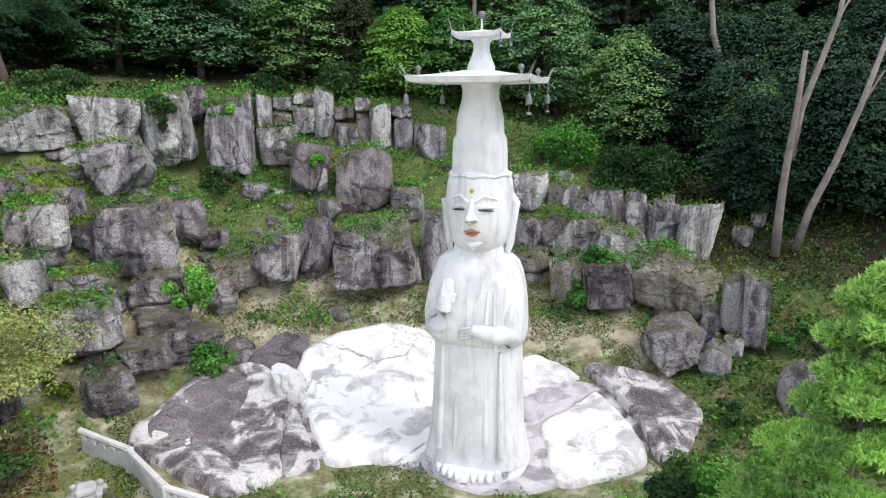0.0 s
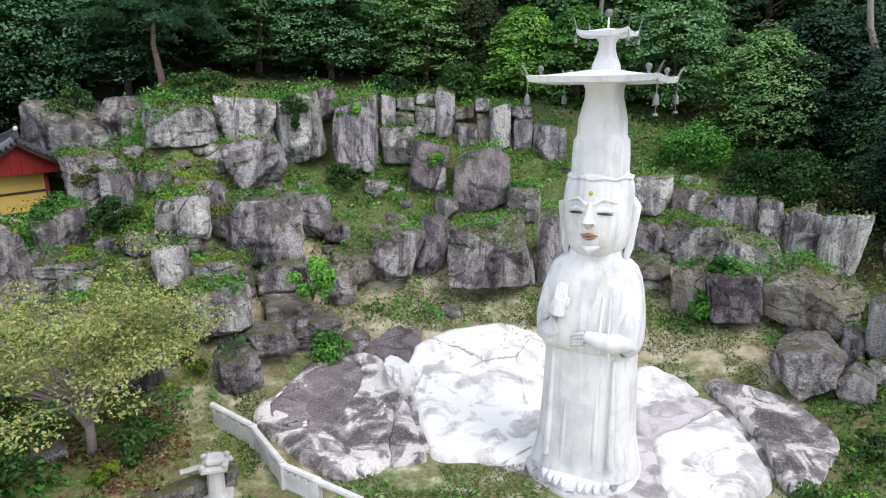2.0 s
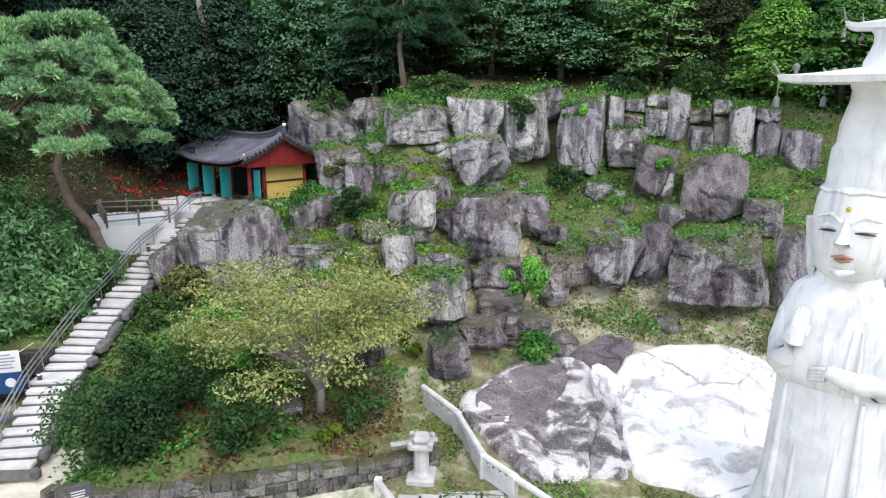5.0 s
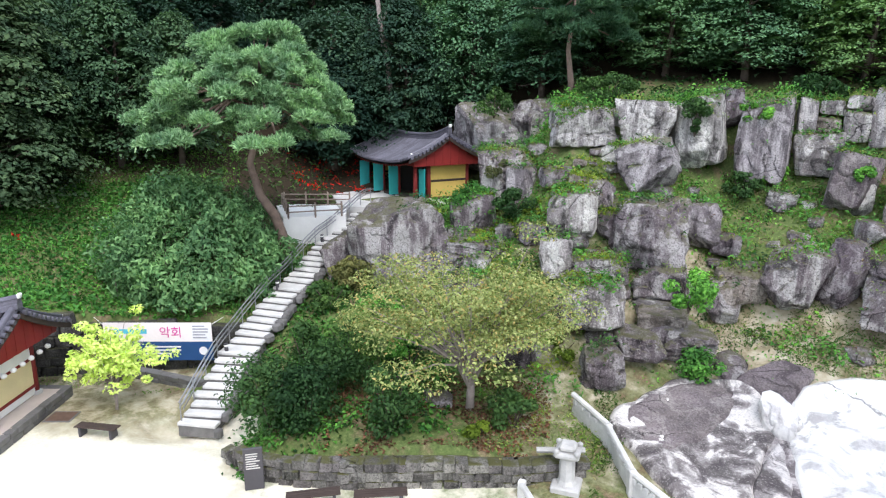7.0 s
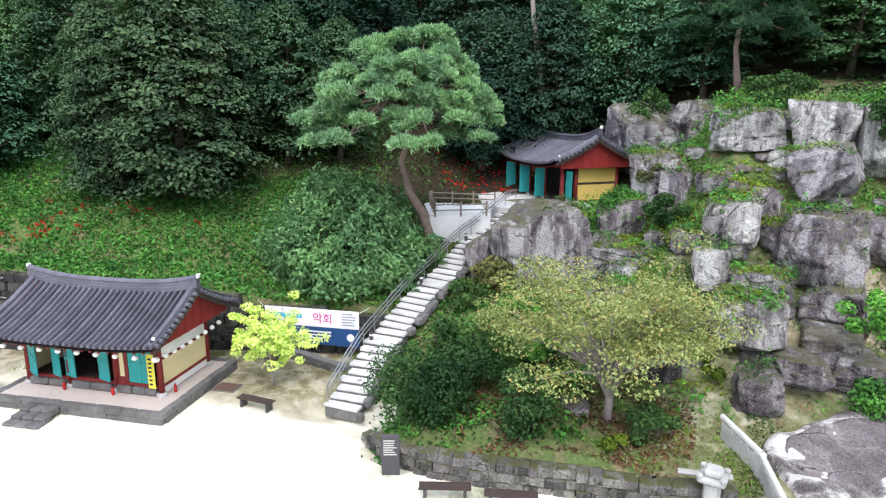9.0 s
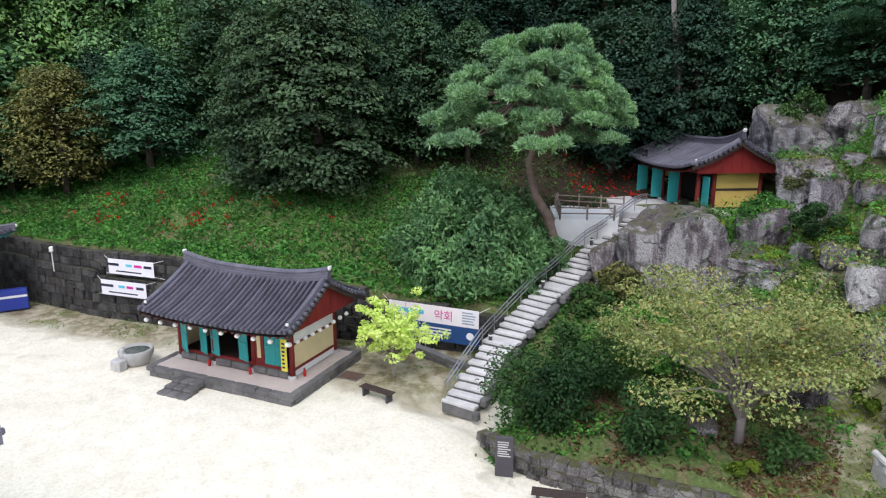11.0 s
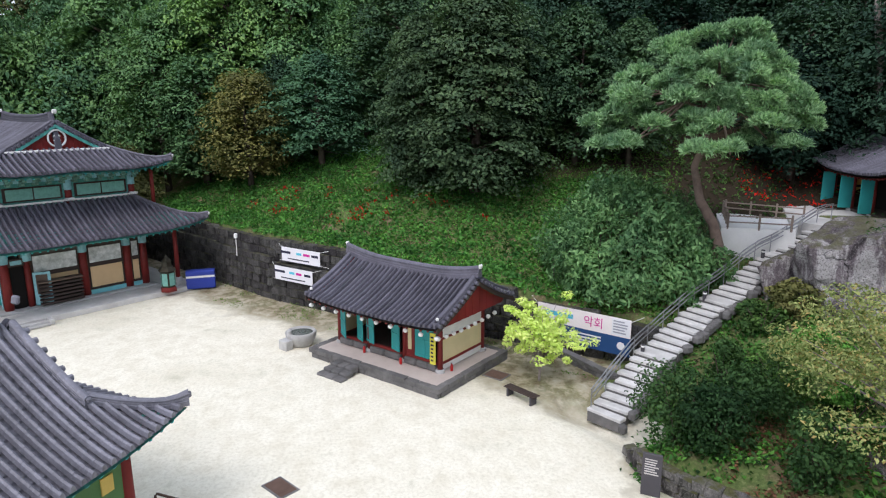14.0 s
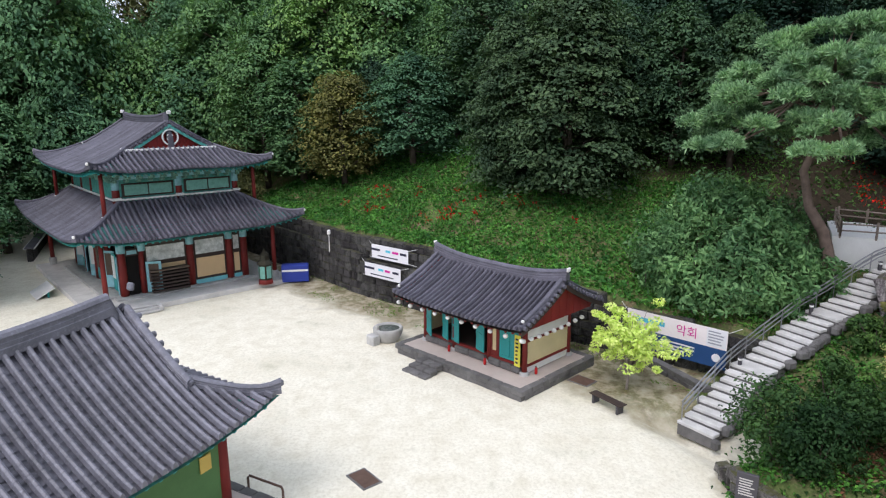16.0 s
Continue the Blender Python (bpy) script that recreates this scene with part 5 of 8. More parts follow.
# front hall, near the camera
FU = Vector((0.883, -0.469))
FN = Vector((0.469, 0.883))
FC = FU * (-13.65 + 8.0) + FN * -17.4
front_hall = thing("front_hall", frame_of((FC.x, FC.y), -28.0), "hall with large grey tile hip-and-gable roof and red columns", "temple hall")
build_roof(front_hall, Roof(16.0, 8.6, 3.45, 2.85, skirt=1.75, lift=0.55, curve=0.28, dip=0.3), M_TILE_F, pitch=0.3, tile_r=0.09, course=0.3, rid=0.5, end_mat=M_TILE_F)
for cx in (-6.6, -3.3, 0.0, 3.3, 6.6):
    for cy in (-3.1, 3.1):
        column(front_hall, cx, cy, 0.3, 3.6, 0.19)
for yy in (-3.1, 3.1):
    part("beam", box((0, yy, 3.2), (13.4, 0.24, 0.34), 0, 0.02), M_DTEAL, front_hall)
    part("wall", box((0, yy, 1.7), (13.0, 0.12, 2.6), 0, 0.01), M_GREENW, front_hall, "green painted timber wall")
    part("yellow_notice", box((-5.9, yy * 1.03, 2.3), (0.4, 0.04, 0.5)), M_YELLOW, front_hall)
for xx in (-6.6, 6.6):
    part("wall", box((xx, 0, 1.7), (0.12, 6.0, 2.6), 0, 0.01), M_GREENW, front_hall)
front_terrace = yard_terrace("front_hall_terrace", frame_of((FC.x, FC.y), -28.0), -7.8, 7.8, -4.3, 4.3, 0.3, "low stone terrace under the front hall")
main_terrace = thing("main_hall_terrace", frame_of((-46.95, -21.94), MAIN_U), "wide pale concrete terrace round the main hall", "terrace", kind="structure")
part("floor", box((0, 0, 0.16), (17.2, 13.4, 0.34), 0, 0.03), M_CONC, main_terrace)
part("inner_floor", box((0, 0, 0.38), (13.2, 9.4, 0.16), 0, 0.02), M_STONE, main_terrace)
for k in range(2):
    part("entrance_step", box((8.9 + 0.3 * k, -3.9, 0.2 - 0.11 * k), (0.34, 1.8, 0.12), 0, 0.02), M_STONE, main_terrace)
for dy in (-1.0, 1.0):
    part("step_cheek", box((9.0, -3.9 + dy, 0.22), (0.75, 0.22, 0.3), 0, 0.03), M_STONE, main_terrace)
ramp = thing("ramp_board", frame_of((-41.6, -27.6), MAIN_U), "grey metal ramp board leaning on the terrace edge", "ramp")
part("plate", box((0, 0, 0.35), (2.4, 1.3, 0.06), 0, 0.01, 28), M_CONC, ramp)
part("trestle", box((0, 0.2, 0.2), (2.0, 0.1, 0.4)), M_TEAL, ramp)

# ---- the stone figure ----
def build_statue():
    bm = bmesh.new()

    def loft(rings, n=56, power=2.7):
        """Stacked rounded-box rings: half width, half depth, height."""
        prev = None
        for rx, ry, z in rings:
            ring = []
            for k in range(n):
                a = k * math.tau / n
                c, q = math.cos(a), math.sin(a)
                f = (abs(c) ** power + abs(q) ** power) ** (-1 / power)
                fold = 1.0
                if z < 4.7 and abs(c) > 0.35:                      # upright folds at the sides of the skirt
                    fold += 0.022 * math.sin(c * 21) * min(1.0, (4.9 - z) / 0.6)
                ring.append(bm.verts.new((c * f * rx * fold, q * f * ry * fold, z)))
            if prev:
                for k in range(n):
                    bm.faces.new((prev[k], prev[(k + 1) % n], ring[(k + 1) % n], ring[k]))
            else:
                bm.faces.new(ring[::-1])
            prev = ring
        bm.faces.new(prev)

    # skirt of the robe, then the mantle that overhangs it
    loft([(1.8, 1.4, 0.5), (1.7, 1.32, 0.9), (1.58, 1.22, 1.6), (1.52, 1.15, 2.6), (1.48, 1.1, 3.6), (1.46, 1.06, 4.6), (1.44, 1.04, 5.2)])
    loft([(1.45, 0.98, 4.66), (1.58, 1.1, 4.72), (1.64, 1.16, 4.95), (1.66, 1.16, 5.4), (1.62, 1.1, 6.1), (1.54, 1.0, 6.7), (1.45, 0.9, 7.1), (1.32, 0.8, 7.4), (1.12, 0.7, 7.58), (0.86, 0.64, 7.68), (0.74, 0.66, 8.1)])
    # drapery rolls across the skirt, hanging in shallow curves
    for z, sag, w in ((3.5, 0.5, 0.8), (2.6, 0.6, 0.85), (1.75, 0.55, 0.9)):
        pts = [(x * w, -1.045 - 0.045 * (4.6 - z) + 0.12 * abs(x) ** 3, z - sag * (1 - x * x)) for x in np.linspace(-1, 1, 15)]
        add_tube(bm, pts, 0.04, 6)
    for x, z0 in ((-0.95, 4.6), (-0.45, 4.6), (0.5, 4.6), (0.98, 4.6)):
        add_tube(bm, [(x, -0.96, z0), (x * 1.04, -1.02, 3.0), (x * 1.1, -1.16, 1.0)], [0.07, 0.1, 0.13], 9)
    # sleeves: heavy cloth hanging from both elbows
    for q in (-1, 1):
        add_tube(bm, [(q * 1.14, -0.15, 7.2), (q * 1.24, -0.35, 6.5), (q * 1.27, -0.6, 5.7), (q * 1.22, -0.72, 5.1), (q * 1.05, -0.76, 4.88)], [0.26, 0.36, 0.42, 0.4, 0.28], 16)
    # raised forearm with an open palm, the other laid across
    add_tube(bm, [(-1.3, -0.75, 5.15), (-1.08, -1.08, 5.45), (-0.86, -1.22, 6.0), (-0.74, -1.2, 6.45)], [0.34, 0.34, 0.27, 0.2], 14)
    for k in range(4):
        x = -0.88 + 0.085 * k
        add_tube(bm, [(x, -1.2, 6.3), (x + 0.02, -1.2, 6.65), (x + 0.05, -1.12, 6.92 + 0.05 * (k in (1, 2)))], [0.1, 0.085, 0.05], 9)
    add_tube(bm, [(-0.58, -1.18, 6.25), (-0.5, -1.22, 6.5)], [0.1, 0.06], 8)
    add_tube(bm, [(1.3, -0.8, 5.2), (0.85, -1.12, 5.2), (0.35, -1.22, 5.3), (0.1, -1.2, 5.32)], [0.34, 0.31, 0.24, 0.18], 14)
    for k in range(4):
        add_tube(bm, [(0.08, -1.26, 5.42 - 0.1 * k), (-0.22, -1.28, 5.36 - 0.1 * k), (-0.36, -1.2, 5.26 - 0.1 * k)], [0.075, 0.065, 0.045], 7)
    for x0, x1, z1 in ((0.55, 0.5, 4.85), (0.75, 0.85, 4.72)):      # mantle edges
        add_tube(bm, [(x0, -1.0, 6.6), ((x0 + x1) / 2, -1.16, 5.7), (x1, -1.2, z1)], [0.04, 0.06, 0.07], 6)
    add_tube(bm, [(-0.62, -0.6, 7.45), (-0.3, -0.86, 6.9), (0.05, -1.02, 6.3)], 0.05, 6)
    add_tube(bm, [(0.62, -0.6, 7.45), (0.4, -0.88, 6.8), (0.3, -1.05, 6.0)], 0.05, 6)
    # head: broad oval with a full jaw
    prof = [(0.45, 7.62), (0.74, 7.8), (0.93, 8.08), (1.03, 8.5), (1.08, 9.0), (1.09, 9.5), (1.05, 9.95), (0.96, 10.25), (0.84, 10.36)]
    add_lathe(bm, prof, 36, 1.0, 0.98)
    for q in (-1, 1):                                               # long ears
        add_tube(bm, [(q * 1.0, 0.1, 9.55), (q * 1.12, 0.06, 9.3), (q * 1.1, 0.02, 8.7), (q * 1.02, -0.02, 8.0), (q * 0.95, -0.04, 7.62)], [0.12, 0.2, 0.13, 0.13, 0.08], 9)
    add_tube(bm, [(0, -1.02, 9.5), (0, -1.12, 9.15), (0, -1.2, 8.92), (0, -1.1, 8.8)], [0.07, 0.11, 0.19, 0.12], 12)
    for q in (-1, 1):
        add_tube(bm, [(q * 0.1, -1.06, 9.42), (q * 0.38, -1.02, 9.62), (q * 0.75, -0.8, 9.5)], [0.05, 0.055, 0.03], 7)
        add_tube(bm, [(q * 0.2, -1.03, 9.27), (q * 0.44, -0.985, 9.3), (q * 0.68, -0.83, 9.24)], [0.05, 0.1, 0.04], 8)
        add_tube(bm, [(q * 0.14, -1.1, 8.86), (q * 0.2, -1.06, 8.88)], [0.09, 0.04], 7)
    add_tube(bm, [(-0.3, -0.86, 8.12), (0, -0.98, 8.02), (0.3, -0.86, 8.12)], [0.05, 0.13, 0.05], 8)
    dark0 = len(bm.faces)
    for q in (-1, 1):
        add_tube(bm, [(q * 0.22, -1.055, 9.18), (q * 0.44, -1.02, 9.19), (q * 0.66, -0.89, 9.15)], [0.015, 0.045, 0.015], 6)
    bm.faces.ensure_lookup_table()
    lip0 = len(bm.faces)
    add_tube(bm, [(-0.27, -0.985, 8.48), (0, -1.06, 8.53), (0.27, -0.985, 8.48)], [0.02, 0.06, 0.02], 7)
    add_tube(bm, [(-0.2, -0.985, 8.42), (0, -1.04, 8.4), (0.2, -0.985, 8.42)], [0.02, 0.065, 0.02], 7)
    bm.faces.ensure_lookup_table()
    gold0 = len(bm.faces)
    add_tube(bm, [(0, -1.0, 9.78), (0, -1.1, 9.77)], [0.09, 0.04], 10)
    bm.faces.ensure_lookup_table()
    for f in bm.faces[dark0:lip0]:
        f.material_index = 1
    for f in bm.faces[lip0:gold0]:
        f.material_index = 2
    for f in bm.faces[gold0:]:
        f.material_index = 3
    # hair line, then the tall tapering crown with its notch
    add_tube(bm, [(math.cos(a) * 0.97, math.sin(a) * 0.95, 10.2 + 0.03 * math.sin(a * 9)) for a in np.linspace(0, math.tau, 49)], 0.06, 6, False)
    loft([(0.84, 0.84, 10.2), (0.83, 0.83, 10.9), (0.8, 0.8, 11.3), (0.72, 0.72, 11.45), (0.7, 0.7, 11.9), (0.6, 0.6, 12.35), (0.55, 0.55, 12.55), (0.54, 0.54, 12.8), (0.62, 0.62, 13.0)], 36, 3.2)

    def canopy(z, half, th, rise_, dip):
        """A thin square stone roof: rim sagging between its raised corners, low pyramid top."""
        grid = {}
        n = 12
        for i in range(n + 1):
            for k in range(n + 1):
                u, w = 2 * i / n - 1, 2 * k / n - 1
                e = max(abs(u), abs(w))
                up = dip * (abs(u) * abs(w)) ** 3
                lift = rise_ * (1 - e) ** 1.2 + up
                grid[i, k, 1] = bm.verts.new((u * half, w * half, z + th / 2 + lift))
                grid[i, k, 0] = bm.verts.new((u * half * 0.97, w * half * 0.97, z - th / 2 + up))
        for i in range(n):
            for k in range(n):
                bm.faces.new((grid[i, k, 1], grid[i + 1, k, 1], grid[i + 1, k + 1, 1], grid[i, k + 1, 1]))
                bm.faces.new((grid[i, k, 0], grid[i, k + 1, 0], grid[i + 1, k + 1, 0], grid[i + 1, k, 0]))
        for i in range(n):
            for a, b in (((i, 0), (i + 1, 0)), ((i + 1, n), (i, n)), ((0, i + 1), (0, i)), ((n, i), (n, i + 1))):
                bm.faces.new((grid[(*a, 0)], grid[(*b, 0)], grid[(*b, 1)], grid[(*a, 1)]))

    canopy(13.06, 1.86, 0.17, 0.3, 0.05)
    loft([(0.42, 0.42, 13.25), (0.4, 0.4, 13.5), (0.3, 0.3, 13.75), (0.24, 0.24, 13.95), (0.24, 0.24, 14.15), (0.34, 0.34, 14.3)], 24, 3.0)
    canopy(14.37, 0.76, 0.12, 0.14, 0.08)
    add_tube(bm, [(0, 0, 14.5), (0, 0, 14.92)], 0.03, 6)
    iron0 = len(bm.faces)
    for k in range(4):                                              # wind bells under the corners, finials above
        a = radians(45 + 90 * k)
        for rr, zz, drop, sc in ((2.56, 13.08, 1.0, 1.1), (1.06, 14.42, 0.42, 0.7)):
            x, y = math.cos(a) * rr, math.sin(a) * rr
            add_tube(bm, [(x, y, zz), (x, y, zz - drop * 0.45)], 0.014, 4)
            add_tube(bm, [(x, y, zz - drop * 0.42), (x, y, zz - drop * 0.5), (x, y, zz - drop * 0.72)], [0.03 * sc, 0.07 * sc, 0.085 * sc], 9)
            add_tube(bm, [(x, y, zz - drop * 0.72), (x, y, zz - drop * 0.95)], 0.01, 4)
            add_tube(bm, [(x, y, zz - drop * 0.93), (x, y, zz - drop)], [0.06 * sc, 0.085 * sc], 6)
            add_tube(bm, [(x * 0.9, y * 0.9, zz + 0.06), (x * 1.0, y * 1.0, zz + 0.1), (x * 1.05, y * 1.05, zz + 0.3), (x * 1.09, y * 1.09, zz + 0.42)], [0.04 * sc, 0.045 * sc, 0.035 * sc, 0.012], 7)
        x, y = math.cos(a) * 2.15, math.sin(a) * 2.15
        bmesh.ops.create_uvsphere(bm, u_segments=10, v_segments=7, radius=0.09, matrix=pose(x, y, 13.38))
        add_tube(bm, [(x, y, 13.15), (x, y, 13.4)], 0.05, 6)
    bmesh.ops.create_uvsphere(bm, u_segments=12, v_segments=9, radius=0.12, matrix=pose(0, 0, 14.98))
    bm.faces.ensure_lookup_table()
    for f in bm.faces[iron0:]:
        f.material_index = 4
    # round base with the toes of both feet
    add_lathe(bm, [(2.05, -0.4), (2.0, 0.12), (1.9, 0.32), (1.7, 0.55)], 44, 1.0, 0.86)
    for side in (-1, 1):
        for k in range(5):
            x = side * (0.28 + 0.24 * k)
            add_tube(bm, [(x, -1.15, 0.42), (x, -1.5 + 0.02 * k * k, 0.38), (x, -1.66 + 0.03 * k * k, 0.33), (x, -1.74 + 0.03 * k * k, 0.26)], [0.15, 0.14, 0.11, 0.04], 10)
    bmesh.ops.recalc_face_normals(bm, faces=bm.faces)
    ob = part("stone_statue", bm, [M_STATUE, M_IRIS, M_LIP, M_GOLD, M_PEWTER], None, "", True)
    ob.matrix_basis = pose(1.18, 20.45, 0, 0, 0, -17)
    mod = ob.modifiers.new("crease", "EDGE_SPLIT")
    mod.split_angle = radians(52)
    tagged(ob, "tall whitewashed granite standing statue wearing a canopied crown", "statue")


build_statue()

# ---- plants ----
def leaf_cloud(name, pts, nrm, size, aspect=0.55, fold=0.25, seed=0, along=None):
    """Many single leaves: each a small folded blade at a point, lying across the given normal."""
    rng = np.random.default_rng(seed)
    pts, nrm = np.asarray(pts, float), np.asarray(nrm, float)
    n = len(pts)
    nrm = nrm / (np.linalg.norm(nrm, axis=1, keepdims=True) + 1e-9)
    d = rng.normal(size=(n, 3)) if along is None else np.asarray(along, float).copy()
    d -= nrm * (d * nrm).sum(1, keepdims=True)
    d /= np.linalg.norm(d, axis=1, keepdims=True) + 1e-9
    side = np.cross(nrm, d)
    s = (np.asarray(size) * rng.uniform(0.65, 1.35, n))[:, None]
    a = pts - d * s * 0.5
    b = pts + side * s * 0.5 * aspect + nrm * s * fold * 0.5
    c = pts + d * s * 0.5 - nrm * s * fold * 0.4
    e = pts - side * s * 0.5 * aspect + nrm * s * fold * 0.5
    verts = np.stack([a, b, c, e], 1).reshape(-1, 3)
    me = bpy.data.meshes.new(name)
    me.vertices.add(4 * n)
    me.vertices.foreach_set("co", verts.ravel())
    me.loops.add(4 * n)
    me.loops.foreach_set("vertex_index", np.arange(4 * n))
    me.polygons.add(n)
    me.polygons.foreach_set("loop_start", np.arange(0, 4 * n, 4))
    me.update(calc_edges=True)
    return me


def clumps_to_leaves(clumps, per, rng, up=0.8, flat=0.35):
    """Leaves spread over the upper skins of flattened clumps (x, y, z, radius)."""
    cl = np.asarray(clumps, float)
    k = np.repeat(np.arange(len(cl)), per)
    v = rng.normal(size=(len(k), 3))
    v /= np.linalg.norm(v, axis=1, keepdims=True)
    rad = cl[k, 3] * rng.uniform(0.3, 1.0, len(k)) ** 0.4
    p = cl[k, :3] + v * rad[:, None] * np.array([1, 1, flat])
    nr = v * (1 - up) + np.array([0, 0, up]) + rng.normal(size=v.shape) * 0.35
    return p, nr


def tree_proto(kind, seed, leaves=5200, mat=None, bark=None, h=10.0, w=9.0, size=0.3, bare=0.18, name="tree"):
    """A tree of height h and crown width w: tapered trunk, limbs, and a crown of leaf clumps with gaps."""
    rng = np.random.default_rng(seed)
    top = new(name)
    bm = bmesh.new()
    lean = rng.uniform(-0.05, 0.05, 2) * h
    add_tube(bm, [(0, 0, -0.6), (lean[0] * 0.2, lean[1] * 0.2, h * 0.2), (lean[0] * 0.7, lean[1] * 0.7, h * 0.55), (lean[0], lean[1], h * 0.9)], [0.028 * h, 0.022 * h, 0.014 * h, 0.003 * h], 8)
    clumps = []
    n = 150 if kind == "conic" else 84
    for i in range(n):
        t = (i + 0.5) / n
        z = h * (bare + (1 - bare) * t)
        if kind == "layered":
            prof = math.sin(math.pi * min(1, 0.22 + 0.78 * t)) ** 0.75
        elif kind == "conic":
            prof = (1 - t ** 2.4) ** 0.8 * min(1, 0.62 + t * 1.6)
        else:
            prof = math.sin(math.pi * (0.12 + 0.84 * t)) ** 0.6
        a = i * 2.39996 + rng.uniform(-0.5, 0.5)
        rr = w / 2 * prof * rng.uniform(0.25, 1.0) ** 0.5 * 0.92
        x, y = math.cos(a) * rr, math.sin(a) * rr
        clumps.append((x, y, z - 0.1 * rr, w * rng.uniform(0.1, 0.185)))
        if i % 6 == 0:
            add_tube(bm, [(lean[0] * t * 0.8, lean[1] * t * 0.8, max(h * 0.15, z - rr * 0.55)), (x * 0.5, y * 0.5, z - rr * 0.25), (x * 0.9, y * 0.9, z - 0.1 * rr)], [0.009 * h, 0.006 * h, 0.002 * h], 5, False)
    part("trunk", bm, bark or M_BARK, top, "", True)
    flat = {"layered": 0.16, "conic": 0.16}.get(kind, 0.42)
    p, nr = [], []
    for x, y, z, rad in clumps:                        # sprays that fan outwards and droop at their tips
        m = leaves // n
        out = np.array([x, y, 0.0]) / (math.hypot(x, y) + 1e-6)
        v = rng.normal(size=(m, 3))
        v /= np.linalg.norm(v, axis=1, keepdims=True)
        q = v * (rad * rng.uniform(0.15, 1.0, m) ** 0.45)[:, None] * np.array([1.15, 1.15, flat])
        reach = q @ out
        q[:, 2] -= 0.22 * reach + 0.16 * reach ** 2 / rad + 0.12 * (q[:, 0] ** 2 + q[:, 1] ** 2) / rad
        p.append(q + np.array([x, y, z]))
        face = out * 0.38 + np.array([0, 0, 0.8]) + q / rad * 0.35
        nr.append(face + rng.normal(size=v.shape) * 0.26)
    cl = np.array(clumps)
    m = 2200                                           # large leaves added inside the crown to block light and darken its underside
    k = rng.integers(0, n, m)
    inner = cl[k, :3] * np.array([0.7, 0.7, 1.0]) + rng.normal(size=(m, 3)) * (cl[k, 3] * 0.3)[:, None] - np.array([0, 0, 0.25])
    sizes = np.concatenate([np.full(sum(map(len, p)), size), np.full(m, size * 1.9)])
    p, nr = np.concatenate([*p, inner]), np.concatenate([*nr, np.tile((0, 0, 1.0), (m, 1)) + rng.normal(size=(m, 3)) * 0.3])
    mesh_part("crown", leaf_cloud("crown", p, nr, sizes, 0.6, 0.3, seed), mat, top)
    return top


def place(proto, x, y, z, s, turn, label, category, group="", sz=None):
    ob = copy_thing(proto, pose(x, y, z, 0, 0, turn))
    ob.scale = (s, s, sz or s)
    tagged(ob, label, category, group)
    return ob


def stow(proto):
    """Take a pattern out of the place again once its copies stand."""
    for o in [*proto.children_recursive, proto]:
        bpy.data.objects.remove(o)


PROTOS = {
    "dark": tree_proto("layered", 1, 8800, L_FOREST, h=10, w=9.0, size=0.25),
    "dark2": tree_proto("round", 2, 8800, L_FOREST, h=11, w=8.0, size=0.25),
    # the next two repeat the dark trees with shade painted into the leaves
    "deep": tree_proto("layered", 8, 8800, L_SHADE_DARK, h=10, w=9.0, size=0.25),
    "deep2": tree_proto("round", 9, 8000, L_SHADE_DARK, h=11, w=8.0, size=0.25),
    "green": tree_proto("layered", 3, 8800, L_FOREST2, h=10, w=9.0, size=0.24),
    "green2": tree_proto("round", 4, 8000, L_FOREST2, h=10, w=7.5, size=0.24),
    "olive": tree_proto("round", 5, 8000, L_OLIVE, h=10, w=8, size=0.23),
    "maple": tree_proto("layered", 6, 8000, L_MAPLE, h=8, w=8.5, size=0.24, bare=0.1),
    "cone": tree_proto("conic", 7, 24000, L_CONE, h=12, w=8.5, size=0.25, bare=0.06),
}
FOREST_LABEL = {
    "deep": "very dark green forest tree with shade put into its leaf colour", "deep2": "tall very dark forest tree with shade put into its leaf colour",
    "dark": "dark green broadleaved forest tree on the hillside", "dark2": "tall dark green forest tree on the hillside",
    "green": "green layered maple tree at the forest edge", "green2": "green broadleaved tree at the forest edge",
    "olive": "olive brown tree turning in early autumn", "maple": "bright green layered maple behind the cliff", "cone": "tall dark layered tree on the grassy bank",
}


def tree(kind, az, r, w, h, z=None, turn=None):
    p = at(az, r)
    base = height(p.x, p.y) if z is None else z
    proto = PROTOS[kind]
    ph = {"deep": 10, "deep2": 11, "dark": 10, "dark2": 11, "green": 10, "green2": 10, "olive": 10, "maple": 8, "cone": 12}[kind]
    pw = {"deep": 9, "deep2": 8, "dark": 9, "dark2": 8, "green": 9, "green2": 7.5, "olive": 8, "maple": 8.5, "cone": 8.5}[kind]
    return place(proto, p.x, p.y, base - 0.2, w / pw, random.uniform(0, 360) if turn is None else turn, FOREST_LABEL[kind], "tree", "trees of the forest edge", h / ph)


# trees that stand out at the forest edge
tree("cone", 79.6, 45.0, 11.6, 14.2)
tree("cone", 84.4, 46.5, 7.6, 11.6)
tree("deep", 75.5, 49, 9, 11)
tree("deep", 71.0, 48, 9, 11)
tree("deep", 66.5, 48, 8, 10)
tree("dark", 93.1, 55, 10.4, 9.2)
tree("olive", 99.2, 56, 8.5, 9.6)
tree("deep", 96.0, 60, 9, 9)
tree("green2", 89.2, 58.5, 7.5, 12.5)
tree("green2", 91.0, 61, 8, 11)
tree("olive", 109.1, 60, 7.5, 9.5)
tree("green", 116, 62, 10, 9)
tree("deep2", 86.5, 57, 10, 12)
tree("deep", 73.0, 56, 9, 11)
tree("deep", 69, 55, 11, 12)
tree("deep2", 64, 54, 9, 12)
tree("maple", -1.0, 43.5, 8.0, 6.0)
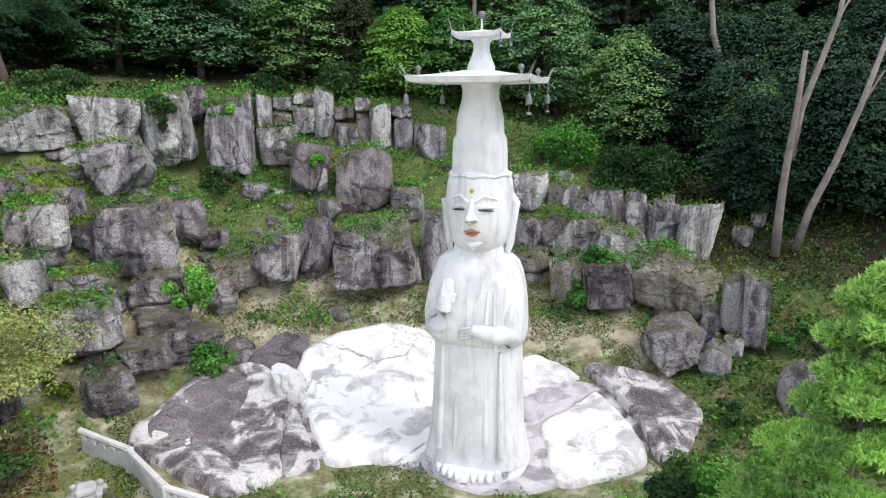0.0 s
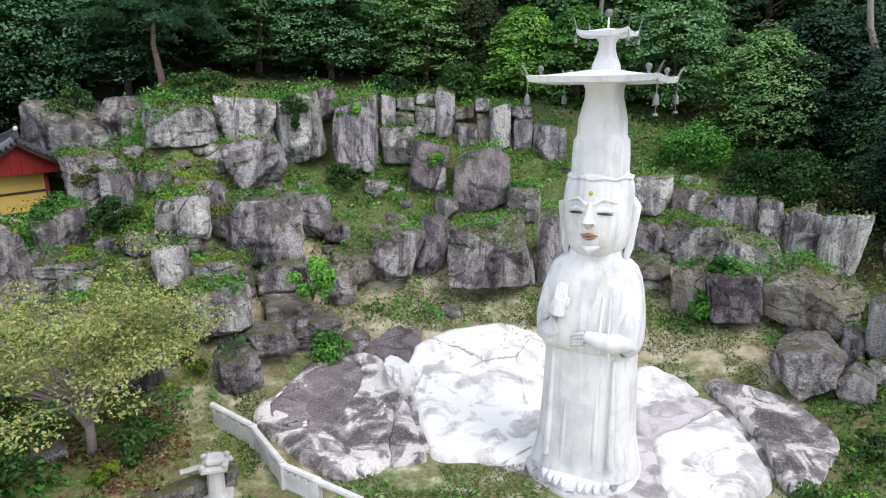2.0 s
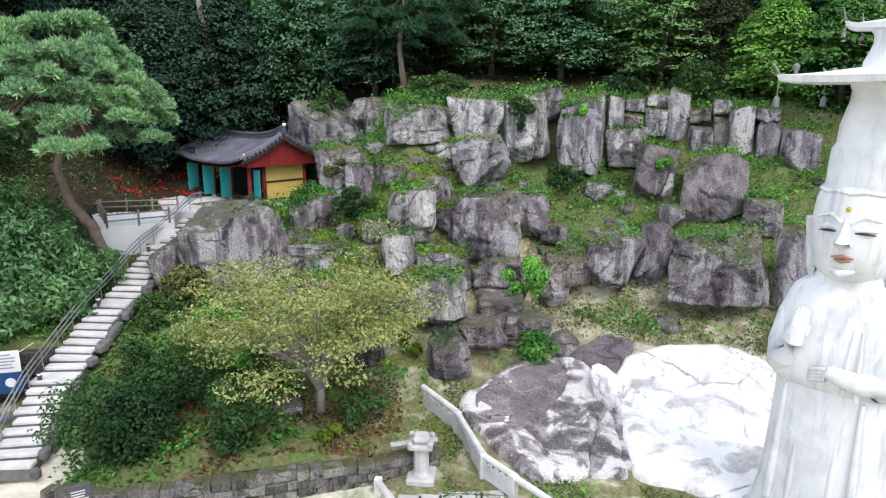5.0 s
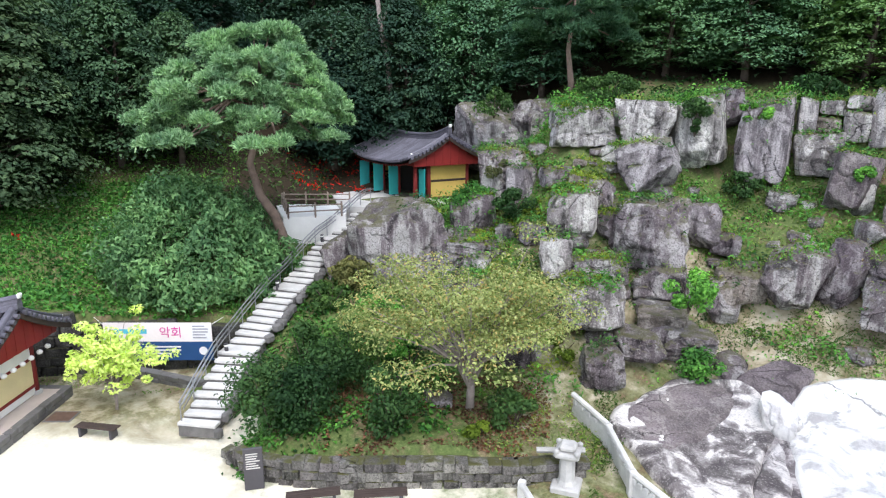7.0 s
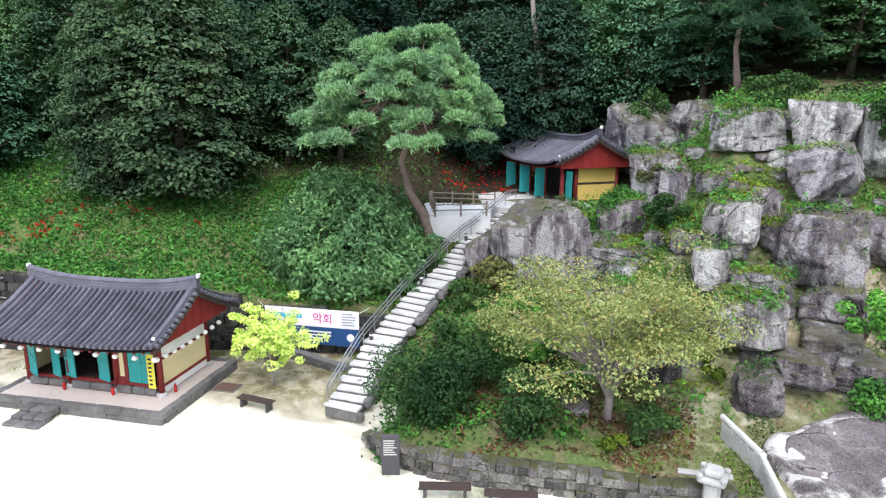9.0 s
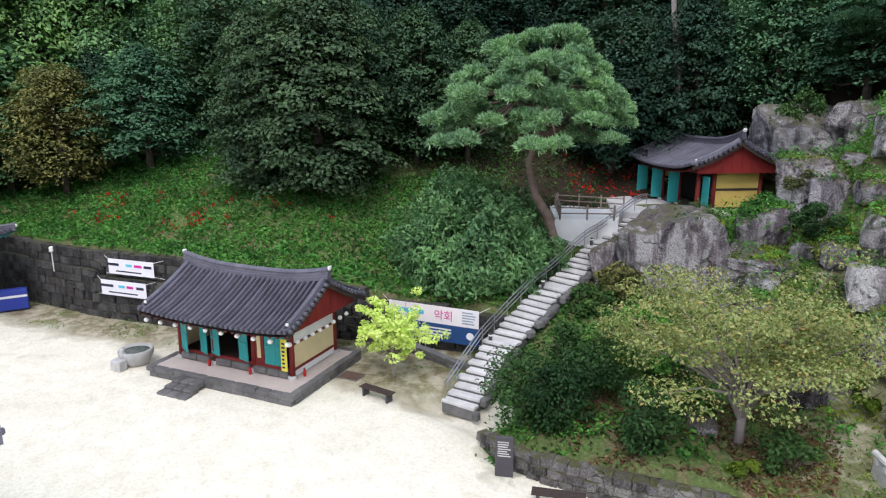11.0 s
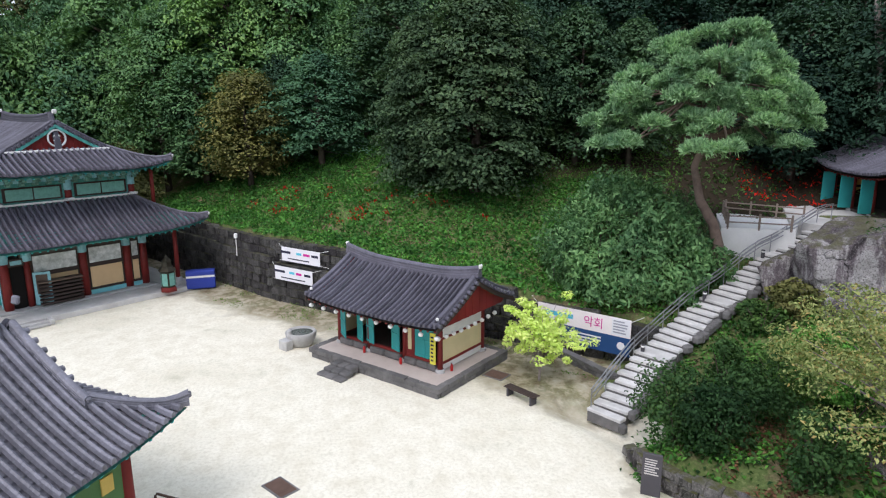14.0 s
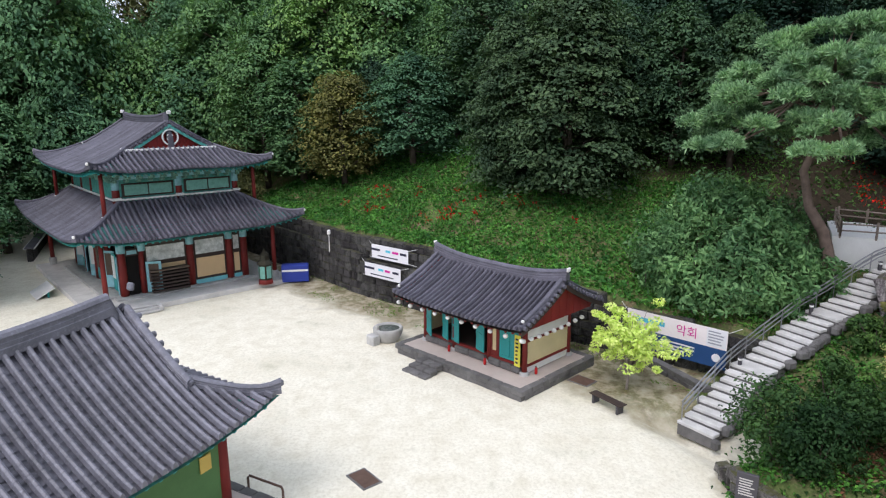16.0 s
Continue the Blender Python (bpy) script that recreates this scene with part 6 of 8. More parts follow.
tree("maple", 3.5, 44.0, 7.0, 5.5)
tree("green", -15.5, 42.5, 7.5, 7.0)
tree("green", -25.6, 38.5, 5.6, 6.6)
tree("deep", -19.0, 44.0, 8.5, 8)
tree("dark", -9.0, 45.0, 8, 8.5)
tree("green", 12, 47, 8, 7)
tree("olive", 8, 46.5, 6, 6)
tree("dark", 20, 48, 9, 8)
tree("green", 26, 48.5, 9, 7)
tree("dark", 36, 48, 9, 9)
tree("dark2", 42, 50, 8, 11)
tree("deep", 47, 52, 9, 9)
tree("deep", 54, 50, 9, 9)
# the wood behind, row by row
rnd = random.Random(11)
for row_r, step, hh in ((53, 6.2, 11.0), (60, 6.4, 13.0), (69, 8.0, 14.0)):
    a = -48.0
    while a < 140:
        d = row_r + rnd.uniform(-3, 3)
        q = at(a, d)
        lx = (q.x + 48.2) * 0.755 + (q.y + 22.5) * 0.656
        ly = -(q.x + 48.2) * 0.656 + (q.y + 22.5) * 0.755
        if not (60 < a < 116 and d < 60) and not (abs(lx) < 15 and abs(ly) < 12.5):
            k = rnd.choice(("dark", "dark2", "dark", "green", "cone", "green2", "dark2", "olive", "dark"))
            # shaded stretches of the wood take the trees with shade in their colour
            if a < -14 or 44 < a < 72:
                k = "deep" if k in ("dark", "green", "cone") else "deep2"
            tree(k, a + rnd.uniform(-1.5, 1.5), d, rnd.uniform(8.5, 11.5), hh * rnd.uniform(0.8, 1.15))
        a += step * 57.3 / row_r * rnd.uniform(0.8, 1.15)
for row_r, hh in ((72, 19.0), (82, 20.0), (94, 22.0)):
    for k in range(9):
        tree(rnd.choice(("green", "olive", "dark2", "green2", "dark")), 106.5 + k * 2.9 + rnd.uniform(-1, 1), row_r + rnd.uniform(-2, 3), rnd.uniform(10, 13), hh * rnd.uniform(0.9, 1.15) * (1.3 if k > 3 else 1.0))
for k in range(7):
    tree(rnd.choice(("green", "dark2", "green2")), 95.5 + k * 1.7, 64 + 3 * (k % 3), 11, rnd.uniform(15, 19))
for k in range(6):
    tree(rnd.choice(("green", "dark2", "olive")), 83 + k * 2.3, 68 + 3 * (k % 2), 11, rnd.uniform(17, 20))
for k in range(5):
    tree(rnd.choice(("dark", "dark2")), 75.5 + k * 2.6, 74, 12, 20)
# more trees with painted-in shade where the wood is to look black
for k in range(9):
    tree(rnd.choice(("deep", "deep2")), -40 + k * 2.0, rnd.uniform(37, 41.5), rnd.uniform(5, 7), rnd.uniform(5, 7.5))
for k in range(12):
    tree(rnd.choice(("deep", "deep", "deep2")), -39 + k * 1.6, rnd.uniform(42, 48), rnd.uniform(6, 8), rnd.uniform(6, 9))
for k in list(PROTOS):
    stow(PROTOS[k])


def bush(az, r, w, h, mat, label, z=None, n=1500, size=0.16, seed=None, name="shrub", flat=None, up=0.45):
    """A rounded shrub of leaf clumps with a few stems."""
    rock_seed[0] += 1
    rng = np.random.default_rng(seed or rock_seed[0])
    p = at(az, r)
    top = thing(name, pose(p.x, p.y, (height(p.x, p.y) if z is None else z) - 0.05), label, "shrub", "shrubs")
    cl = []
    m = max(9, int(w * h * 4))
    for i in range(m):
        v = rng.normal(size=3)
        v /= np.linalg.norm(v)
        t = rng.uniform(0.4, 1.0) ** 0.5
        cl.append((v[0] * w / 2 * t * 0.8, v[1] * w / 2 * t * 0.8, h * (0.48 + 0.42 * v[2] * t), rng.uniform(0.16, 0.3) * min(w, h)))
    q, nr = clumps_to_leaves(cl, max(8, n // m), rng, up, 0.75)
    keep = q[:, 2] > 0.0
    mesh_part("foliage", leaf_cloud("foliage", q[keep], nr[keep], size, 0.55, 0.3, rock_seed[0]), mat, top)
    bm = bmesh.new()
    for k in range(4):
        a = k * 1.7 + rng.uniform(0, 1)
        add_tube(bm, [(0, 0, -0.2), (math.cos(a) * w * 0.15, math.sin(a) * w * 0.15, h * 0.4), (math.cos(a) * w * 0.3, math.sin(a) * w * 0.3, h * 0.75)], [0.035, 0.025, 0.01], 5)
    part("stem", bm, M_BARK, top)
    return top


def pine_tree(az, r, z0, trunk, pads, label, leaves=90, size=0.34, mat=None, seed=5, trunk_r=0.32):
    """A pine with a bent bare trunk and flat needle pads; trunk and pads in metres from the foot (x to the right seen from the yard)."""
    rng = np.random.default_rng(seed)
    p = at(az, r)
    top = thing("pine_tree", pose(p.x, p.y, z0, 0, 0, az), label, "pine tree")
    bm = bmesh.new()
    add_tube(bm, trunk, list(np.linspace(trunk_r, trunk_r * 0.35, len(trunk))), 10)
    part("trunk", bm, M_PBARK, top, "", True)
    tip = Vector(trunk[-1])
    mid = Vector(trunk[-2])
    pts, nrs, ds = [], [], []
    for k, (x, y, z, w, th) in enumerate(pads):
        a = mid.lerp(tip, 0.3 + 0.7 * rng.uniform())
        if k % 3 == 0:
            part("limb", tube([a, a.lerp(Vector((x, y, z - 0.3)), 0.5) + Vector((0, 0, 0.25)), (x, y, z - 0.15)], [trunk_r * 0.34, trunk_r * 0.2, 0.03], 6), M_PBARK, top)
        n = int(leaves * w * w / 3) + 40
        up = rng.normal(size=(n, 3))
        up[:, 2] = np.abs(up[:, 2]) * 0.9 - 0.15
        up /= np.linalg.norm(up, axis=1, keepdims=True)
        tufts = up * (rng.uniform(0.3, 1.0, n) ** 0.4)[:, None] * np.array([w / 2, w / 2, th]) + np.array([x, y, z])
        per = 10
        q = np.repeat(tufts, per, 0)
        d = rng.normal(size=q.shape) * 0.6 + np.repeat(up, per, 0) * 0.6 + np.array([0, 0, 0.5])
        d /= np.linalg.norm(d, axis=1, keepdims=True)
        pts.append(q + d * size * 0.4)
        ds.append(d)
        nrs.append(np.cross(d, rng.normal(size=q.shape)))
    q, nr = np.concatenate(pts), np.concatenate(nrs)
    mesh_part("needles", leaf_cloud("needles", q, nr, size, 0.2, 0.1, seed, np.concatenate(ds)), mat or L_PINE, top)
    return top

rng5 = random.Random(8)
pads = []
for k in range(120):                                   # a tall dome of small needle cushions with gaps between
    a = k * 2.39996
    t = (k + 0.5) / 120
    rr = 5.7 * math.sqrt(t) * rng5.uniform(0.62, 1.06)
    top = 10.3 - 5.6 * (rr / 5.9) ** 1.7
    drop = rng5.choice((0.0, 0.0, 0.8, 1.7, 2.8, 3.8)) * (1 - 0.75 * t)
    pads.append((math.cos(a) * rr - 1.3 + 0.3 * (top - 7), math.sin(a) * rr * 0.8, max(4.7, top - drop + rng5.uniform(-0.5, 0.4)), rng5.uniform(0.9, 1.75), rng5.uniform(0.3, 0.5)))
for k in range(5):                                     # a longer limb on the stair side
    t = k / 6
    pads.append((2.6 + 1.7 * t + rng5.uniform(-0.4, 0.4), rng5.uniform(-1.2, 1.2), 7.2 - 1.7 * t + rng5.uniform(-0.4, 0.5), rng5.uniform(1.0, 1.6), 0.4))
pine_tree(59.2, 35.2, 5.8, [(0.5, 0, -1.7), (0.25, 0, -0.4), (-0.05, 0, 0.7), (-0.8, 0, 1.9), (-1.2, 0, 3.6), (-0.7, 0, 5.2), (-0.4, 0, 8.0)], pads, "broad spreading red pine with a bent bare trunk", 75, 0.34, None, 5, 0.34)
near = [(0.8 + 0.012 * k + math.cos(k * 2.4) * (2.9 - k * 0.045) * rng5.uniform(0.5, 1), math.sin(k * 2.4) * (2.3 - k * 0.04) * rng5.uniform(0.5, 1), 1.2 + k * 0.145 + rng5.uniform(-0.2, 0.2), rng5.uniform(1.0, 1.6), 0.45) for k in range(50)]
pine_tree(-32.8, 17.2, 0.3, [(0.6, 0, -1), (0.6, 0, 2), (1.1, 0, 7.6)], near, "young bright green pine beside the rock", 330, 0.2, L_PINE_B, 9, 0.12)

high = [(math.cos(k * 2.4) * 4.2 * rng5.uniform(0.3, 1), math.sin(k * 2.4) * 2.5, 3.6 + k * 0.17, rng5.uniform(1.8, 2.8), 0.5) for k in range(20)]
pine_tree(33.2, 44.0, 12.8, [(0, 0, -0.5), (-0.3, 0, 1.4), (-0.5, 0, 3), (-0.2, 0, 6.5)], high, "dark green pine with a bare pinkish trunk on the cliff top", 70, 0.34, L_FOREST, 12, 0.27)

# bamboo thicket by the stairs
def bamboo(az, r, z, w, h):
    rng = np.random.default_rng(77)
    p = at(az, r)
    top = thing("bamboo_thicket", pose(p.x, p.y, z, 0, 0, az), "dense rounded thicket of green bamboo beside the stairs", "bamboo")
    n = 24000
    v = rng.normal(size=(n, 3))
    v[:, 2] = np.abs(v[:, 2])
    v /= np.linalg.norm(v, axis=1, keepdims=True)
    lump = np.array([noise.noise(Vector(k) * 2.6) for k in v])
    fine = np.array([noise.noise(Vector(k) * 7.0 + Vector((5, 5, 5))) for k in v])
    rad = (1 + 0.3 * lump + 0.22 * fine) * rng.uniform(0.6, 1.0, n) ** 0.5
    q = v * rad[:, None] * np.array([w / 2, w / 2 * 0.8, h])
    nr = v * 0.6 + rng.normal(size=v.shape) * 0.6 + np.array([0, 0, 0.3])
    mesh_part("foliage", leaf_cloud("foliage", q, nr, 0.32, 0.36, 0.35, 5, v * 0.6 + np.array([0, 0, -0.3]) + rng.normal(size=v.shape) * 0.7), L_BAMBOO, top)
    for k in range(26):
        a, rr = rng.uniform(0, 6.28), rng.uniform(0.1, 0.85)
        x, y = math.cos(a) * rr * w / 2, math.sin(a) * rr * w * 0.4
        part("cane", tube([(x, y, -0.6), (x * 1.05, y * 1.05, h * 0.8 * (1 - rr * rr) + 0.6)], [0.035, 0.02], 5), M_BARK, top)


bamboo(65.6, 35.4, 2.9, 10.0, 5.5)


def open_tree(az, r, w, h, mat, label, n=9000, size=0.2, seed=3, base=None, trunk_r=0.14, name="tree", spread=0.3, nb=26, lift=0.3, up=0.6, flat=0.45):
    """A light open garden tree: several leaning stems, fine branches, sprays of small leaves."""
    rng = np.random.default_rng(seed)
    p = at(az, r)
    top = thing(name, pose(p.x, p.y, (height(p.x, p.y) if base is None else base), 0, 0, az), label, "tree")
    bm = bmesh.new()
    cl = []
    for k in range(nb):
        a = k * 2.39996
        t = (k + 0.5) / nb
        rr = w / 2 * math.sqrt(rng.uniform(0.15, 1.0))
        zz = h * (lift + (1 - lift) * math.sqrt(max(0, 1 - (rr / (w / 2)) ** 2)) * rng.uniform(0.45, 1.0))
        e = Vector((math.cos(a) * rr, math.sin(a) * rr * 0.85, zz))
        f = Vector((e.x * spread * 0.5, e.y * spread * 0.5, h * 0.28))
        add_tube(bm, [(0, 0, h * 0.12), f, f.lerp(e, 0.5) + Vector((0, 0, 0.2)), e], [trunk_r * 0.55, trunk_r * 0.4, trunk_r * 0.22, 0.012], 5, False)
        for j in range(3):
            q = f.lerp(e, rng.uniform(0.55, 1.1)) + Vector(rng.normal(size=3) * 0.35)
            cl.append((q.x, q.y, q.z + 0.1, w * rng.uniform(0.07, 0.12)))
    add_tube(bm, [(0, 0, -0.3), (0.03, 0, h * 0.1), (0.08, 0, h * 0.28)], [trunk_r * 1.2, trunk_r, trunk_r * 0.7], 8)
    part("trunk", bm, M_GREYBARK, top, "", True)
    q, nr = clumps_to_leaves(cl, n // len(cl), rng, up, flat)
    mesh_part("crown", leaf_cloud("crown", q, nr, size, 0.5, 0.3, seed), mat, top)
    return top


open_tree(41.8, 22.3, 9.2, 7.0, L_YELLOW, "open garden tree with yellowing autumn leaves above the stone wall", 22000, 0.13, 3, None, 0.15, "yellowing_tree", 0.3, 40, 0.26)
open_tree(73.4, 28.0, 3.0, 4.1, L_LIME, "young lime green tree in the yard beside the banner", 5600, 0.17, 4, 0.0, 0.06, "young_tree", 0.3, 34, 0.36, 0.55, 0.6)

# tall bare pine trunks at the wood's edge
for az, r, z0, pts, rad in (
    (-28.05, 34.0, 5.9, [(0, 0, -0.8), (-0.02, 0, 1.2), (0.0, 0, 2.6), (0.1, 0, 4.6), (0.2, 0, 6.2), (0.26, 0, 8.7)], 0.22),
    (-28.2, 34.2, 10.4, [(0.08, 0, -0.6), (0.3, 0, 1.7), (0.85, 0, 3.8), (1.3, 0, 5.6), (1.5, 0, 8.5)], 0.17),
    (-30.1, 34.6, 6.2, [(-0.4, 0, -0.8), (0.0, 0, 1.2), (0.78, 0, 3.5), (1.45, 0, 6.0), (2.2, 0, 9.5)], 0.2),
    (-23.3, 43.0, 10.9, [(0.2, 0, -0.6), (0.0, 0, 1.8), (-0.5, 0, 3.6), (-1.05, 0, 5.4), (-1.3, 0, 7.4), (-1.2, 0, 10)], 0.24),
    (49.2, 50.0, 12.0, [(0.2, 0, -0.5), (0, 0, 3), (-0.5, 0, 6), (-0.9, 0, 10)], 0.28),
    (-2.6, 46.0, 12.5, [(0, 0, -0.5), (0, 0, 3), (0.1, 0, 9)], 0.22),
):
    p = at(az, r)
    t = thing("tall_tree_trunk", pose(p.x, p.y, z0, 0, 0, az), "tall bare grey-red trunk at the edge of the wood", "tree", "tall trunks")
    part("trunk", tube(pts, list(np.linspace(rad, rad * 0.5, len(pts))), 9), M_GREYBARK, t, "", True)
    bm = bmesh.new()
    add_tube(bm, [pts[-2], (pts[-2][0] + 0.7, 0.2, pts[-2][2] + 1.5)], [rad * 0.35, 0.04], 6)
    part("limb", bm, M_GREYBARK, t)

# garden shrubs below the stairs and on the rocks
for az, r, w, h, mat, lab in (
    (49.6, 20.9, 2.1, 2.6, L_BUSH, "dense dark conical evergreen shrub"),
    (60.8, 23.0, 3.2, 3.0, L_BUSH, "dark glossy shrub beside the stone stairs"),
    (57.6, 22.2, 3.0, 2.6, L_BUSH, "loose dark green garden shrub"),
    (55.0, 23.8, 3.4, 2.6, L_BUSH, "dark feathery garden shrub"),
    (53.0, 26.0, 3.0, 2.2, L_BUSH, "dark spreading garden shrub"),
    (57.5, 27.4, 1.7, 2.2, L_BUSH, "dark shrub beside the stairs"),
    (54.8, 31.0, 2.4, 1.6, L_BUSH, "low dark shrub beside the stairs"),
    (52.6, 32.2, 2.6, 1.9, L_OLIVE, "brown-green shrub against the giant rock"),
    (62.0, 25.7, 0.8, 0.7, L_WEED, "small round clipped shrub"),
    (50.5, 28.5, 3.5, 1.4, L_WEED, "low bright green weeds"),
    (47.5, 25.5, 2.6, 1.4, L_WEED, "low bright green weeds"),
    (37.5, 21.8, 2.2, 1.4, L_BUSH, "grey-green shrub above the stone wall"),
    (41.0, 20.6, 1.2, 0.7, L_MOSS, "small yellow-green garden shrub"),
    (-23.5, 20.0, 1.7, 1.9, L_BUSH, "dark glossy shrub by the fence"),
    (-25.5, 18.6, 1.9, 2.2, L_WEED, "green leafy shrub by the fence"),
    (-21.9, 18.4, 1.6, 1.6, L_BUSH, "dark glossy shrub by the fence"),
    (-29.0, 18.0, 2.8, 0.8, L_WEED, "bright green low weeds"),
    (-26.5, 24.0, 1.6, 1.0, L_BUSH, "dark low shrub among rocks"),
    (-29.0, 29.0, 3.4, 1.3, L_WEED, "leafy weeds on the rock bank"),
    (-24.5, 30.0, 3.0, 1.0, L_WEED, "leafy weeds on the rock bank"),
    (-17.1, 37.6, 5.8, 3.2, L_BUSH, "large dark green shrub over the cliff"),
    (-11.2, 39.0, 4.4, 2.6, L_WEED, "light green shrub over the cliff"),
    (-21.0, 36.6, 3.0, 2.4, L_OLIVE, "reddish green shrub over the cliff"),
    (-12.6, 30.2, 1.5, 1.4, L_WEED, "green shrub growing from the rocks"),
    (15.0, 42.5, 3.6, 1.6, L_BUSH, "dark shrub on the cliff top"),
    (8.5, 42.8, 4.6, 2.4, L_BUSH, "dark leafy shrub on the cliff top"),
    (30.5, 40.5, 4.4, 1.9, L_BUSH, "grey-green shrub on the cliff top"),
    (26.0, 40.3, 3.4, 1.6, L_OLIVE, "grey-green shrub on the cliff top"),
    (17.4, 38.6, 2.0, 1.3, L_WEED, "fern-like shrub on the cliff face"),
    (19.3, 37.6, 1.8, 1.6, L_BUSH, "dark round shrub at the cliff foot"),
    (20.9, 26.6, 1.9, 1.7, L_WEED, "leafy green shrub between boulders"),
):
    bush(az, r, w, h, mat, lab, n=int(500 + 330 * w * h), size=0.15 if r < 30 else 0.2)
# shrubs that grow on rock faces, at a given height
for az, r, z, w, h, mat, lab in (
    (33.6, 27.2, 3.6, 1.6, 1.0, L_MOSS, "yellow-green mossy shrub on a boulder"),
    (33.3, 26.2, 1.9, 1.8, 1.0, L_MOSS, "yellow-green mossy shrub on a boulder"),
    (37.3, 33.0, 5.2, 2.2, 1.9, L_MOSS, "yellow-green shrub between boulders"),
    (38.2, 33.6, 6.6, 2.4, 1.6, L_BUSH, "dark creeper between boulders"),
    (41.6, 35.2, 6.0, 2.6, 2.3, L_WEED, "ivy hanging over a boulder"),
    (39.2, 36.4, 8.2, 2.8, 1.5, L_OLIVE, "dry vines over a boulder"),
    (40.0, 40.9, 11.8, 2.6, 1.6, L_BUSH, "dark shrub on a rounded rock"),
    (22.5, 26.8, 4.4, 1.9, 1.8, L_WEED, "leafy green shrub between boulders"),
    (11.2, 36.6, 8.8, 1.0, 0.9, L_WEED, "small bright green shrub"),
    (19.0, 38.0, 11.6, 1.9, 1.0, L_WEED, "leafy creeper on the cliff"),
    (23.3, 37.0, 11.0, 1.4, 2.0, L_BUSH, "dark creeper in a cliff cleft"),
    (4.5, 35.6, 7.5, 1.2, 0.8, L_WEED, "small green shrub on the ledge"),
    (-14.0, 29.8, 4.6, 1.6, 1.5, L_WEED, "green shrub growing from the rocks"),
):
    bush(az, r, w, h, mat, lab, z=z, n=int(500 + 330 * w * h), size=0.17)

# ---- growth on and between the boulders ----
from mathutils.bvhtree import BVHTree


def rock_surface():
    verts, faces = [], []
    for ob in [*rocks, bpy.data.objects["ground"]]:
        base = len(verts)
        m = ob.matrix_basis
        me = ob.data
        co = np.empty(len(me.vertices) * 3)
        me.vertices.foreach_get("co", co)
        co = co.reshape(-1, 3) @ np.array(m.to_3x3()).T + np.array(m.translation)
        verts.extend(map(tuple, co))
        faces.extend(tuple(base + k for k in p.vertices) for p in me.polygons)
    return BVHTree.FromPolygons(verts, faces)


surface = rock_surface()


def growth(name, n, az, rr, scale, level, size, mat, label, seed, per=6, spread=0.22, tall=0.15, flat=0.55, up=0.5, aspect=0.45):
    """Tufts that root wherever a ray from above meets a level enough spot of rock or soil, in drifts."""
    rng = np.random.default_rng(seed)
    pts, nrs = [], []
    for k in range(n):
        a, r = rng.uniform(*az), math.sqrt(rng.uniform(rr[0] ** 2, rr[1] ** 2))
        p = at(a, r)
        if (-24.5 < a < 28.5 and r < 28.9) or noise.noise(Vector((p.x * scale, p.y * scale, seed * 1.7))) < level:
            continue
        hit, nor, _, _ = surface.ray_cast(Vector((p.x, p.y, 40.0)), Vector((0, 0, -1)))
        if hit is None or nor.z < flat:
            continue
        s = rng.uniform(0.5, 1.3)
        for j in range(per):
            d = rng.normal(size=3) * spread * s
            pts.append((hit.x + d[0], hit.y + d[1], hit.z + abs(d[2]) * tall / spread + 0.03 - 0.25 * max(0, math.hypot(d[0], d[1]) - spread)))
            nrs.append((rng.normal() * up, rng.normal() * up, 1 - up * 0.6))
    ob = mesh_part(name, leaf_cloud(name, pts, nrs, size, aspect, 0.35, seed), mat)
    return tagged(ob, label, "weeds", kind="stuff")


growth("boulder_weeds", 6800, (-22, 46), (24, 42), 0.5, 0.05, 0.2, L_WEED, "bright green weeds rooted between the boulders", 21, 7, 0.25, 0.22)
growth("boulder_grass", 12000, (-34, 46), (20, 42), 0.4, -0.1, 0.17, L_GRASS, "dry grass tufts on ledges and boulders", 22, 6, 0.22, 0.12, 0.6, 0.8, 0.22)
growth("dark_ground_growth", 5200, (-36, 48), (24, 44), 0.45, 0.0, 0.19, L_BUSH, "dark low growth in the gaps between boulders", 23, 7, 0.26, 0.16)
growth("dry_litter", 5000, (-30, 46), (22, 42), 0.5, -0.05, 0.13, L_LITTER, "dry brown leaves and stalks on the ledges", 24, 4, 0.25, 0.04, 0.6, 0.3, 0.5)
growth("moss_patches", 1600, (28, 45), (25, 38), 0.5, 0.1, 0.14, L_MOSS, "yellow-green moss and stonecrop on boulders", 25, 12, 0.2, 0.1)
growth("cliff_shrublets", 900, (-30, 46), (36, 43), 0.4, 0.0, 0.22, L_WEED, "leafy green shoots along the cliff ledges", 26, 14, 0.34, 0.4)

# ---- stairs, terrace, walls ----
def prism(pts, z0, z1):
    bm = bmesh.new()
    lo = [bm.verts.new((x, y, z0)) for x, y in pts]
    hi = [bm.verts.new((x, y, z1)) for x, y in pts]
    n = len(pts)
    bm.faces.new(hi)
    bm.faces.new(lo[::-1])
    for k in range(n):
        bm.faces.new((lo[k], lo[(k + 1) % n], hi[(k + 1) % n], hi[k]))
    bmesh.ops.recalc_face_normals(bm, faces=bm.faces)
    return bm


stair_dir = (STAIR_B - STAIR_A).normalized()
stair_ang = math.degrees(math.atan2(stair_dir.y, stair_dir.x))
stair_len = (STAIR_B - STAIR_A).length
stairs = thing("stone_stairs", pose(STAIR_A.x, STAIR_A.y, 0, 0, 0, stair_ang), "long pale stone stairway climbing to the hermitage terrace", "stairs", kind="structure")
N_STEP = 34


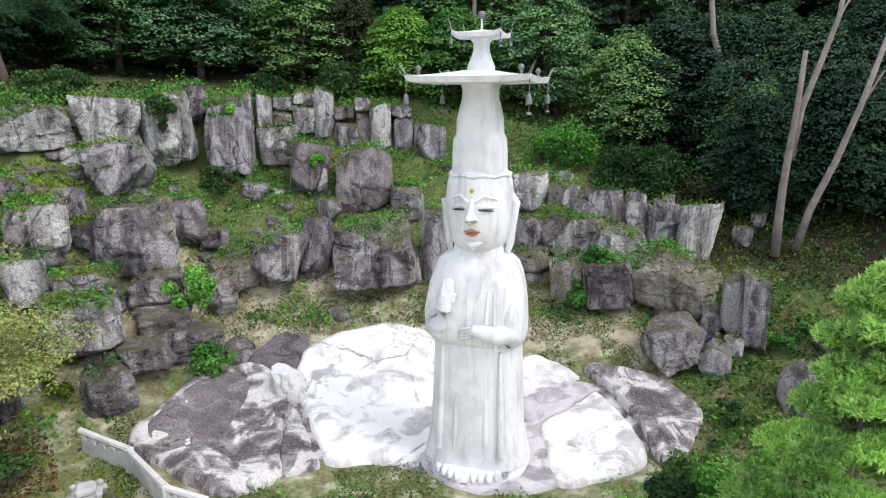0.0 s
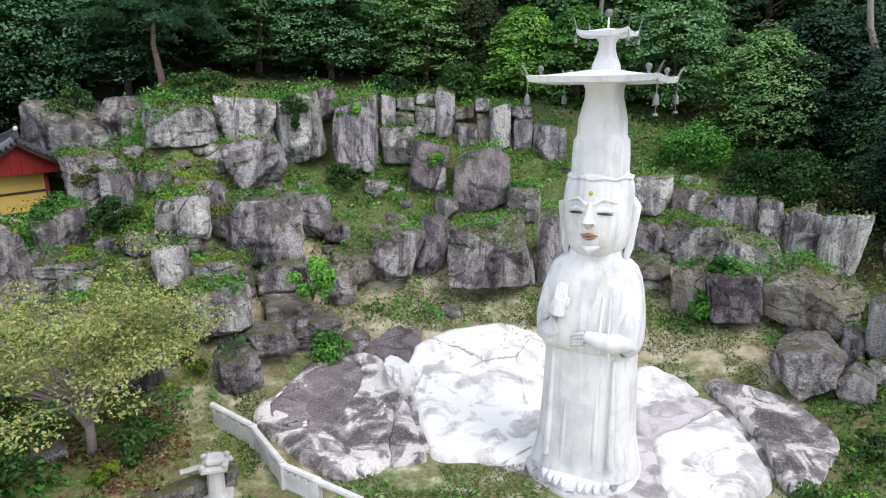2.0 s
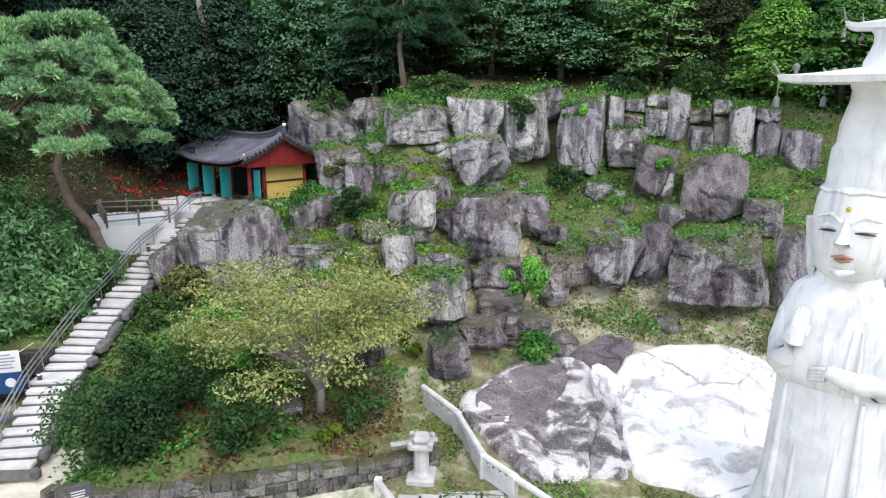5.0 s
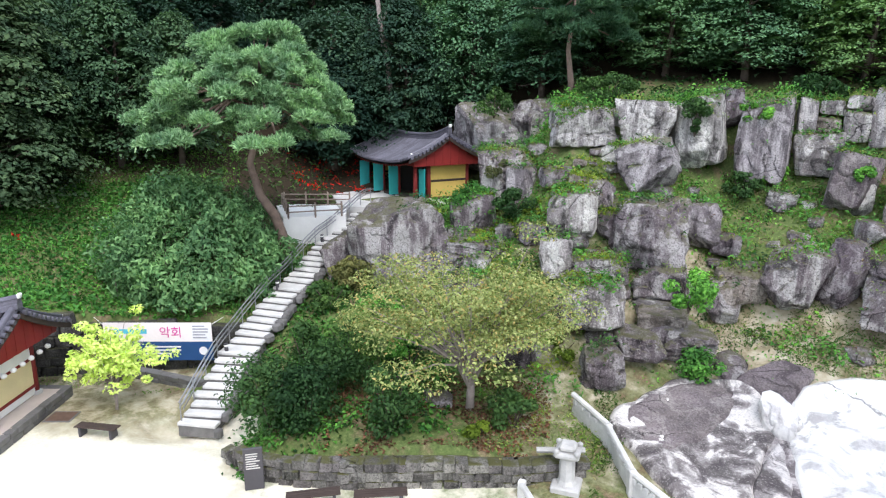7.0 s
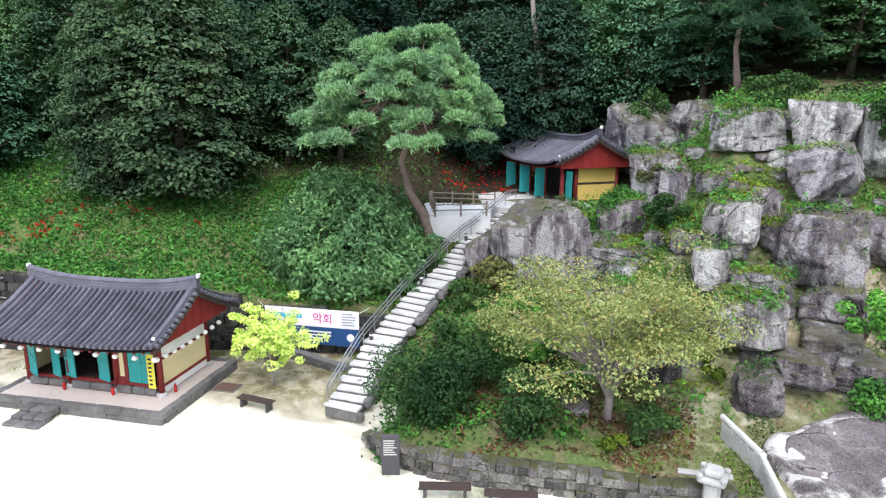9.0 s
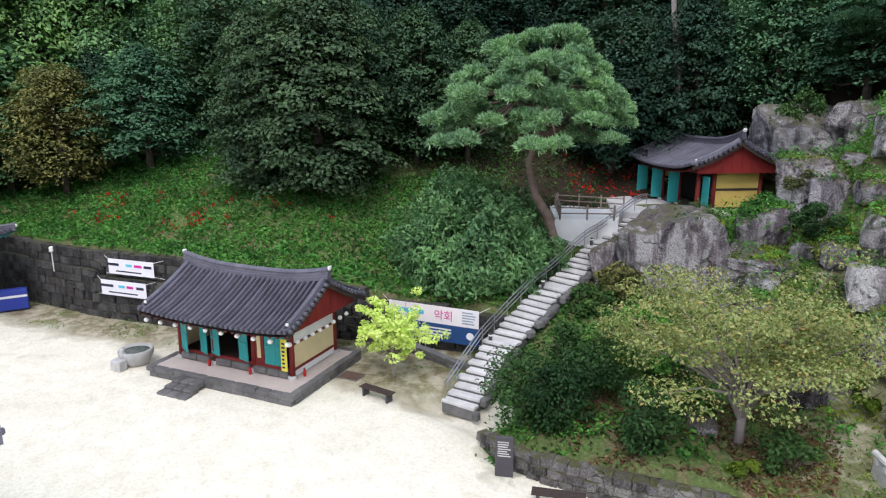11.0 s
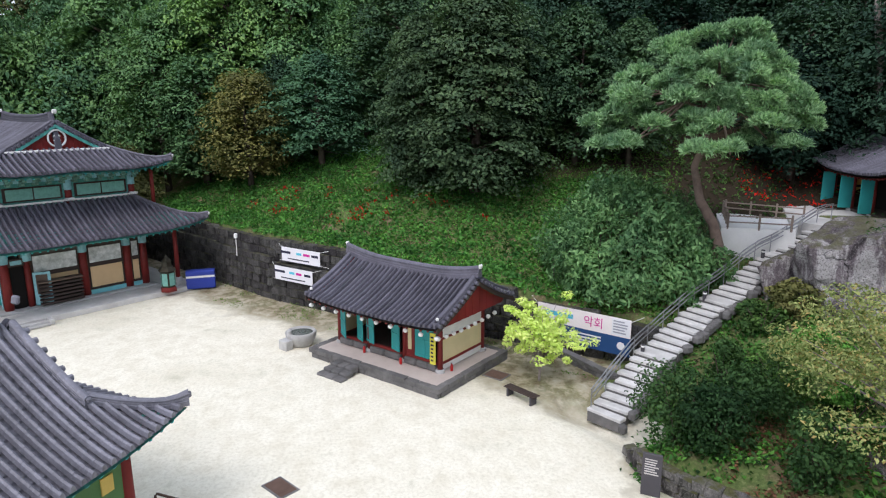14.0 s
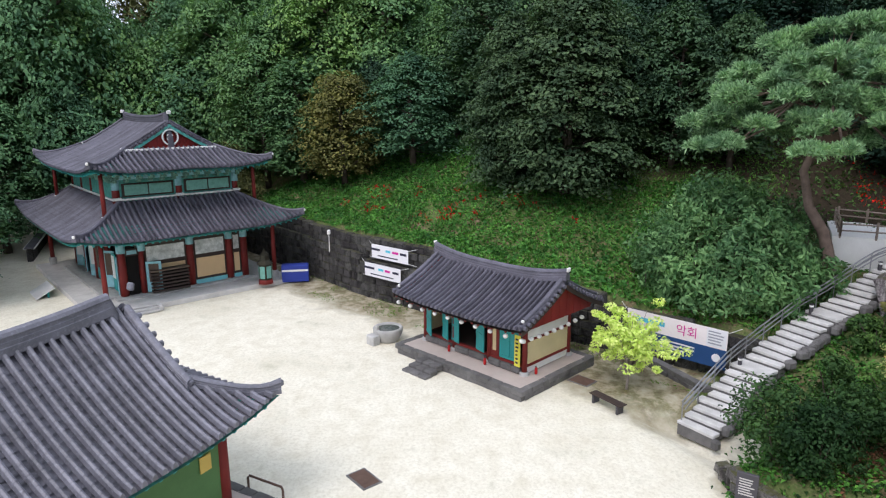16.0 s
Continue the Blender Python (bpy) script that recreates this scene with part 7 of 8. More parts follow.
def bow(s):
    """How far the flight swings aside of its straight line."""
    return float(np.interp(s, (0.0, 1.7, 3.3, 5.1, 7.3, 9.5, 12.0, 15.0, 18.5), (0.3, 0.6, 0.84, 1.03, 0.95, 0.83, 0.6, 0.05, -0.7)))


def bend(s):
    return math.degrees(math.atan2(bow(s + 0.6) - bow(s - 0.6), 1.2))


rnd = random.Random(2)
s_at, step_tops = 0.0, []
base_run = (stair_len - 3 * 0.55) / N_STEP
for k in range(N_STEP):
    run = base_run + (0.55 if k in (8, 17, 26) else 0)
    top = STAIR_Z * (k + 1) / N_STEP
    wob = rnd.uniform(-0.07, 0.07) + bow(s_at + run / 2)
    ang = bend(s_at + run / 2)
    part("step", box((s_at + run / 2 + 0.04, wob, top - 0.08), (run * 0.95, 1.52 + rnd.uniform(-0.12, 0.12), 0.16), ang + rnd.uniform(-2.2, 2.2), 0.03, rnd.uniform(-0.8, 0.8), rnd.uniform(-1, 1)), M_STEP, stairs)
    part("riser", box((s_at + run / 2 + 0.06, wob, top - 0.34), (run + 0.02, 1.5, 0.44), ang), M_DSTONE, stairs)
    s_at += run
    step_tops.append((s_at, top))
for k in range(40):                                   # rough stones along the open edge
    s = rnd.uniform(0, stair_len)
    w = rnd.uniform(0.3, 0.6)
    ob = part("edge_rock", box((s, bow(s) - 0.9, STAIR_Z * s / stair_len - 0.12), (w, 0.34, 0.4), rnd.uniform(-20, 20), 0.08), M_DSTONE, stairs)

rail = thing("stair_handrail", pose(STAIR_A.x, STAIR_A.y, 0, 0, 0, stair_ang), "double steel pipe handrail along the stone stairway", "handrail")


def stair_z(s):
    return float(np.interp(s, [0.0] + [p[0] for p in step_tops], [0.0] + [p[1] for p in step_tops]))


for hgt in (0.95, 0.72):
    pts = [(s, bow(s) + 0.78, stair_z(s) + hgt) for s in np.linspace(0.1, stair_len + 1.2, 24)]
    part("rail_pipe", tube(pts, 0.032, 6), M_STEEL, rail)
    part("rail_pipe", tube([(s, y - 0.16, z - 0.04) for s, y, z in pts], 0.028, 6), M_STEEL, rail)
for s in np.linspace(0.15, stair_len + 1.1, 17):
    part("post", tube([(s, bow(s) + 0.78, stair_z(s) - 0.25), (s, bow(s) + 0.78, stair_z(s) + 0.95)], 0.026, 6), M_STEEL, rail)
for s in (3.9, 8.6, 13.0):
    lamp = thing("path_light", pose(*(STAIR_A + stair_dir * s), stair_z(s)) @ pose(0, 0, 0, 0, 0, stair_ang) @ pose(0, bow(s) + 0.5, 0), "short black bollard path light with white collar", "path light", "path lights on the stairs")
    part("post", lathe([(0.09, 0.0), (0.09, 0.45), (0.1, 0.5)], 10), M_GREY, lamp)
    part("collar", lathe([(0.085, 0.36), (0.1, 0.37), (0.1, 0.44), (0.085, 0.45)], 10), M_WHITE, lamp)

terrace = thing("upper_terrace", pose(0, 0, 0), "pale concrete terrace in front of the hermitage", "terrace", kind="structure")
part("paving", prism([(-30.0, 24.6), (-32.2, 23.6), (-36.8, 26.4), (-37.4, 34.5), (-28.6, 34.5), (-28.4, 27.4)], 4.6, 6.22), M_CONC, terrace)
part("viewing_deck", prism([(-31.7, 19.3), (-30.2, 22.6), (-32.2, 24.2), (-36.5, 26.6), (-36.0, 21.5)], 3.4, 6.05), M_WHITE, terrace, "white ribbed concrete retaining wall")
fence = thing("wooden_fence", pose(0, 0, 0), "low brown wooden post-and-rail fence on the terrace", "fence")
for line in (((-31.6, 19.6), (-30.3, 22.4)), ((-31.6, 19.6), (-35.8, 21.8)), ((-33.2, 25.2), (-36.2, 22.2))):
    a, b = Vector(line[0]), Vector(line[1])
    n = max(2, round((b - a).length / 1.3))
    for k in range(n + 1):
        p = a.lerp(b, k / n)
        part("post", box((p.x, p.y, 6.4), (0.1, 0.1, 0.9), 30, 0.02), M_FENCE, fence)
    for z in (6.35, 6.68):
        part("rail", tube([(a.x, a.y, z), (b.x, b.y, z)], 0.042, 6), M_FENCE, fence)


def stone_wall(name, line, tops, base, course, block, label, mat, thick=0.5, lean=0.0, seed=1, ledge=None):
    """A retaining wall of split stones laid in courses along a line, with recessed joints."""
    w = thing(name, pose(0, 0, 0), label, "retaining wall", kind="structure")
    rnd = random.Random(seed)
    shared = [block_mesh("wall_stone", seed * 50 + k, 0.07, 0.07) for k in range(6)]
    for me in shared:
        me.materials.append(mat)
    for i in range(len(line) - 1):
        a, b = Vector(line[i]), Vector(line[i + 1])
        d = b - a
        ang = math.degrees(math.atan2(d.y, d.x))
        nrm = Vector((d.y, -d.x)).normalized()
        top = max(tops[i], tops[i + 1])
        mid = (a + b) / 2
        low = min(tops[i], tops[i + 1])
        part("wall_core", box((mid.x - nrm.x * 0.22, mid.y - nrm.y * 0.22, base + (low - base) / 2 - 0.1), (d.length + 0.1, 0.4, low - base - 0.1), ang), mat, w)
        z, row = base, 0
        while z < top - 0.08:
            h = course * rnd.uniform(0.85, 1.15)
            s = -block * 0.5 * (row % 2)
            while s < d.length:
                bw = block * rnd.uniform(0.7, 1.35)
                t = min(1, max(0, (s + bw / 2) / d.length))
                lim = tops[i] * (1 - t) + tops[i + 1] * t
                if z + h * 0.5 < lim:
                    c = a + d.normalized() * (s + bw / 2)
                    off = 0.25 if ledge and z < ledge else 0.0
                    ob = new("wall_stone", rnd.choice(shared))
                    ob.parent = w
                    o = nrm * (off + rnd.uniform(-0.04, 0.05))
                    ob.matrix_basis = pose(c.x + o.x, c.y + o.y, z + h / 2, 0, 0, ang + rnd.uniform(-2, 2)) @ Matrix.Diagonal((bw * 0.99, thick, h * 0.99, 1))
                s += bw
            z += h
            row += 1
    return w


stone_wall("retaining_wall", [tuple(p) for p in WALL[1:]], WALL_TOP[1:], -0.1, 0.52, 0.95, "tall dark mossy stone retaining wall behind the yard", M_WALLSTONE, 0.5, seed=3, ledge=2.5)
ledge_line = [(-30.4, 9.6), (-26.4, 11.2), (-24.2, 12.0)]
stone_wall("planter_edge", ledge_line, [0.45, 0.45, 0.5], -0.1, 0.28, 0.7, "low dark stone edging below the banner", M_DSTONE, 0.4, seed=5)
garden_line = [tuple(at(a, r).xy) for a, r in ((64.6, 21.8), (63.0, 20.8), (59.0, 19.9), (54.0, 19.4), (48.0, 19.2), (42.0, 19.2), (37.0, 19.3), (31.5, 19.9))]
stone_wall("garden_wall", garden_line, [0.6, 0.85, 0.95, 1.0, 1.0, 1.0, 0.95, 0.95], -0.1, 0.34, 0.55, "curved mossy stone wall holding up the garden", M_GWALL, 0.45, seed=7)

# ---- things in the yard ----
def writing(parent, m, w, h, lines, mat, seed):
    """Unreadable small print as plain bars."""
    rnd = random.Random(seed)
    for k in range(lines):
        z = h / 2 - h * (k + 0.5) / lines
        ln = w * rnd.uniform(0.7, 1.0)
        ob = part("print_bar", box((-(w - ln) / 2, -0.006, z), (ln, 0.006, h / lines * 0.45)), mat, parent)
        ob.matrix_basis = m


def banner(m, w, h, label, upper_mat, lower_mat=None, split=0.5):
    b = thing("banner", m, label, "banner", "banners on the retaining wall")
    if lower_mat:
        part("cloth", box((0, 0, h * (1 - split) / 2), (w, 0.02, h * split)), upper_mat, b)
        part("cloth", box((0, 0, -h * split / 2), (w, 0.02, h * (1 - split))), lower_mat, b)
    else:
        part("cloth", box((0, 0, 0), (w, 0.02, h)), upper_mat, b)
    for sx in (-1, 1):
        for sz in (-1, 1):
            part("cord", tube([(sx * w / 2, 0, sz * h * 0.45), (sx * (w / 2 + 0.5), 0.25, sz * h * 0.6)], 0.012, 4), M_WHITE, b)
    return b


big = banner(pose(-29.1, 10.8, 1.62, 0, 0, 45), 5.0, 1.85, "concert banner, pink lettering over navy print, tied to the wall", M_BANNER_Y, M_BANNER_B)
txt = bpy.data.curves.new("letters", "FONT")
txt.body, txt.size, txt.align_x, txt.extrude = "악회", 0.58, "CENTER", 0.004
txt.materials.append(M_PINK)
tob = new("letters", txt)
tob.parent = big
tob.matrix_basis = pose(0.6, -0.025, 0.25, 90, 0, 0)
writing(big, pose(2.0, -0.012, 0.48), 0.75, 0.7, 5, M_PRINT, 1)
part("print_field", box((2.0, -0.013, 0.48), (0.9, 0.01, 0.84)), M_BANNER_W, big)
for ob in [o for o in big.children if o.name.startswith("print_bar")]:
    ob.location.y -= 0.012
writing(big, pose(0.2, -0.012, -0.42), 1.7, 0.5, 3, M_BANNER_W, 2)
writing(big, pose(-1.4, -0.012, -0.4), 1.2, 0.4, 2, M_BANNER_W, 3)
writing(big, pose(-1.2, -0.012, 0.5), 1.6, 0.5, 1, M_CYAN, 6)
part("round_mark", tube([(2.05, -0.02, -0.45), (2.05, -0.01, -0.45)], 0.2, 16), M_BANNER_W, big)
wall_ang = math.degrees(math.atan2(4.3, 3.7))
for (az, r, z, w, h, seed) in ((95.4, 39.8, 3.3, 3.3, 0.9, 4), (96.1, 40.05, 2.05, 3.3, 0.9, 5)):
    p = at(az, r)
    b = banner(pose(p.x, p.y, z, 0, 0, wall_ang), w, h, "white cloth banner with coloured lettering on the dark wall", M_BANNER_W)
    for k, (x, ww, mat) in enumerate(((-1.15, 1.1, M_INK), (-0.1, 0.5, M_CYAN), (0.55, 0.6, M_PINK), (1.3, 0.7, M_INK))):
        writing(b, pose(x, -0.012, 0.12), ww, 0.34, 1, mat, seed + k)
    writing(b, pose(0.1, -0.012, -0.26), 2.4, 0.16, 1, M_INK, seed)

p = at(103.9, 46.2)
bx = thing("covered_stand", pose(p.x, p.y, 0, 0, 0, 100), "blue sheet covered stand with a white stripe", "stand")
part("cover", box((0, 0, 0.72), (1.9, 0.7, 1.25), 0, 0.04), M_ROYAL, bx)
part("stripe", box((0, -0.36, 0.95), (1.86, 0.02, 0.14)), M_WHITE, bx)
p = at(106.5, 45.3)
pl = thing("bronze_lantern", pose(p.x, p.y, 0.33, 0, 0, 20), "dark openwork bronze lantern with pagoda roof on the terrace", "lantern")
part("base", lathe([(0.55, 0), (0.55, 0.2), (0.45, 0.3)], 6), M_RED, pl)
part("cage", lathe([(0.46, 0.3), (0.5, 1.35), (0.46, 1.42)], 6), M_BRONZE, pl)
for k in range(6):
    a = k * math.tau / 6 + 0.52
    part("glass_panel", box((math.cos(a) * 0.44, math.sin(a) * 0.44, 0.85), (0.02, 0.36, 0.85), math.degrees(a)), M_MINT, pl)
part("roof", lathe([(0.62, 1.42), (0.5, 1.56), (0.36, 1.7), (0.3, 2.0), (0.36, 2.04), (0.12, 2.3), (0.03, 2.5)], 6), M_BRONZE, pl)
p = at(100.8, 44.6)
lt = thing("wall_lamp_post", pose(p.x, p.y, 2.9), "small white lamp on a thin post at the wall", "lamp")
part("post", tube([(0, 0, -0.4), (0, 0, 0.9)], 0.03, 6), M_WHITE, lt)
part("head", box((0, 0, 1.0), (0.3, 0.2, 0.3), 0, 0.03), M_WHITE, lt)

p = at(95.7, 33.2)
basin = thing("stone_basin", pose(p.x, p.y, 0, 0, 0, 45), "round grey stone water basin with a square spout block", "water basin")
bm = bmesh.new()
add_lathe(bm, [(0.55, 0), (0.62, 0.12), (0.8, 0.5), (0.82, 0.72), (0.76, 0.78), (0.68, 0.76), (0.64, 0.6), (0.5, 0.55)], 24)
part("bowl", bm, M_STONE, basin, "", True)
part("water", lathe([(0.66, 0.66), (0.65, 0.67)], 24), M_WATER, basin)
part("spout_block", box((-0.1, -0.95, 0.25), (0.62, 0.5, 0.55), 0, 0.05), M_STONE, basin)
bm = bmesh.new()
add_lathe(bm, [(0.13, 0.5), (0.16, 0.7), (0.1, 0.85), (0.12, 0.95), (0.05, 1.05)], 10, 1, 1, (-0.05, -0.72, 0))
part("spout_figure", bm, M_STONE, basin)


def bench(x, y, turn, length, label):
    b = thing("bench", pose(x, y, 0, 0, 0, turn), label, "bench", "benches of the yard")
    for k in range(4):
        part("slat", box((0, -0.17 + k * 0.115, 0.42), (length, 0.1, 0.045), 0, 0.01), M_DWOOD, b)
    for sx in (-1, 1):
        part("leg", box((sx * (length / 2 - 0.2), 0, 0.2), (0.1, 0.4, 0.4), 0, 0.02), M_GREY, b)


p = at(75.0, 25.9)
bench(p.x, p.y, 35, 1.7, "backless dark wooden bench near the young tree")
p = at(57.2, 18.5)
bench(p.x, p.y, 56, 1.7, "backless dark wooden bench below the garden wall")
p = at(50.6, 18.2)
bench(p.x, p.y, 50, 1.7, "backless dark wooden bench below the garden wall")
for az, r, w, d, turn in ((98.4, 19.9, 1.0, 0.62, 40), (77.4, 28.4, 0.95, 0.75, 45)):
    p = at(az, r)
    dr = thing("drain_cover", pose(p.x, p.y, 0.0, 0, 0, turn), "rusty iron drain cover set in the sand", "drain cover", "drain covers")
    part("frame", box((0, 0, 0.01), (w + 0.14, d + 0.14, 0.04), 0, 0.005), M_DSTONE, dr)
    part("lid", box((0, 0, 0.025), (w, d, 0.04), 0, 0.005), M_RUST, dr)
p = at(62.6, 19.9)
sign = thing("notice_board", pose(p.x, p.y, 0, 0, 0, 58), "dark grey upright notice board with pale print", "sign")
part("panel", box((0, 0, 0.75), (0.62, 0.1, 1.5), 0, 0.01), M_GREY, sign)
writing(sign, pose(0, -0.055, 1.05), 0.46, 0.6, 7, M_CONC, 9)
# stone lantern stump, balustrade and paving in front of the rock
p = at(32.2, 19.3)
ln = thing("stone_lantern_post", pose(p.x, p.y, 0, 0, 0, 25), "pale granite lantern post with a carved cap", "stone lantern")
part("foot", box((0, 0, 0.15), (0.95, 0.95, 0.34), 0, 0.05), M_STONE, ln)
part("shaft", lathe([(0.34, 0.3), (0.27, 0.45), (0.25, 1.2), (0.3, 1.3)], 8), M_STONE, ln)
part("cap", box((0, 0, 1.42), (0.82, 0.82, 0.2), 0, 0.06), M_STONE, ln)
part("cap_crest", box((0, 0, 1.62), (0.56, 0.56, 0.26), 0, 0.09), M_STONE, ln)
for sx in (-1, 1):
    for sy in (-1, 1):
        part("cap_corner", box((sx * 0.34, sy * 0.34, 1.56), (0.18, 0.18, 0.16), 45, 0.04), M_STONE, ln)
bar = thing("stone_beam", pose(0, 0, 0), "loose pale stone beam lying on the garden wall", "stone beam")
part("beam", tube([at(35.2, 19.75, 1.12), at(30.6, 20.0, 1.15)], 0.1, 6), M_STONE, bar)
bal = thing("stone_balustrade", pose(0, 0, 0), "white carved stone balustrade stepping down beside the rock", "balustrade")
line = [at(a, r) for a, r in ((32.0, 23.2), (28.6, 21.7), (26.1, 19.4), (23.0, 18.4), (19.0, 17.2))]
for i, (a, b) in enumerate(zip(line, line[1:])):
    za, zb = height(a.x, a.y) + 0.8, height(b.x, b.y) + 0.85
    part("handrail", tube([(a.x, a.y, za), (b.x, b.y, zb)], 0.11, 8), M_STEP, bal)
    d = b - a
    ang = math.degrees(math.atan2(d.y, d.x))
    if i < 3:
        m = (a + b) / 2
        part("panel", box((m.x, m.y, (za + zb) / 2 - 0.5), (d.length * 0.96, 0.12, 0.62), ang, 0.02, 0, -math.degrees(math.atan2(zb - za, d.length))), M_STEP, bal)
        for k in range(5):
            q = a.lerp(b, (k + 0.5) / 5)
            part("baluster", box((q.x, q.y, za + (zb - za) * (k + 0.5) / 5 - 0.2), (0.2, 0.2, 0.22), ang, 0.03), M_STEP, bal)
    part("newel", box((b.x, b.y, zb - 0.45), (0.26, 0.26, 1.0), ang, 0.03), M_STEP, bal)
low = thing("stone_balustrade", pose(0, 0, 0), "pale stone handrail at the foot of the garden wall", "balustrade")
part("handrail", tube([at(36.5, 18.5, 0.55), at(33.5, 16.5, 0.5)], 0.11, 8), M_STEP, low)
part("newel", box((*at(36.5, 18.6).xy, 0.3), (0.24, 0.24, 0.7), 20, 0.03), M_STEP, low)
pav = thing("stone_paving", pose(0, 0, 0), "grey granite paving in front of the garden wall", "paving", kind="structure")
for i in range(5):
    for k in range(4):
        q = at(33.5 - i * 2.1, 18.9 - k * 0.8)
        part("paver", box((q.x, q.y, 0.03), (0.76, 0.72, 0.08), 25, 0.012), M_STONE, pav)
# paper lanterns strung under the small hall's eave
for k in range(9):
    y = -2.5 + 4.6 * k / 8
    ob = part("paper_lantern", lathe([(0.04, -0.1), (0.1, -0.06), (0.12, 0), (0.1, 0.06), (0.04, 0.1)], 10), M_WHITE, None, "", True)
    ob.matrix_basis = K_M @ pose(3.75, y, 2.42 - 0.1 * math.sin(math.pi * k / 8))
    tagged(ob, "round white paper lantern hanging under the eave", "paper lantern", "paper lanterns of the small hall")
for k in range(10):
    ob = part("paper_lantern", lathe([(0.04, -0.1), (0.1, -0.06), (0.12, 0), (0.1, 0.06), (0.04, 0.1)], 10), M_WHITE, None, "", True)
    ob.matrix_basis = K_M @ pose(-4.0 + 8.0 * k / 9, -2.95, 2.62)
    tagged(ob, "round white paper lantern hanging under the eave", "paper lantern", "paper lanterns of the small hall")
sg = part("cloth_notice", box((3.0, -1.95, 1.6), (0.32, 0.03, 1.5)), M_SIGNY, small_hall, "yellow cloth notice with dark print")
writing(small_hall, pose(3.0, -1.975, 1.6), 0.18, 1.3, 7, M_INK, 12)
for x, y in ((-1.2, -2.1), (1.2, -2.12), (3.6, -1.3)):
    fx = thing("fire_extinguisher", K_M @ pose(x, y, 0.47), "small red fire extinguisher standing on the terrace", "fire extinguisher", "fire extinguishers of the small hall")
    part("bottle", lathe([(0.06, 0.0), (0.07, 0.03), (0.07, 0.26), (0.04, 0.32), (0.025, 0.35)], 10), M_EXT, fx, "", True)
    part("valve", box((0, -0.02, 0.37), (0.04, 0.1, 0.05), 0, 0.01), M_GREY, fx)
p = at(107.8, 19.4)
gb = thing("low_pipe_barrier", pose(p.x, p.y, 0, 0, 0, 62), "low dark metal pipe barrier in the yard", "barrier")
part("hoop", tube([(-0.75, 0, -0.05), (-0.75, 0, 0.62), (-0.68, 0, 0.7), (0.68, 0, 0.7), (0.75, 0, 0.62), (0.75, 0, -0.05)], 0.04, 8), M_RUST, gb)
# tiled low wall and roof edge far behind the main hall
low_wall = thing("tiled_garden_wall", pose(-57.5, -37.5, 0, 0, 0, 25), "low garden wall with white-ended roof tiles", "garden wall")
part("wall", box((0, 0, 0.5), (14, 0.4, 1.1), 0, 0.02), M_WALLSTONE, low_wall)
part("coping", box((0, 0, 1.12), (14, 0.7, 0.16), 0, 0.05), M_TILE, low_wall)
for k in range(30):
    part("end_tile", tube([(-6.8 + k * 0.47, -0.42, 1.08), (-6.8 + k * 0.47, 0.42, 1.08)], 0.09, 8), M_WHITE, low_wall)

# ---- low growth that nobody could count ----
def cover(name, n, pick, size, mat, label, category, seed, upright=0.5, aspect=0.4, clump=0.0, per=1, lift=0.0):
    """Small leaves strewn over the ground where pick() says so (bearing and distance range and a test)."""
    rng = np.random.default_rng(seed)
    pts, nrs = [], []
    (a0, a1), (r0, r1), test = pick
    tries = 0
    while len(pts) < n and tries < n * 12:
        tries += 1
        a, r = rng.uniform(a0, a1), math.sqrt(rng.uniform(r0 * r0, r1 * r1))
        p = at(a, r)
        if not test(p.x, p.y, a, r):
            continue
        for k in range(per):
            q = p + Vector((*rng.normal(size=2) * clump, 0))
            z = rough_height(q.x, q.y) + lift
            pts.append((q.x, q.y, z + abs(rng.normal()) * size * 0.5 + clump * 0.25 * abs(rng.normal())))
            nrs.append((rng.normal() * upright, rng.normal() * upright, 1.0 - upright * 0.7))
    ob = mesh_part(name, leaf_cloud(name, pts, nrs, size, aspect, 0.35, seed), mat)
    return tagged(ob, label, category, kind="stuff")


def patch(scale, level, off=0.0):
    return lambda x, y, a, r: noise.noise(Vector((x * scale + off, y * scale, off))) > level


on_bank = lambda x, y, a, r: behind_wall(Vector((x, y)))[0] > 0.4
cover("bank_weeds", 42000, ((66, 118), (30, 62), lambda x, y, a, r: on_bank(x, y, a, r) and not (a < 79 and r > 46) and noise.noise(Vector((x * 0.35, y * 0.35, 2))) > -0.6 + 0.25 * noise.noise(Vector((x * 2, y * 2, 7)))), 0.25, L_BANK, "bright green weeds and grass covering the bank", "weeds", 1, 0.6, 0.5)
cover("bank_grass", 24000, ((62, 112), (28, 56), on_bank), 0.2, L_WEED, "rough short grass on the bank above the wall", "grass", 2, 0.8, 0.25)
cover("slope_grass", 30000, ((-34, 40), (20, 41), lambda x, y, a, r: not (a < -20 and r > 33) and not (-24.5 < a < 28.5 and r < 28.9) and noise.noise(Vector((x * 0.35, y * 0.35, 0))) > -0.05), 0.16, L_GRASS, "short grass between the rocks", "grass", 3, 0.8, 0.3)
cover("slope_weeds", 4200, ((-34, 42), (23, 43), lambda x, y, a, r: not (a < -17 and r > 31) and not (-24.5 < a < 28.5 and r < 28.9) and noise.noise(Vector((x * 0.45 + 5, y * 0.45, 5))) > 0.02), 0.19, L_WEED, "green weeds growing between the boulders", "weeds", 4, 0.5, 0.55, 0.25, 4)
cover("front_lawn", 7000, ((-30, 20), (15.5, 18.6), patch(0.4, -0.1, 9)), 0.12, L_GRASS, "thin lawn in front of the statue", "grass", 5, 0.9, 0.25)
cover("front_weeds", 1300, ((-30, 20), (15.5, 20), patch(0.4, 0.15, 3)), 0.14, L_WEED, "small weeds in the thin lawn", "weeds", 6, 0.6, 0.5, 0.2, 5)
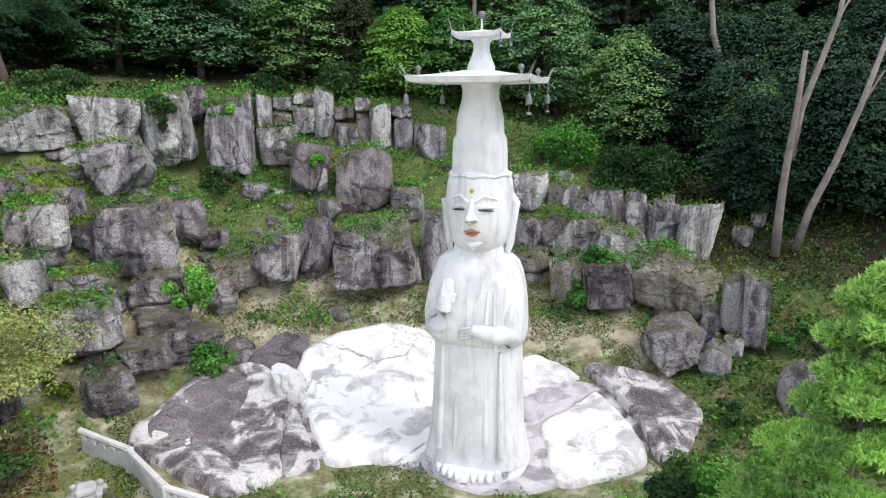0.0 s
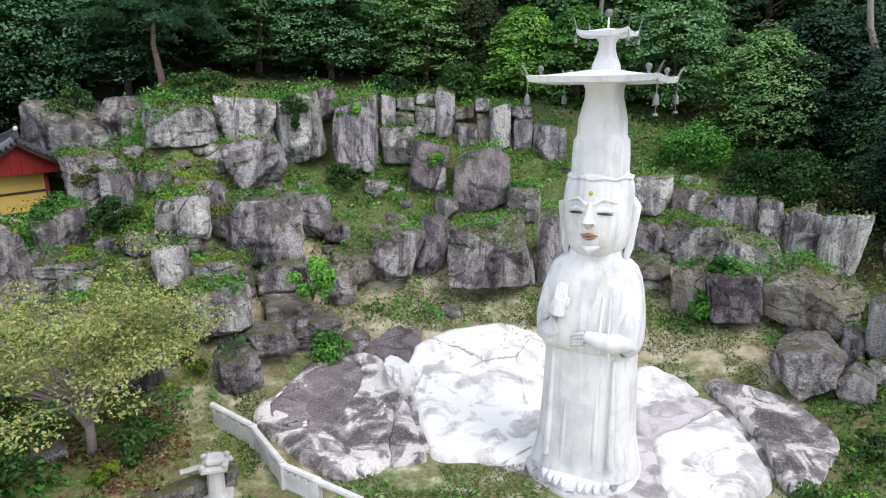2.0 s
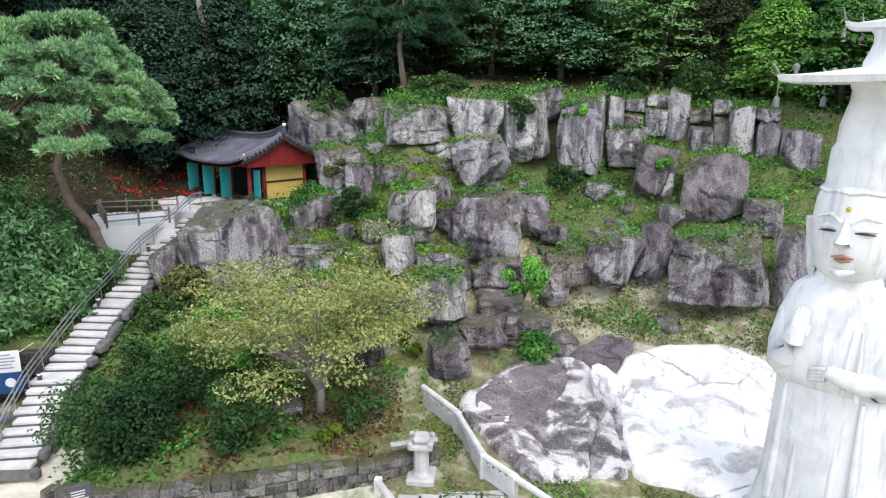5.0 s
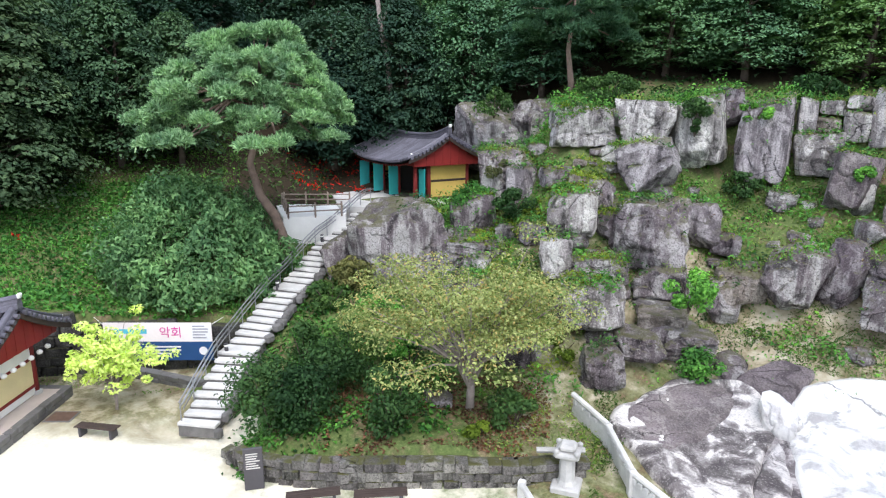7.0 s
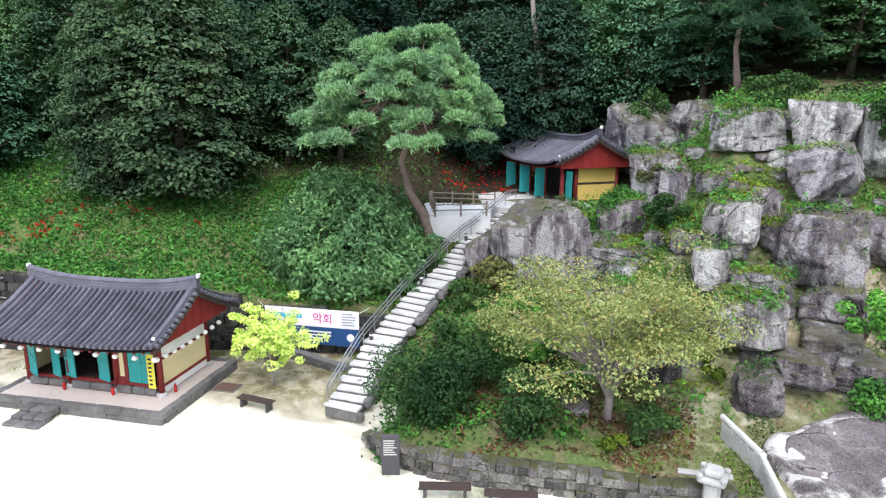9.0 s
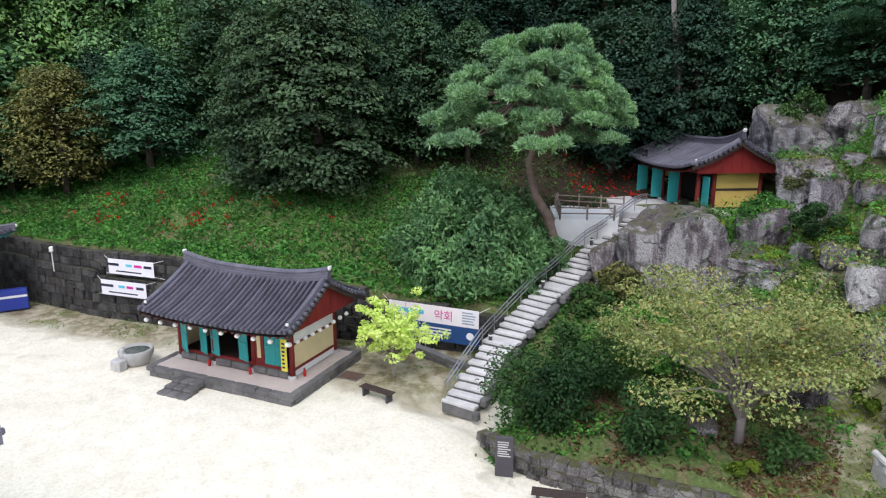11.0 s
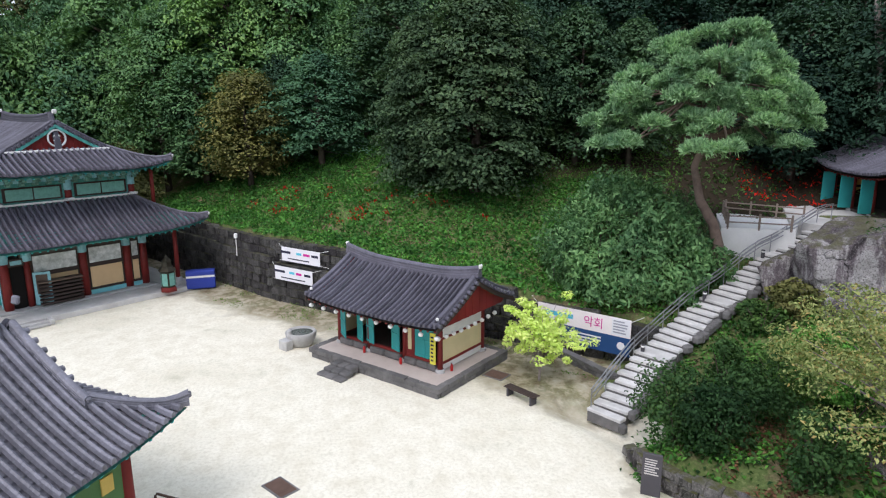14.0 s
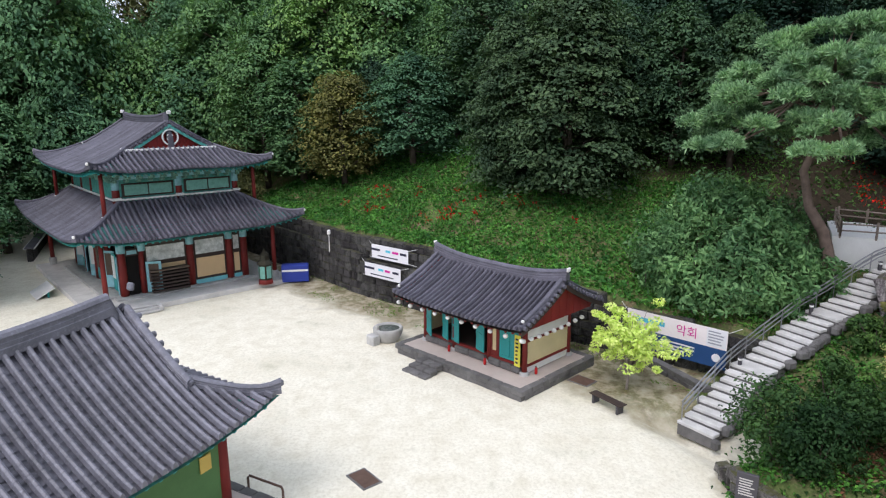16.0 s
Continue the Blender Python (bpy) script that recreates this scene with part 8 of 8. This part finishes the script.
cover("garden_weeds", 9500, ((44, 64), (20.5, 38), patch(0.4, -0.15, 7)), 0.2, L_WEED, "green undergrowth in the garden", "weeds", 7, 0.5, 0.5, 0.2, 3)
cover("fallen_leaves", 4200, ((34, 56), (19.8, 24.5), patch(0.5, -0.2, 1)), 0.13, L_LITTER, "fallen brown leaves under the garden tree", "fallen leaves", 8, 0.3, 0.6)
cover("cliff_top_growth", 2600, ((-30, 44), (41.5, 47), patch(0.3, -0.2, 4)), 0.26, L_BUSH, "undergrowth along the cliff top", "undergrowth", 9, 0.5, 0.55, 0.35, 5)
cover("wood_floor_growth", 2600, ((44, 118), (47, 62), lambda x, y, a, r: height(x, y) > 5), 0.3, L_BUSH, "dark undergrowth at the edge of the wood", "undergrowth", 10, 0.5, 0.5, 0.4, 4)
cover("red_lilies", 260, ((77, 100), (40, 52), lambda x, y, a, r: 3.0 < behind_wall(Vector((x, y)))[0] < 7.5 and noise.noise(Vector((x * 0.45, y * 0.45, 8))) > 0.1), 0.22, L_RED, "red spider lilies flowering on the bank", "flowers", 11, 0.9, 0.4, 0.22, 7, 0.3)
cover("red_lilies", 260, ((50.5, 58), (45, 51), lambda x, y, a, r: True), 0.22, L_RED, "red spider lilies flowering beside the hermitage", "flowers", 12, 0.9, 0.4, 0.2, 4)
cover("yard_edge_grass", 3500, ((66, 112), (22, 50), lambda x, y, a, r: -3.2 < behind_wall(Vector((x, y)))[0] < -0.3 and noise.noise(Vector((x * 0.4, y * 0.4, 6))) > 0.05), 0.14, L_GRASS, "sparse grass at the foot of the wall", "grass", 13, 0.8, 0.3)
cover("wood_edge_growth", 2600, ((-42, -20), (34, 48), lambda x, y, a, r: True), 0.28, L_BUSH, "dark undergrowth below the tall trunks", "undergrowth", 14, 0.5, 0.5, 0.4, 5)
cover("garden_undergrowth", 2600, ((44, 64), (20.5, 36), patch(0.4, -0.3, 12)), 0.2, L_BUSH, "dark undergrowth in the garden", "undergrowth", 15, 0.5, 0.5, 0.25, 5)

cover("rock_bank_growth", 2400, ((-42, -22.5), (22, 35), patch(0.35, -0.3, 21)), 0.2, L_BUSH, "dark undergrowth on the rock bank", "undergrowth", 16, 0.5, 0.5, 0.3, 5)
cover("rock_bank_weeds", 2000, ((-40, -22.5), (20, 33), patch(0.4, -0.05, 31)), 0.18, L_WEED, "green weeds on the rock bank", "weeds", 17, 0.5, 0.5, 0.25, 5)
cover("shaded_growth", 2000, ((55, 69), (37, 52), patch(0.35, -0.4, 41)), 0.24, L_BUSH, "dark undergrowth behind the bamboo", "undergrowth", 18, 0.5, 0.5, 0.35, 5)
cover("statue_court_grass", 26000, ((-26, 30), (18.2, 31.5), lambda x, y, a, r: not (-1 < a < 13.5 and 20 < r < 28.4) and not (-19.5 < a < -6 and r < 26) and not (13 < a < 27 and 20 < r < 27.5) and noise.noise(Vector((x * 0.55 + 51, y * 0.55, 51))) > -0.12), 0.13, L_GRASS, "short patchy grass round the bare rock sheets", "grass", 19, 0.9, 0.28)
cover("statue_court_weeds", 1500, ((-26, 30), (25.5, 31), patch(0.6, 0.08, 61)), 0.13, L_WEED, "small weeds along the edge of the rock sheets", "weeds", 20, 0.6, 0.5, 0.2, 5)
